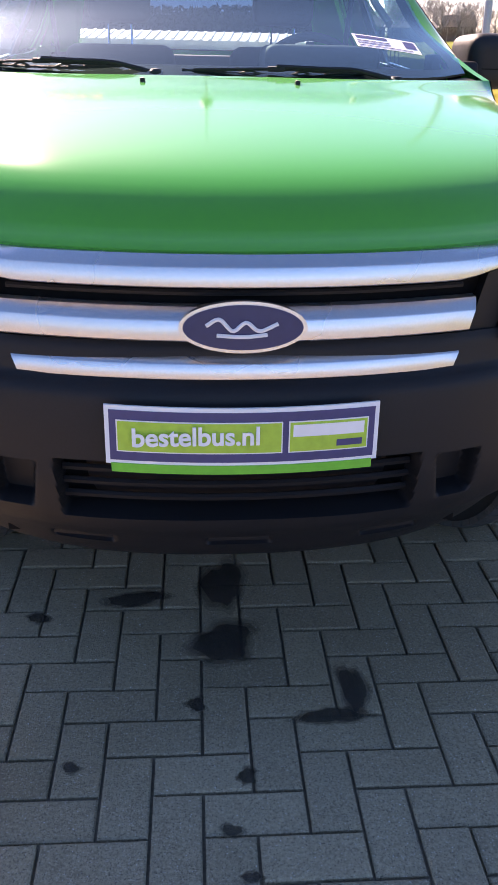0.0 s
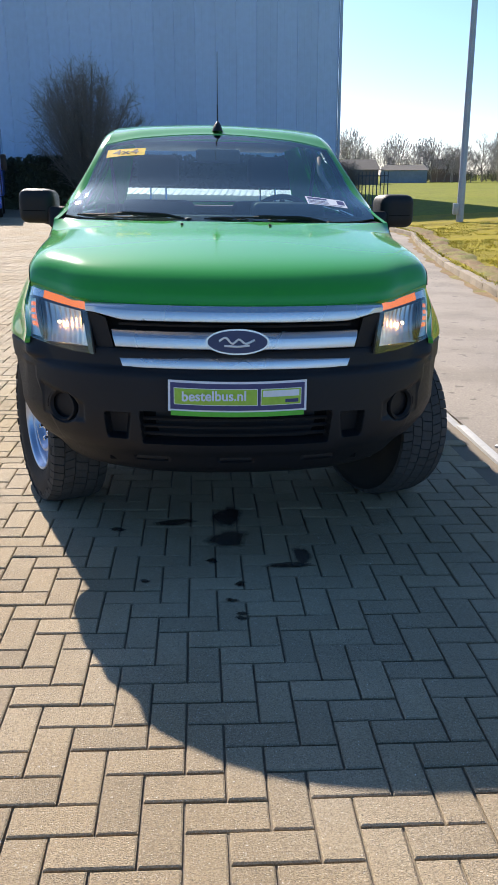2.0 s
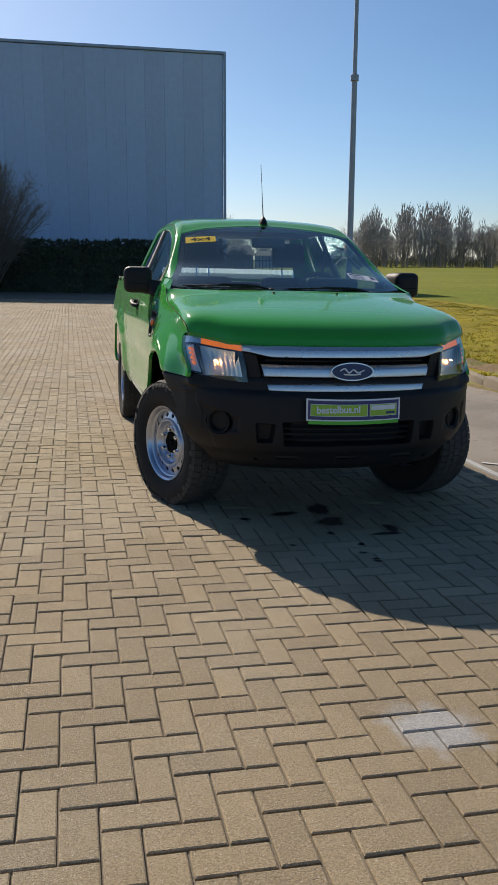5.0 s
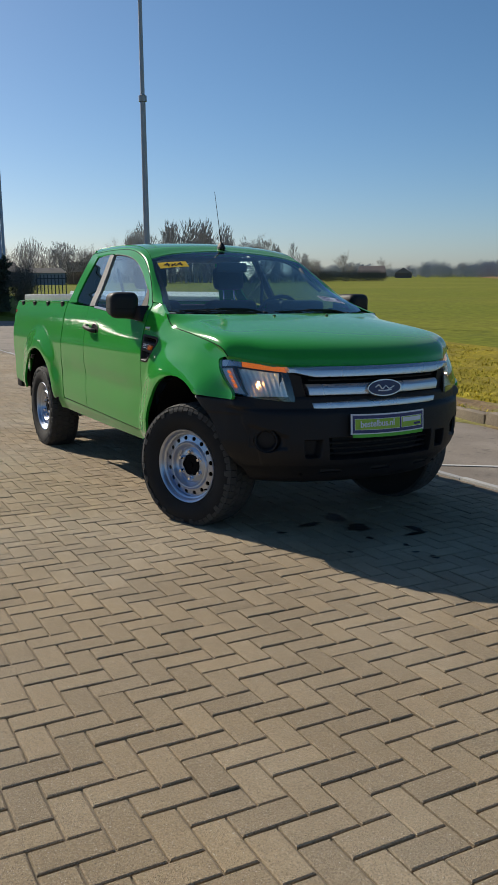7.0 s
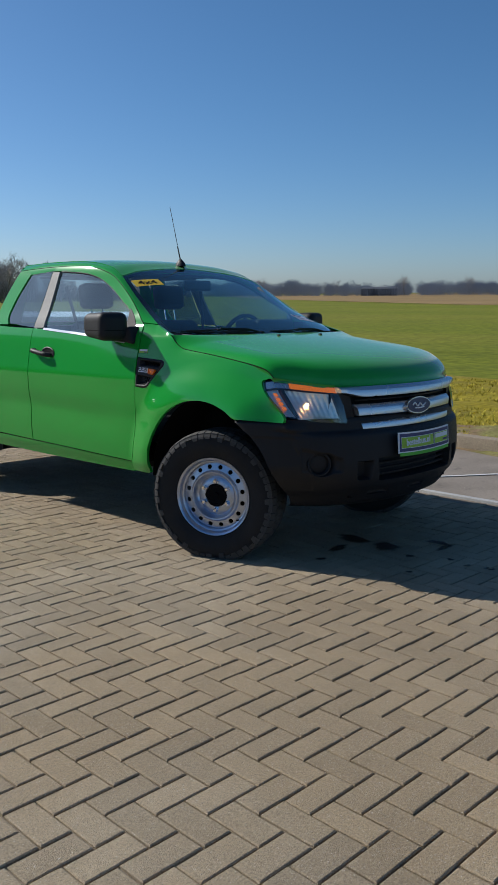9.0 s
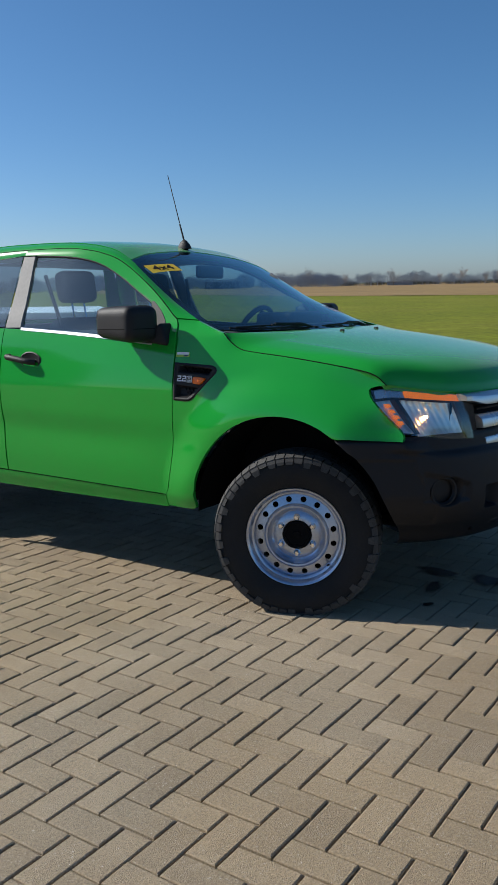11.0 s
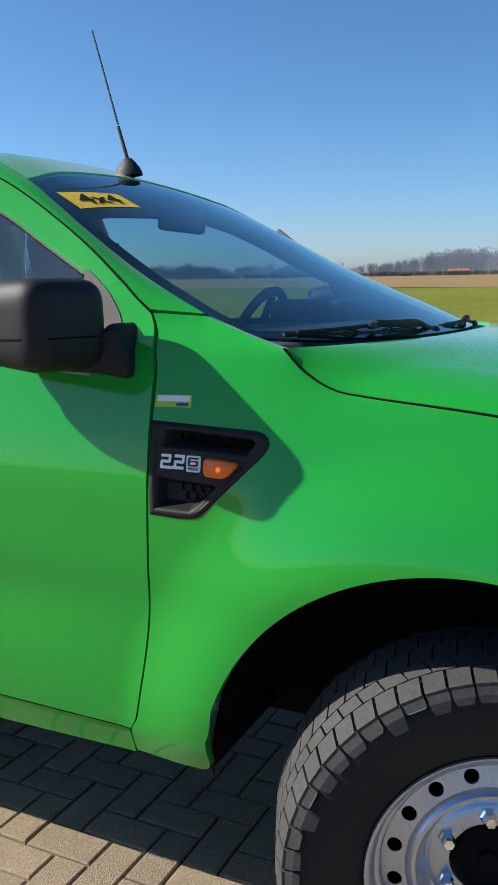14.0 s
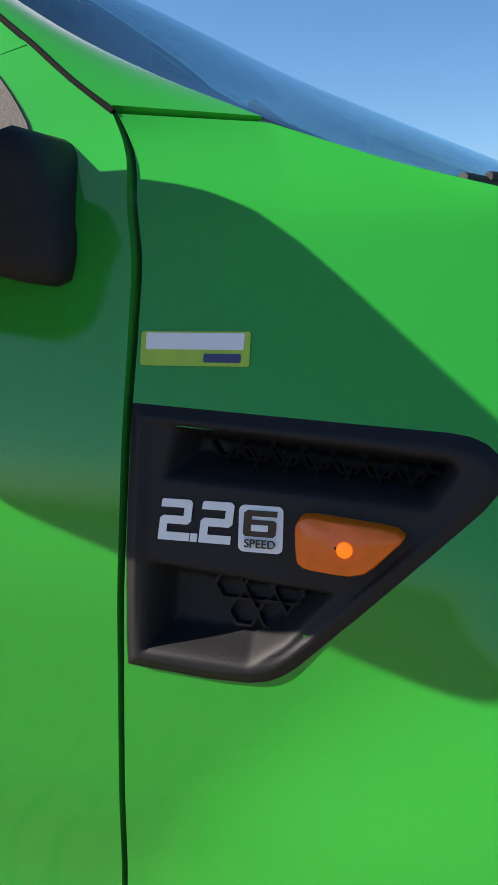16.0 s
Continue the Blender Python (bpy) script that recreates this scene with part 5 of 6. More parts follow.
# wipers: a rubber blade under a bowed spine with claws, and an arm from the cowl
for x0, x1, y0, y1, zw in ((-0.725, -0.27, 1.295, 1.135, 1.308), (-0.10, 0.43, 1.122, 1.168, 1.300)):
    def along(t, up=0.0):
        return (x0 + (x1 - x0) * t, y0 + (y1 - y0) * t - 0.12 * t * (1 - t) - up * 0.5, zw - 0.008 * math.sin(math.pi * t) + up)
    w = part("wiper", tube([along(t, 0.003) for t in (0, 0.25, 0.5, 0.75, 1)], 0.0045, 6), BLACK_PLASTIC, truck, "black windscreen wiper")
    part("spine", tube([along(0.06, 0.007), along(0.25, 0.013), along(0.5, 0.019), along(0.75, 0.013), along(0.94, 0.007)], 0.0042, 6), BLACK_PLASTIC, w)
    for t in (0.18, 0.36, 0.64, 0.82):
        part("claw", tube([along(t - 0.06, 0.004), along(t, 0.012), along(t + 0.06, 0.004)], 0.003, 5), BLACK_PLASTIC, w)
    part("joint", box(along(0.5, 0.019), (0.05, 0.014, 0.014), 0.004), BLACK_PLASTIC, w)
    part("wiper_arm", tube([(x1 + 0.09, y1 - 0.015, zw - 0.013), along(0.95, 0.012), along(0.72, 0.020), along(0.5, 0.025)], 0.0065, 6), BLACK_PLASTIC, w)
    part("pivot_cap", lathe([(0.020, -0.014), (0.020, 0.006), (0.014, 0.012), (0.0, 0.013)], 16, "z"), BLACK_PLASTIC, w).location = (x1 + 0.095, y1 - 0.012, zw - 0.015)

# cab back and rear window
part("cab_back", ([(-0.83, 3.37, 0.5), (0.83, 3.37, 0.5), (0.83, 3.37, 1.36), (-0.83, 3.37, 1.36)], [(0, 1, 2, 3)]), GREEN, truck, smooth=False)
part("rear_window", ([(-0.62, 3.34, 1.37), (0.62, 3.34, 1.37), (0.52, 3.29, 1.74), (-0.52, 3.29, 1.74)], [(0, 1, 2, 3)]), LENS, truck, smooth=False)
for s in (-1, 1):
    part("rear_pillar", ([(s * 0.62, 3.345, 1.35), (s * 0.815, 3.375, 1.35), (s * 0.615, 3.275, 1.79), (s * 0.52, 3.285, 1.80)], [(0, 1, 2, 3)]), GREEN, truck, smooth=False)
part("rear_header", box((0, 3.285, 1.766), (1.10, 0.03, 0.07), 0.01), GREEN, truck)

# grille
def grille_y(x):
    return 0.072 + 0.33 * x * x


def grille_bar(z0, z1, w0, w1, out, n=40, kink=0.0):
    """A curved bar: its lower edge is w0 long to each side, its upper edge w1."""
    sec = [(0.0, 0.02), (0.0, -out * 0.88), (0.05, -out), (0.64, -out * 0.95), (0.70, -out * 0.88), (1.0, -out * 0.2), (1.0, 0.02)]
    P = []
    for t, d in sec:
        row = []
        for i in range(n + 1):
            q = -1 + 2 * i / n
            x = q * (w0 + (w1 - w0) * t)
            low = z0 + kink * step(abs(x), w0 * 0.72, w0 * 1.0)
            row.append((x, float(grille_y(x)) + d, float(low + (z1 - low) * t)))
        P.append(row)
    P = np.array(P)
    v = [tuple(p) for p in P.reshape(-1, 3)]
    f = grid_faces(len(sec), n + 1, 0, False)
    f += [tuple(j * (n + 1) for j in range(len(sec))), tuple(j * (n + 1) + n for j in range(len(sec)))[::-1]]
    return v, f


grille = part("grille", (lambda xs, zs: ([(x, grille_y(x) + 0.03, z) for z in zs for x in xs], grid_faces(len(zs), len(xs))))(np.linspace(-0.60, 0.60, 41), [0.74, 0.9, 1.02]), DARK, truck, "black grille with three satin silver bars")
part("grille_bar", grille_bar(0.956, 1.014, 0.575, 0.578, 0.030, kink=0.028), SILVER, grille, "satin silver bar")
part("grille_bar", grille_bar(0.853, 0.915, 0.462, 0.478, 0.030), SILVER, grille, "satin silver bar")
part("grille_bar", grille_bar(0.776, 0.824, 0.435, 0.452, 0.030), SILVER, grille, "satin silver bar")
for s in (-1, 1):
    q = [(s * 0.452, 0.770), (s * 0.50, 0.960), (s * 0.572, 0.985), (s * 0.52, 0.775)]
    v = [(x, grille_y(abs(x)) - 0.004, z) for x, z in q] + [(x, grille_y(abs(x)) + 0.03, z) for x, z in q]
    f = [(0, 1, 2, 3), (4, 7, 6, 5)] + [(i, i + 4, (i + 1) % 4 + 4, (i + 1) % 4) for i in range(4)]
    part("grille_cheek", (v, f if s > 0 else [k[::-1] for k in f]), BLACK_PLASTIC, grille, smooth=False)
for z in (0.937, 0.838):
    part("grille_slat", tube([(x, grille_y(x) + 0.015, z) for x in np.linspace(-0.45, 0.45, 11)], 0.006, 6), BLACK_PLASTIC, grille)


def oval(a, b, n=48):
    return [(a * math.cos(2 * math.pi * i / n), b * math.sin(2 * math.pi * i / n)) for i in range(n)]


EM = frame_of((0, grille_y(0) - 0.042, 0.886), (1, 0, 0), (0, 0.1, 1))
emblem = part("emblem", slab(oval(0.121, 0.049), 0.02, EM), SILVER, grille, "chrome-rimmed dark blue oval emblem")
part("emblem_face", slab(oval(0.113, 0.0425), 0.004, EM @ Matrix.Translation((0, 0, 0.002))), EMBLEM_BLUE, emblem, "dark blue emblem face")
for pts in ([(-0.07, 0.004), (-0.045, 0.016), (-0.02, -0.006), (0.005, 0.01), (0.03, -0.006), (0.065, 0.008)], [(-0.05, -0.014), (0.0, -0.017), (0.045, -0.013)]):
    part("emblem_stroke", tube([tuple(EM @ Vector((x, y, 0.004))) for x, y in pts], 0.0042, 6), WHITE_PRINT, emblem, "plain white flourish")

# lamps
for s in (-1, 1):
    T = [(s * 0.579, 0.188, 1.014), (s * 0.69, 0.30, 1.034), (s * 0.800, 0.405, 1.054), (s * (wing_x(0.486, 1.044) - 0.001), 0.486, 1.044)]
    Bt = [(s * 0.547, 0.126, 0.820), (s * 0.668, 0.208, 0.828), (s * 0.790, 0.328, 0.860)]
    Lf = [(s * 0.547, 0.126, 0.820), (s * 0.560, 0.150, 0.92), (s * 0.579, 0.188, 1.014)]
    Rt = [(s * (wing_x(y, z) - 0.001), y, z) for y, z in ((0.332, 0.860), (0.406, 0.935), (0.466, 1.000), (0.486, 1.044))]
    Bt[-1] = Rt[0]

    def lamp_patch(off, u0=0.0, u1=1.0, v0=0.0, v1=1.0, n=25, m=17, wave=0.0, bulge=0.018):
        P = coons(line(Bt, 121), line(T, 121), line(Lf, 41), line(Rt, 41))
        uu, vv = np.meshgrid(np.linspace(0, 1, 121), np.linspace(0, 1, 41))
        b = np.sin(np.pi * uu) * np.sin(np.pi * vv)
        N = np.array([s * 0.55, -0.8, 0.1])
        P = P + (bulge * b + wave * np.sin(2 * np.pi * 13 * uu))[..., None] * N - off * N
        i = np.linspace(u0 * 120, u1 * 120, n).round().astype(int)
        j = np.linspace(v0 * 40, v1 * 40, m).round().astype(int)
        return P[j][:, i]

    lamp = part("headlamp", skin(lamp_patch(0.062, bulge=-0.02), (0, 0.01, 0), 0, s < 0), DARK, truck, "clear headlamp with an orange strip along its top")
    part("lens", skin(lamp_patch(0.0), (-s * 0.003, 0.004, 0), 0.001, s < 0), LENS, lamp, "clear lens").visible_shadow = False
    part("indicator", skin(lamp_patch(0.010, 0.02, 0.64, 0.82, 0.985, 31, 8), (-s * 0.01, 0.012, 0), 0, s < 0), ORANGE_PALE, lamp, "orange indicator strip")
    part("strip_end", skin(lamp_patch(0.014, 0.65, 0.95, 0.82, 0.97, 17, 8), (-s * 0.01, 0.012, 0), 0, s < 0), SILVER, lamp)
    bowl = part("bowl", skin(lamp_patch(0.020, 0.075, 0.77, 0.004, 0.79, 80, 21, 0.0012, -0.024), (-s * 0.004, 0.006, 0), 0, s < 0), LAMP_CHROME, lamp, "fluted chrome reflector")
    part("side_bowl", skin(lamp_patch(0.022, 0.78, 0.965, 0.06, 0.79, 18, 15, 0.0006, -0.012), (-s * 0.004, 0.006, 0), 0, s < 0), LAMP_CHROME, lamp, "narrow outer chrome reflector")
    part("bezel", skin(lamp_patch(0.012, 0.01, 0.09, 0.02, 0.80, 8, 17), (-s * 0.004, 0.02, 0), 0, s < 0), BLACK_PLASTIC, lamp, "black inner bezel")
    part("divider", skin(lamp_patch(0.014, 0.73, 0.775, 0.04, 0.80, 5, 17), (-s * 0.004, 0.03, 0), 0, s < 0), BLACK_PLASTIC, lamp)
    for v0 in (0.26, 0.38, 0.50, 0.62):
        part("marker", skin(lamp_patch(0.016, 0.85, 0.90, v0, v0 + 0.07, 5, 4), (-s * 0.006, 0.008, 0), 0, s < 0), ORANGE_PALE, lamp, "orange side marker")
    c = lamp_patch(0.004, bulge=-0.024)[7, 12]
    bulb = part("bulb", lathe([(0.0, -0.014), (0.005, -0.011), (0.006, 0.0), (0.0, 0.010)], 14, "y"), BULB, lamp, "lit bulb")
    bulb.location = c
    part("lamp_trim", skin(lamp_patch(0.016, 0.0, 1.0, 0.785, 0.835, 25, 4), (-s * 0.02, 0.02, 0), 0, s < 0), BLACK_PLASTIC, lamp)

# bumper
def bumper_at(q, z):
    """The bumper's skin: q from -1 to 1 across, z up."""
    s = 1 if q >= 0 else -1
    q = abs(q)
    zc = min(max(z, 0.36), 0.845)
    end = ARCH_Y - math.sqrt(max(0.0, ARCH_R**2 - (max(zc, 0.40) - ARCH_Z) ** 2)) - 0.002
    back = float(bump_in(z))
    W, Dp, n = 0.946 - 0.08 * back - float(bump_taper(z)), 0.74, 2.35
    cy = 0.742
    c_end = min(max((cy - end) / Dp, 0.001), 1)
    th_end = math.acos(c_end ** (n / 2))
    th = q * th_end
    x = W * math.sin(th) ** (2 / n)
    y = cy - (Dp - back) * math.cos(th) ** (2 / n)
    # openings, pressed in
    d = 0.0
    w = step(0.375 - 0.10 * (0.62 - z) - x, 0, 0.012) * step(z, 0.485, 0.50) * step(0.618 - z, 0, 0.012)
    d = max(d, 0.075 * float(w))
    w = step(x, 0.405 + 0.12 * (0.61 - z), 0.418 + 0.12 * (0.61 - z)) * step(0.515 - 0.10 * (0.61 - z) - x, 0, 0.02) * step(z, 0.50, 0.515) * step(0.608 - z, 0, 0.014)
    d = max(d, 0.06 * float(w))
    r = math.hypot((x - 0.685) * 0.92, z - 0.60)
    d = max(d, 0.055 * float(step(0.066 - r, 0, 0.012)))
    tri = step(0.785 - x, 0, 0.02) * step(x, 0.585, 0.60) * step(z, 0.545, 0.57) * step(0.672 + 0.35 * (x - 0.69) - z, 0, 0.03)
    d = max(d, 0.018 * float(tri))
    d = max(d, 0.010 * float(step(x, 0.795 - 0.42 * max(0.0, 0.70 - z), 0.803 - 0.42 * max(0.0, 0.70 - z)) * step(0.752 - z, 0, 0.01) * step(z, 0.44, 0.47)))
    # low pressed grooves
    g = float(step(z, 0.405, 0.412) * step(0.43 - z, 0, 0.008) * (max(step(0.075 - abs(x), 0, 0.02), step(x, 0.255, 0.275) * step(0.40 - x, 0, 0.02))))
    d = max(d, 0.02 * g)
    k = math.cos(th)
    flush = float(step(q, 0.60, 0.72) * step(z, 0.755 - 0.22 * step(q, 0.78, 0.95), 0.80))
    tuck = 0.004 + 0.02 * float(step(z, 0.822, 0.838))
    x = x + (float(half(y, max(z, 0.80))) - tuck - x) * flush
    return (s * (x - d * 0.35 * (1 - k)), y + d * (0.4 + 0.6 * k), z)


bump_taper = smooth1([0.33, 0.40, 0.46, 0.53, 0.60, 0.62], [0.20, 0.15, 0.075, 0.022, 0.0, 0.0])
bump_in = smooth1([0.33, 0.345, 0.37, 0.40, 0.43, 0.46, 0.50, 0.56, 0.66, 0.735, 0.752, 0.768, 0.778, 0.80, 0.83, 0.85], [0.16, 0.10, 0.065, 0.045, 0.03, 0.012, 0.003, 0.0, 0.004, 0.012, 0.016, 0.03, 0.052, 0.056, 0.062, 0.075])
qs = np.linspace(-1, 1, 361)
zs = np.concatenate([np.linspace(0.33, 0.40, 7)[:-1], np.linspace(0.40, 0.69, 62)[:-1], np.linspace(0.69, 0.845, 26)])
B = np.array([[bumper_at(q, z) for q in qs] for z in zs])
side = np.broadcast_to(np.array([float(step(abs(q), 0.70, 0.92)) * (1 if q > 0 else -1) for q in qs]), B.shape[:2])
turned = np.stack([-0.03 * side, 0.03 * (1 - np.abs(side)), 0 * side], -1)
bumper = part("front_bumper", skin(B, turned, 0.0), BLACK_PLASTIC, truck, "black grained plastic front bumper", sharp=50)
for z in (0.52, 0.55, 0.58):
    part("intake_slat", tube([(x, 0.045 + 0.3 * x * x, z) for x in np.linspace(-0.36, 0.36, 9)], 0.008, 6), BLACK_PLASTIC, bumper, "black intake slat")
part("intake_back", box((0, 0.11, 0.55), (0.78, 0.02, 0.16)), DARK, bumper, smooth=False)
for s in (-1, 1):
    v, f = lathe([(0.05, 0.0), (0.058, -0.012), (0.066, -0.012), (0.070, -0.002), (0.070, 0.02)], 32, "y")
    ring = part("fog_lamp_ring", (v, f), BLACK_PLASTIC, bumper, "round blanked fog lamp opening")
    ring.location = Vector(bumper_at(s * 0.655, 0.60)) + Vector((0, -0.018, 0))
    ring.location.x = s * 0.686
    ring.location.y = 0.215
    ring.rotation_euler = (0, 0, radians(s * 34))
    part("fog_lamp_blank", lathe([(0.0, 0.03), (0.052, 0.03), (0.056, 0.0)], 24, "y"), DARK, ring)
    part("tow_cover", box((s * 0.60, 0.165, 0.61), (0.035, 0.012, 0.06), 0.004, Matrix.Rotation(radians(s * 28), 4, "Z")), BLACK_PLASTIC, bumper)
for x in (-0.33, 0.0, 0.33):
    part("skid_insert", box((x, 0.055 + 0.35 * x * x, 0.418), (0.13, 0.012, 0.014), 0.003, Matrix.Rotation(math.atan(0.7 * x), 4, "Z")), BLACK_PLASTIC, bumper, "dark insert in the bumper's lower slot")
part("under_tray", box((0, 0.40, 0.40), (1.0, 0.5, 0.02), 0.005), DARK, truck)

# registration-size dealer plate, slightly bowed
PL = frame_of((0, -0.012, 0.684), (1, 0, 0), (0, 0.06, 1))


def bowed(w, h, cx, cy, lift, n=16, t=0.003):
    """A plate whose middle stands forward, bent round the bumper."""
    v = []
    for dz in (0, -t):
        for y in (cy - h / 2, cy + h / 2):
            for i in range(n + 1):
                x = cx - w / 2 + w * i / n
                v.append(tuple(PL @ Vector((x, y - 0.008 * (1 - (x / 0.26) ** 2), 0.012 - 0.16 * x * x + lift + dz))))
    m = n + 1
    f = grid_faces(2, m) + [q[::-1] for q in grid_faces(2, m, 2 * m)]
    for i in range(n):
        f += [(i, 2 * m + i, 2 * m + i + 1, i + 1), (m + i + 1, 3 * m + i + 1, 3 * m + i, m + i)]
    f += [(0, m, 3 * m, 2 * m), (n, 2 * m + n, 3 * m + n, m + n)]
    return v, f


plate = part("dealer_plate", bowed(0.525, 0.118, 0, 0.008, 0.0, t=0.006), WHITE_PRINT, truck, "white-edged blue and lime dealer plate in place of a number plate", smooth=False)
part("plate_field", bowed(0.508, 0.101, 0, 0.008, 0.0014, t=0.001), BLUE_PRINT, plate, "dark blue field", smooth=False)
part("plate_panel", bowed(0.316, 0.064, -0.083, 0.008, 0.0034, t=0.001), WHITE_PRINT, plate, smooth=False)
part("plate_panel", bowed(0.311, 0.059, -0.083, 0.008, 0.0044, t=0.001), LIME_PRINT, plate, "lime panel", smooth=False)
part("plate_panel", bowed(0.155, 0.064, 0.164, 0.008, 0.0034, t=0.001), WHITE_PRINT, plate, smooth=False)
part("plate_panel", bowed(0.150, 0.059, 0.164, 0.008, 0.0044, t=0.001), LIME_PRINT, plate, "lime panel", smooth=False)
part("logo_bar", bowed(0.138, 0.024, 0.164, 0.021, 0.0056, t=0.001), WHITE_PRINT, plate, "plain white logo bar", smooth=False)
part("logo_bar", bowed(0.05, 0.013, 0.205, -0.008, 0.0056, t=0.001), BLUE_PRINT, plate, "plain blue logo bar", smooth=False)
part("plate_foot", bowed(0.505, 0.018, 0, -0.058, 0.002), GREEN_PRINT, plate, "bright green lower edge", smooth=False)
t = letters("plate_writing", "bestelbus.nl", 0.052, PL @ Matrix.Translation((-0.09, 0.0045, 0.020)), WHITE_PRINT, plate, bold=0.0012, squeeze=1.0, label="white writing")

# rear: tailgate, bumper, bed, cover
part("tailgate", box((0, 5.12, 0.98), (1.52, 0.06, 0.72), 0.015), GREEN, truck)
part("rear_bumper", box((0, 5.24, 0.55), (1.7, 0.18, 0.2), 0.03), BLACK_PLASTIC, truck)
part("bed_floor", box((0, 4.26, 0.78), (1.5, 1.7, 0.04)), DARK, truck, smooth=False)
part("chassis", box((0, 2.5, 0.43), (0.95, 4.6, 0.16), 0.02), DARK, truck)
# wide unseen panels added to block light leaking in under the truck
part("rear_underbody", box((0, 4.1, 0.53), (1.2, 1.2, 0.12), 0.02), DARK, truck)
part("underbody", box((0, 2.5, 0.53), (1.66, 1.95, 0.12), 0.02), DARK, truck)
part("engine_block", box((0, 0.95, 0.75), (0.95, 1.1, 0.5), 0.05), DARK, truck)
part("front_axle", tube([(-0.7, AXLE, 0.36), (0.7, AXLE, 0.36)], 0.05, 10, False), DARK, truck)
part("rear_axle", tube([(-0.7, REAR, 0.36), (0.7, REAR, 0.36)], 0.07, 10, False), DARK, truck)
part("exhaust", tube([(-0.6, 3.2, 0.4), (-0.62, 3.6, 0.36), (-0.7, 3.62, 0.35)], 0.035, 10), BLACK_PLASTIC, truck)

cover = thing("load_cover", "ribbed aluminium load bed cover lying on the bed rails", "bed cover", YARD @ Matrix.Translation((0, 4.26, 1.367)))
slat = mesh_of("cover_slat", *box((0, 0, 0.02), (1.5, 0.086, 0.034), 0.012), ALU)
for k in range(19):
    ob = new("cover_slat", slat)
    ob.location, ob.parent = (0, -0.82 + 0.09 * k, 0), cover
part("cover_rail", box((-0.76, 0, 0.03), (0.05, 1.7, 0.06), 0.008), ALU, cover)
part("cover_rail", box((0.76, 0, 0.03), (0.05, 1.7, 0.06), 0.008), ALU, cover)
front = part("cover_front", ([(x, y, z) for x in (-0.76, 0.76) for y, z in ((-0.90, 0.0), (-0.90, 0.042), (-0.70, 0.086), (-0.68, 0.080), (-0.68, 0.0))], [(0, 1, 2, 3, 4), (9, 8, 7, 6, 5)] + [(i, 5 + i, 5 + (i + 1) % 5, (i + 1) % 5) for i in range(5)]), WHITE_PRINT, cover, "white sloping front board", smooth=False)
for k in range(30):
    x = -0.73 + 0.049 * k
    part("cover_rib", ([(x, -0.893, 0.0485), (x + 0.012, -0.893, 0.0485), (x + 0.047, -0.705, 0.090), (x + 0.035, -0.705, 0.090), (x, -0.893, 0.042), (x + 0.012, -0.893, 0.042), (x + 0.047, -0.705, 0.084), (x + 0.035, -0.705, 0.084)], [(0, 1, 2, 3), (0, 4, 5, 1), (1, 5, 6, 2), (2, 6, 7, 3), (3, 7, 4, 0)]), ALU, front, smooth=False)

# wheels
def rim_disc(n=16, r0=0.148, r1=0.19, hole=0.0135, w0=-0.036, w1=-0.046):
    """A ring of the steel disc with n round holes through it."""
    v, f = [], []
    m = 16
    for k in range(n):
        a0 = 2 * math.pi * (k + 0.5) / n
        da = math.pi / n
        inner, outer = [], []
        for i in range(m):
            t = 2 * math.pi * i / m
            cx, cy = math.cos(t), math.sin(t)
            q = max(abs(cx), abs(cy))
            sx, sy = cx / q, cy / q
            for pts, (px, py), dep in ((outer, (sx * da, sy), 0), (inner, (cx * hole / 0.169, cy * hole / ((r1 - r0) / 2)), 0)):
                r = (r0 + r1) / 2 + py * (r1 - r0) / 2
                w = w0 + (w1 - w0) * (r - r0) / (r1 - r0)
                pts.append((w, r * math.sin(a0 + px), r * math.cos(a0 + px)))
        b = len(v)
        v += outer + inner + [(p[0] - 0.006, p[1], p[2]) for p in inner]
        for i in range(m):
            j = (i + 1) % m
            f += [(b + i, b + j, b + m + j, b + m + i), (b + m + i, b + m + j, b + 2 * m + j, b + 2 * m + i)]
    return v, f


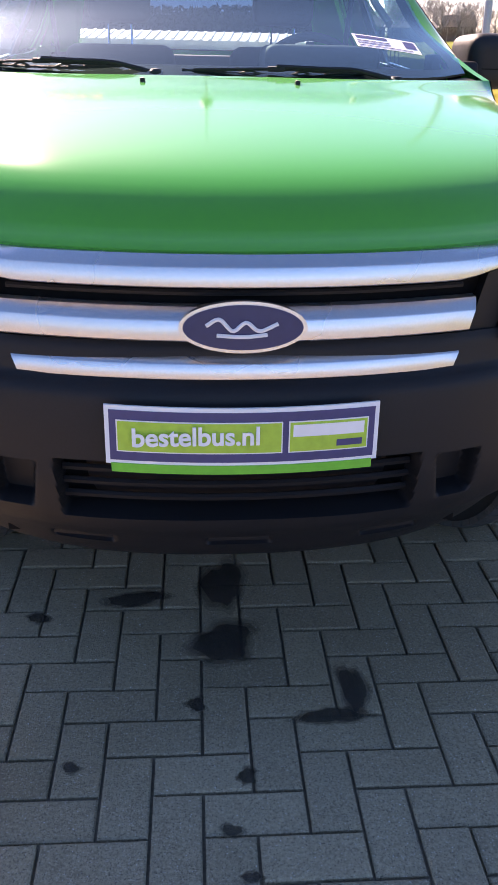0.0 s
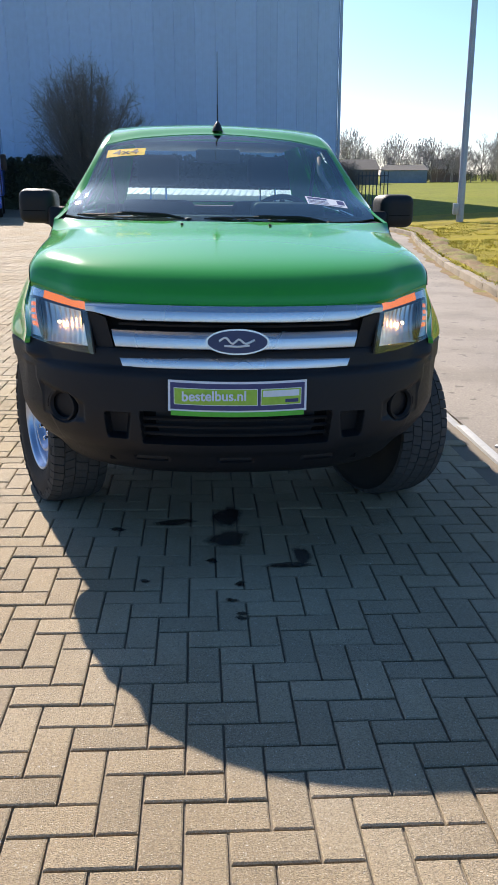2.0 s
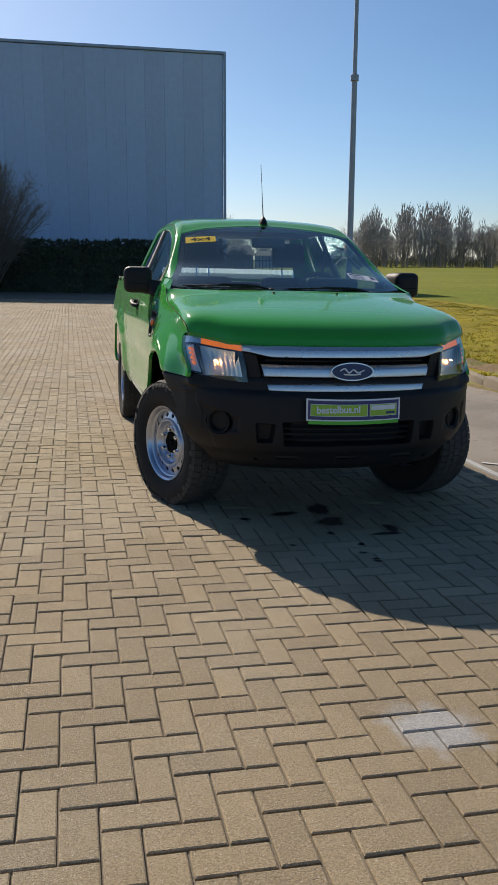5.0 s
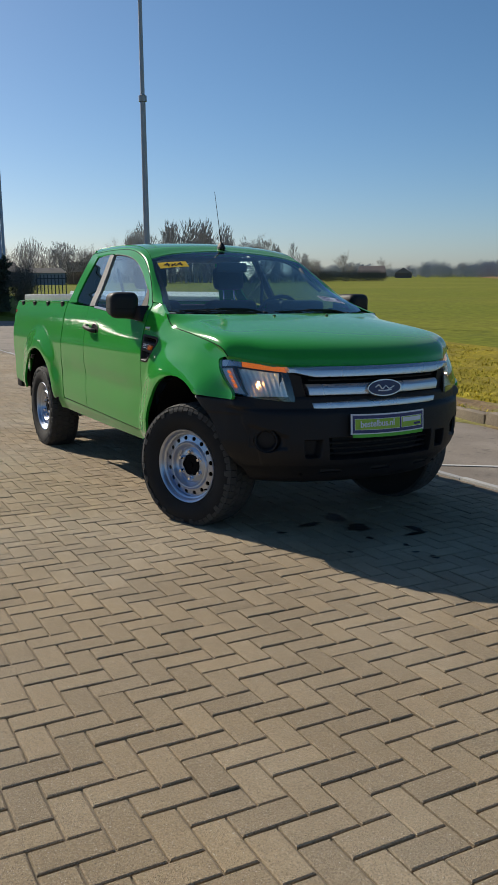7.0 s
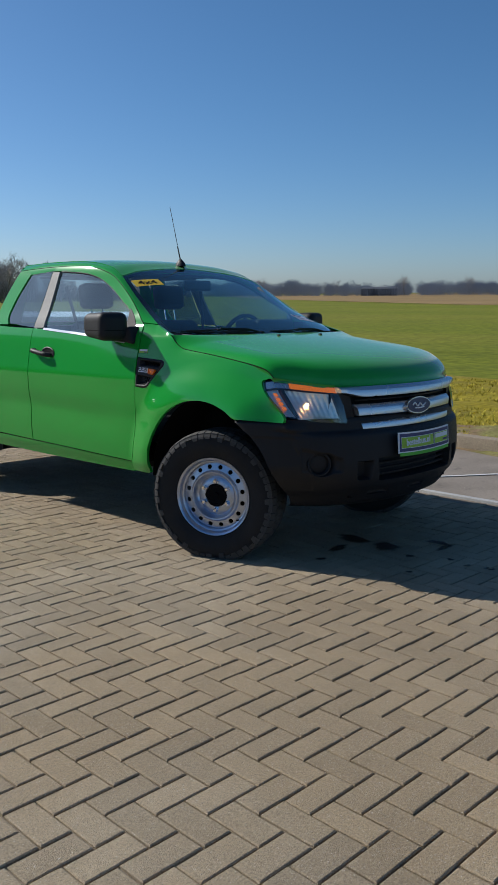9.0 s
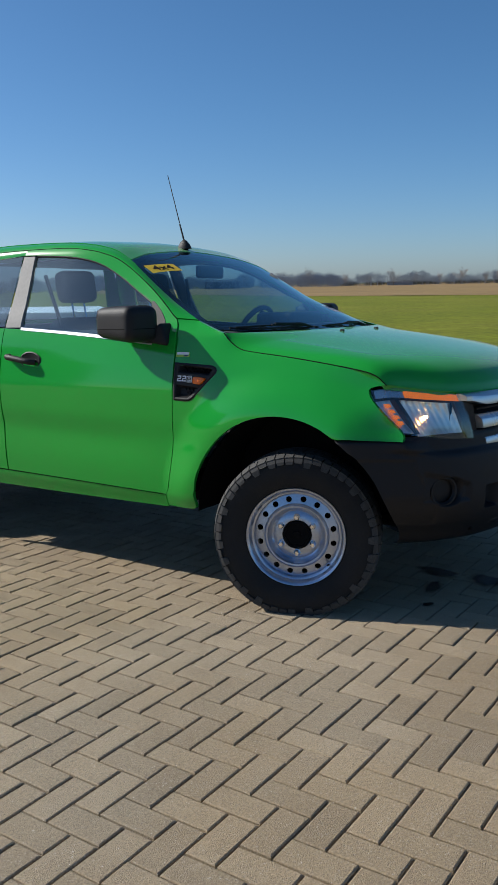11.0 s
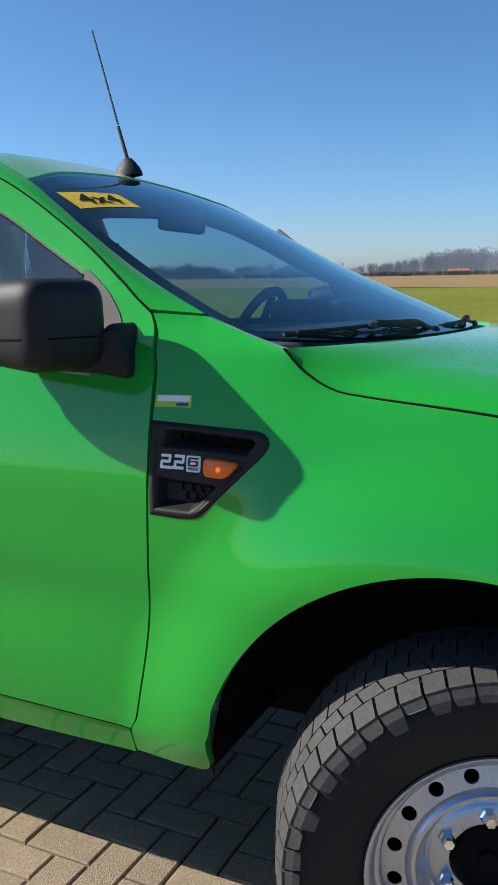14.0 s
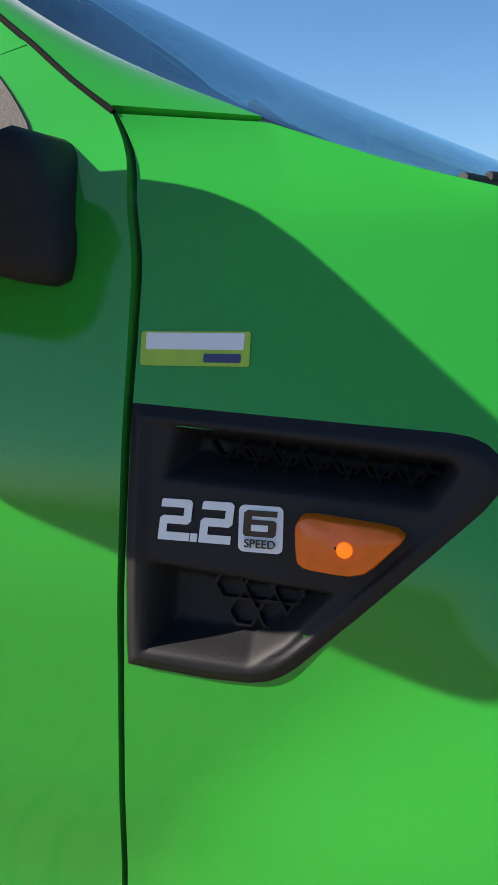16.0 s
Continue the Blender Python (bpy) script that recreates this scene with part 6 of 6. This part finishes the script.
def wheel(name, m, s, label):
    """A steel wheel with an all-terrain tyre; its outer face looks along +x."""
    w = part(name, lathe([(0.228, 0.100), (0.234, 0.108), (0.246, 0.112), (0.262, 0.120), (0.290, 0.129), (0.318, 0.131), (0.345, 0.127), (0.364, 0.118), (0.378, 0.10), (0.380, 0.0), (0.378, -0.10), (0.364, -0.117), (0.31, -0.130), (0.24, -0.11), (0.2, -0.11)], 72), RUBBER, truck, label)
    w.name = name
    rng = random.Random(9)
    N = 54
    lugs = []
    for k in range(N):
        a = 2 * math.pi * k / N
        for row, (w0, w1, ph, sk) in enumerate(((0.082, 0.124, 0.0, 0.12), (0.032, 0.078, 0.5, -0.25), (-0.028, 0.028, 0.1, 0.25), (-0.078, -0.032, 0.5, 0.25), (-0.124, -0.082, 0.0, -0.12))):
            da = math.pi / N * (0.95 if k % 2 or row % 4 else 0.88)
            c = a + ph * 2 * math.pi / N
            pts = []
            for r in (0.369, 0.388):
                for ww, e in ((w0, -1), (w1, 1)):
                    rr = r - (0.012 if abs(ww) > 0.11 else 0.0)
                    for d in (-da, da):
                        t = c + d * (1 if r < 0.38 else 0.95) + e * sk * da
                        pts.append((ww, rr * math.cos(t), rr * math.sin(t)))
            lugs.append((pts, [(0, 1, 5, 4), (1, 3, 7, 5), (3, 2, 6, 7), (2, 0, 4, 6), (4, 5, 7, 6)]))
        c = a
        da = math.pi / N * 0.88
        low = 0.332 + 0.012 * (k % 2) + 0.006 * (k % 3)
        rows = ((0.1215, 0.376), (0.1305, 0.357), (0.1335, low))
        pts = [(ww, r * math.cos(c + d * (1 - 0.25 * (i == 2))), r * math.sin(c + d * (1 - 0.25 * (i == 2)))) for i, (ww, r) in enumerate(rows) for d in (-da, da)]
        pts += [(ww - 0.012, r * math.cos(c + d), r * math.sin(c + d)) for ww, r in rows for d in (-da, da)]
        lugs.append((pts, [(0, 1, 3, 2), (2, 3, 5, 4), (0, 2, 8, 6), (2, 4, 10, 8), (1, 7, 9, 3), (3, 9, 11, 5), (4, 5, 11, 10)]))
    part("tread", join(*lugs), TREAD, w, "dusty all-terrain tread blocks", smooth=False)
    rim = part("rim", lathe([(0.205, -0.09), (0.215, 0.09), (0.226, 0.104), (0.231, 0.108), (0.229, 0.112), (0.222, 0.110), (0.215, 0.101), (0.212, 0.090), (0.208, 0.084), (0.201, 0.082), (0.197, 0.078), (0.196, 0.068), (0.194, 0.064)], 64), WHEEL_SILVER, w, "silver-painted steel rim")
    disc = rim_disc(r0=0.152, r1=0.194, w0=0.074, w1=0.064)
    weld, at = {}, []
    for p in disc[0]:
        at.append(weld.setdefault(tuple(round(c, 5) for c in p), len(weld)))
    disc = (list(weld), [tuple(at[i] for i in q) for q in disc[1]])
    part("disc", join(disc, lathe([(0.152, 0.074), (0.148, 0.082), (0.142, 0.087), (0.135, 0.086), (0.130, 0.079), (0.126, 0.066), (0.120, 0.056), (0.112, 0.051), (0.106, 0.053), (0.101, 0.057), (0.069, 0.058), (0.064, 0.052), (0.062, 0.02)], 64)), WHEEL_SILVER, w, "pressed steel disc with round holes")
    cap = lathe([(0.066, 0.050), (0.064, 0.062), (0.054, 0.065), (0.050, 0.060), (0.018, 0.058), (0.016, 0.066), (0.0, 0.067)], 60)
    cap = ([(a, b * (1 + 0.07 * math.cos(6 * math.atan2(c, b)) * (math.hypot(b, c) > 0.04)), c * (1 + 0.07 * math.cos(6 * math.atan2(c, b)) * (math.hypot(b, c) > 0.04))) for a, b, c in cap[0]], cap[1])
    part("hub", join(cap, lathe([(0.2, -0.02), (0.0, -0.021)], 32)), DARK, w, "black scalloped hub")
    for k in range(6):
        a = math.pi / 6 + k * math.pi / 3
        v, f = lathe([(0.017, 0.0), (0.0165, 0.005), (0.013, 0.008), (0.013, 0.022), (0.010, 0.026), (0.0, 0.026)], 6)
        nut = part("wheel_nut", (v, f), CHROME, w, "bright wheel nut", sharp=30)
        nut.location = (0.057, 0.085 * math.cos(a), 0.085 * math.sin(a))
    part("valve", tube([(0.066, 0.15, -0.135), (0.100, 0.145, -0.13)], 0.005, 6, False), RUBBER, w)
    w.matrix_local = m
    return w


STEER = 22.5
wheel("front_wheel", Matrix.Translation((-0.802, AXLE, HUB_Z)) @ Matrix.Rotation(radians(180 + STEER), 4, "Z"), -1, "front wheel turned to one side, with all-terrain tyre")
wheel("front_wheel", Matrix.Translation((0.772, AXLE + 0.045, HUB_Z)) @ Matrix.Rotation(radians(STEER), 4, "Z"), 1, "front wheel turned to one side, with all-terrain tyre")
wheel("rear_wheel", Matrix.Translation((-0.785, REAR, HUB_Z)) @ Matrix.Rotation(radians(180), 4, "Z"), -1, "rear wheel with all-terrain tyre")
wheel("rear_wheel", Matrix.Translation((0.785, REAR, HUB_Z)), 1, "rear wheel with all-terrain tyre")

# side vents with lamp and badge
UPPER_HOLLOW = [(1.476, 1.104), (1.468, 1.141), (1.284, 1.126), (1.277, 1.118), (1.294, 1.094), (1.383, 1.099)]
LOWER_HOLLOW = [(1.487, 0.984), (1.484, 1.046), (1.352, 1.036), (1.387, 0.998), (1.410, 0.982)]


def depth_in(Y, Z, poly):
    """How far a place lies inside an outline (negative outside)."""
    best = np.full(np.shape(Y), 9.0)
    odd = np.zeros(np.shape(Y), bool)
    for k in range(len(poly)):
        (ay, az), (by, bz) = poly[k - 1], poly[k]
        t = np.clip(((Y - ay) * (by - ay) + (Z - az) * (bz - az)) / ((by - ay) ** 2 + (bz - az) ** 2), 0, 1)
        best = np.minimum(best, np.hypot(Y - ay - t * (by - ay), Z - az - t * (bz - az)))
        if az != bz:
            odd ^= ((az > Z) != (bz > Z)) & (Y < (by - ay) * (Z - az) / (bz - az) + ay)
    return np.where(odd, best, -best)


for s in (-1, 1):
    def vent_xyz(y, z, off):
        return (s * (wing_x(y, z) + off), y, z)

    fit = np.array([(1, y - 1.41, z - 1.075) for y, z in VENT])
    flat = np.linalg.lstsq(fit, np.array([wing_x(y, z) for y, z in VENT]), rcond=None)[0]

    def vent_flat(y, z, off):
        return (s * (float(flat @ np.array([1, y - 1.41, z - 1.075])) + off), y, z)

    out = line(VENT + VENT[:1], 220, False)[:-1]
    cy, cz = 1.40, 1.068
    n, rings = len(out), 56
    ring = np.concatenate([np.linspace(1.0, 0.90, 14)[:-1], np.linspace(0.90, 0.02, rings - 13)])
    Y = cy + (out[None, :, 0] - cy) * ring[:, None]
    Z = cz + (out[None, :, 1] - cz) * ring[:, None]
    edge = depth_in(Y, Z, VENT)
    lift = 0.005 * step(edge, 0.0, 0.010) - 0.004 * (edge <= 1e-6)
    for hollow in (UPPER_HOLLOW, LOWER_HOLLOW):
        lift = lift - 0.030 * step(depth_in(Y, Z, hollow), -0.002, 0.015)
    w = step(edge, 0.0, 0.022)
    base = flat[0] + flat[1] * (Y - 1.41) + flat[2] * (Z - 1.075)
    skinned = np.array([[wing_x(p, q) for p, q in zip(ry, rz)] if k < 16 else [0.0] * n for k, (ry, rz) in enumerate(zip(Y, Z))])
    X = np.where(w < 1, skinned * (1 - w) + base * w, base)
    X[16:] = base[16:]
    X = X + lift
    v = [(s * x, y, z) for x, y, z in zip(X.ravel(), Y.ravel(), Z.ravel())]
    f = []
    for j in range(rings - 1 + 0):
        for i in range(n):
            q = (j * n + i, j * n + (i + 1) % n, (j + 1) * n + (i + 1) % n, (j + 1) * n + i)
            f.append(q if s < 0 else q[::-1])
    vent = part("side_vent", (v, f), BLACK_PLASTIC, truck, "black triangular side vent with white badge and orange lamp", sharp=60)

    def eased(pts, times=2):
        """The outline with its corners cut round."""
        for _ in range(times):
            pts = [p for i in range(len(pts)) for p in ((pts[i - 1][0] * 0.15 + pts[i][0] * 0.85, pts[i - 1][1] * 0.15 + pts[i][1] * 0.85), (pts[i][0] * 0.85 + pts[(i + 1) % len(pts)][0] * 0.15, pts[i][1] * 0.85 + pts[(i + 1) % len(pts)][1] * 0.15))]
        return pts

    outline = eased([(1.375, 1.0885), (1.304, 1.0815), (1.331, 1.0535), (1.344, 1.0505), (1.378, 1.0535), (1.3805, 1.080)])
    m = len(outline)
    ay, az = 1.351, 1.070
    rows = [(1.0, 0.003), (1.0, 0.010), (0.975, 0.0145), (0.92, 0.0165), (0.5, 0.0175), (0.05, 0.018)]
    vv = [vent_flat(ay + (y - ay) * k, az + (z - az) * k, o) for k, o in rows for y, z in outline]
    ff = [(j * m + i, j * m + (i + 1) % m, (j + 1) * m + (i + 1) % m, (j + 1) * m + i) for j in range(len(rows) - 1) for i in range(m)]
    lens = part("side_lamp", (vv, ff if s < 0 else [k[::-1] for k in ff]), ORANGE, vent, "orange side indicator", sharp=50)
    # small glowing dot stands in for the bright reflection in the orange lens
    part("lamp_bulb", lathe([(0.0055, 0.0), (0.0050, 0.0022), (0.003, 0.0032), (0.0, 0.0034)], 14), ORANGE_PALE, lens).matrix_local = Matrix.Translation(vent_flat(1.346, 1.069, 0.0172)) @ Matrix.Scale(s, 4, (1, 0, 0))
    cell = lathe([(0.0125, 0.006), (0.0100, 0.006), (0.0100, -0.002)], 6)
    for r in range(2):
        for k in range(7):
            part("mesh_cell", cell, DARK, vent).matrix_local = Matrix.Translation(vent_flat(1.435 - 0.021 * k - 0.0105 * r, 1.127 - 0.0017 * k - 0.0125 * r, -0.017)) @ Matrix.Scale(s, 4, (1, 0, 0))
    for r in range(2):
        for k in range(4 - r):
            part("mesh_cell", cell, BLACK_PLASTIC, vent).matrix_local = Matrix.Translation(vent_flat(1.432 - 0.021 * k - 0.0105 * r, 1.026 - 0.0178 * r, -0.024)) @ Matrix.Scale(s, 4, (1, 0, 0))

    def side_frame(y, z, off, at=vent_flat):
        p = Vector(at(y, z, off))
        upv = Vector(at(y, z + 0.02, off)) - Vector(at(y, z - 0.02, off))
        along = Vector(at(y + 0.03, z, off)) - Vector(at(y - 0.03, z, off))
        return frame_of(p, along * s, upv)

    def figure(pts, w, h, x0, y0, pose_m, material, lean=0.10, label=""):
        """A flat squared figure drawn in a box of w by h."""
        return part("badge_figure", slab([(x0 + x * w + lean * y * h, y0 + y * h) for x, y in pts], 0.0006, pose_m), material, vent, label, smooth=False)

    def two(x, y, w, h, m):
        k, e = 0.25, 0.20
        figure([(0.0, 1 - e), (0, 0.96), (0.04, 1), (0.9, 1), (1, 0.93), (1, 0.48), (0.9, 0.40), (k, 0.40), (k, e), (1, e), (1, 0), (0, 0), (0, 0.53), (0.1, 0.60), (1 - k, 0.60), (1 - k, 1 - e)], w, h, x, y, m, WHITE_PRINT, label="white badge figure")

    q = side_frame(1.450, 1.0775, 0.0065)
    two(-0.0275, -0.0150, 0.0225, 0.0285, q)
    two(0.0020, -0.0150, 0.0225, 0.0285, q)
    figure([(0, 0), (1, 0), (1, 1), (0, 1)], 0.0050, 0.0058, -0.0042, -0.0150, q, WHITE_PRINT)
    q = side_frame(1.4045, 1.0745, 0.0062)
    part("badge_plate", slab(rounded(0.0305, 0.0315, 0.004), 0.001, q), WHITE_PRINT, vent, "white badge square", smooth=False)
    q2 = q @ Matrix.Translation((0, 0, 0.0012))
    figure([(0.08, 0), (0.92, 0), (1, 0.1), (1, 0.56), (0.92, 0.64), (0.24, 0.64), (0.24, 0.78), (1, 0.78), (1, 1), (0.1, 1), (0, 0.9), (0, 0.1)], 0.0225, 0.0175, -0.0120, -0.0050, q2, BROWN_PRINT, 0.05, "dark badge figure")
    figure([(0, 0), (1, 0), (1, 1), (0, 1)], 0.0115, 0.0042, -0.0062, -0.0012, q2 @ Matrix.Translation((0, 0, 0.0007)), WHITE_PRINT, 0.05)
    letters("badge_writing", "SPEED", 0.0080, q @ Matrix.Translation((0, -0.0100, 0.0016)), BROWN_PRINT, vent, label="dark badge writing")
    st = side_frame(1.458, 1.191, 0.0015, vent_xyz)
    sticker = part("dealer_sticker", slab(rounded(0.078, 0.024, 0.002), 0.001, st), LIME_PRINT, truck, "lime and white dealer sticker with plain bars", smooth=False)
    part("logo_bar", slab(rounded(0.070, 0.0115, 0.001), 0.0006, st @ Matrix.Translation((0, 0.005, 0.0008))), WHITE_PRINT, sticker, "plain white bar", smooth=False)
    part("logo_bar", slab(rounded(0.026, 0.006, 0.001), 0.0006, st @ Matrix.Translation((0.02, -0.0065, 0.0008))), BLUE_PRINT, sticker, "plain blue bar", smooth=False)

# stickers on the windscreen
SCREEN_TREE = BVHTree.FromPolygons([p.co for p in screen.data.vertices], [tuple(p.vertices) for p in screen.data.polygons])


def drape(ob, m, lift):
    """Bends a flat thing onto the windscreen."""
    n = m.to_3x3() @ Vector((0, 0, 1))
    for p in ob.data.vertices:
        hit = SCREEN_TREE.ray_cast(p.co + n * 0.08, -n)[0]
        if hit:
            p.co = hit + n * lift
    return ob


def sheet(w, h, m, cx=0.0, cy=0.0, nx=13, ny=7):
    return [tuple(m @ Vector((cx + w * (i / (nx - 1) - 0.5), cy + h * (j / (ny - 1) - 0.5), 0))) for j in range(ny) for i in range(nx)], grid_faces(ny, nx)


q = screen_at(-0.76, 0.82, 0.002) @ Matrix.Rotation(radians(-5), 4, "Z")
st = drape(part("windscreen_sticker", sheet(0.215, 0.085, q), YELLOW, screen, "yellow sticker with dark figures"), q, 0.001)
drape(letters("sticker_writing", "4x4", 0.075, q, BROWN_PRINT, st, bold=0.0015, squeeze=1.3, label="dark figures"), q, 0.002)
q = screen_at(0.67, 0.235, 0.002) @ Matrix.Rotation(radians(5), 4, "Z")
card = drape(part("windscreen_card", sheet(0.215, 0.092, q), WHITE_PRINT, screen, "white information card with blue bars"), q, 0.001)
for w, h, cx, cy in ((0.105, 0.018, -0.045, 0.028), (0.04, 0.05, 0.08, 0.010), (0.11, 0.006, -0.045, 0.000), (0.11, 0.006, -0.045, -0.016), (0.18, 0.005, -0.01, -0.034)):
    drape(part("card_bar", sheet(w, h, q, cx, cy), BLUE_PRINT, card, "plain blue bar"), q, 0.002)

# cabin
part("dashboard", box((0, 1.52, 1.19), (1.28, 0.50, 0.24), 0.07, None, 4), INTERIOR, truck, "dark grey dashboard")
part("instrument_hood", box((0.36, 1.60, 1.33), (0.38, 0.26, 0.10), 0.04, None, 4), INTERIOR, truck)
part("cabin_floor", box((0, 2.4, 0.62), (1.5, 1.8, 0.05)), INTERIOR, truck, smooth=False)
part("cabin_wall", box((0, 3.27, 0.98), (1.5, 0.06, 0.72), 0.02), INTERIOR, truck)
part("headliner", box((0, 2.72, 1.712), (1.02, 1.0, 0.012), 0.004), INTERIOR, truck)
for s in (-1, 1):
    part("door_lining", box((s * 0.775, 2.4, 0.95), (0.05, 1.5, 0.72), 0.02), INTERIOR, truck)
    seat = part("seat", box((s * 0.36, 2.30, 0.86), (0.50, 0.52, 0.16), 0.06, None, 4), SEAT, truck, "dark grey fabric seat")
    part("backrest", box((s * 0.36, 2.58, 1.10), (0.48, 0.15, 0.56), 0.07, Matrix.Rotation(radians(-14), 4, "X"), 4), SEAT, seat)
    part("headrest", box((s * 0.36, 2.68, 1.56), (0.27, 0.11, 0.19), 0.05, Matrix.Rotation(radians(-8), 4, "X"), 4), SEAT, seat)
    for e in (-0.05, 0.05):
        part("headrest_post", tube([(s * 0.36 + e, 2.65, 1.34), (s * 0.36 + e, 2.68, 1.50)], 0.006, 6, False), CHROME, seat)
    part("seat_belt", tube([(s * 0.66, 2.62, 1.62), (s * 0.62, 2.55, 1.3), (s * 0.6, 2.5, 0.9)], 0.012, 6), INTERIOR, truck)
wheel_s = part("steering_wheel", (lambda R, r, a, b: ([((R + r * math.cos(2 * math.pi * j / b)) * math.cos(2 * math.pi * i / a), (R + r * math.cos(2 * math.pi * j / b)) * math.sin(2 * math.pi * i / a), r * math.sin(2 * math.pi * j / b)) for i in range(a) for j in range(b)], [(i * b + j, ((i + 1) % a) * b + j, ((i + 1) % a) * b + (j + 1) % b, i * b + (j + 1) % b) for i in range(a) for j in range(b)]))(0.185, 0.016, 40, 8), INTERIOR, truck, "dark steering wheel")
wheel_s.matrix_local = Matrix.Translation((0.36, 1.86, 1.24)) @ pose(0, 0, 0, -66, 0, 0)
part("spokes", join(box((0, 0, 0), (0.34, 0.03, 0.02), 0.005), box((0, -0.08, 0), (0.03, 0.17, 0.02), 0.005), box((0, 0, 0.01), (0.14, 0.10, 0.04), 0.02)), INTERIOR, wheel_s)
part("rear_view_mirror", box((0.0, 1.93, 1.625), (0.25, 0.035, 0.075), 0.018, None, 3), INTERIOR, truck, "dark rear-view mirror")
part("grab_handle", tube([(0.60, 1.62, 1.45), (0.56, 1.75, 1.54), (0.57, 1.86, 1.62)], 0.013, 8), PILLAR_GREY, truck)

# ---------------------------------------------------------------- paving blocks, last of all
field = part("paver_field", far_mesh(), PAVER_JOINED, paving, smooth=False)
field["kind"] = "stuff"
block_mesh = {k: mesh_of("paver", *block_shape(2 * UNIT if k == 0 else UNIT, UNIT if k == 0 else 2 * UNIT), PAVER, smooth=False) for k in (0, 1)}
pale_mesh = {k: mesh_of("pale_paver", *block_shape(2 * UNIT if k == 0 else UNIT, UNIT if k == 0 else 2 * UNIT), PALE_PAVER, smooth=False) for k in (0, 1)}
rng = random.Random(11)
for i, j, k in near_blocks:
    mx, my = paved(i + (1 if k == 0 else 0.5), j + (0.5 if k == 0 else 1))
    pale = math.hypot(mx + 0.41, my + 1.975) < 0.32
    ob = new("paver", pale_mesh[k] if pale else block_mesh[k])
    x, y = paved(i, j)
    ob.matrix_world = Matrix.Translation(lie(x, y, rng.gauss(0, 0.0008))) @ YARD @ Matrix.Rotation(TURN, 4, "Z") @ pose(0, 0, 0, rng.gauss(0, 0.3), rng.gauss(0, 0.3), 0)
    ob.parent = paving
    if pale:
        ob["label"] = "block under a pale cement smear"

# ---------------------------------------------------------------- oil stains under the truck's front
def stain(x, y, w, h, seed):
    rng = random.Random(seed)
    n = 22
    ph = [rng.uniform(0, 6.28) for _ in range(3)]
    o = []
    for i in range(n):
        a = 2 * math.pi * i / n
        r = 1 + 0.18 * math.sin(2 * a + ph[0]) + 0.12 * math.sin(3 * a + ph[1]) + 0.08 * math.sin(7 * a + ph[2])
        o.append((w * 0.4 * r * math.cos(a), h * 0.4 * r * math.sin(a)))
    ob = part("oil_stain", slab(o, 0.0004), OIL, None, smooth=False)
    ob.matrix_world = Matrix.Translation(lie(x, y, 0.0032)) @ YARD
    for k, g in enumerate((1.2, 1.4)):
        part("stain_edge", slab([(a * g + 0.004 * math.sin(9 * b * g / h + ph[0]), b * g + 0.004 * math.cos(8 * a / w + ph[1])) for a, b in o], 0.0003, Matrix.Translation((0, 0, -0.0006 * (k + 1)))), OIL_EDGE, ob, smooth=False)
    return tagged(ob, "dark oil stain soaked into the paving", "stain", "oil stains before the truck", "structure")


for k, (x, y, w, h) in enumerate(((-0.02, 0.225, 0.19, 0.15), (-0.01, 0.48, 0.12, 0.26), (-0.25, 0.42, 0.18, 0.07), (0.21, -0.045, 0.15, 0.06), (0.275, 0.04, 0.06, 0.20), (-0.094, 0.008, 0.05, 0.045), (0.005, -0.205, 0.045, 0.04), (-0.033, -0.335, 0.04, 0.035), (-0.003, -0.438, 0.035, 0.03), (-0.006, -0.471, 0.04, 0.03), (-0.357, -0.162, 0.04, 0.03), (-0.496, 0.35, 0.06, 0.05))):
    stain(x, y, w, h, k)
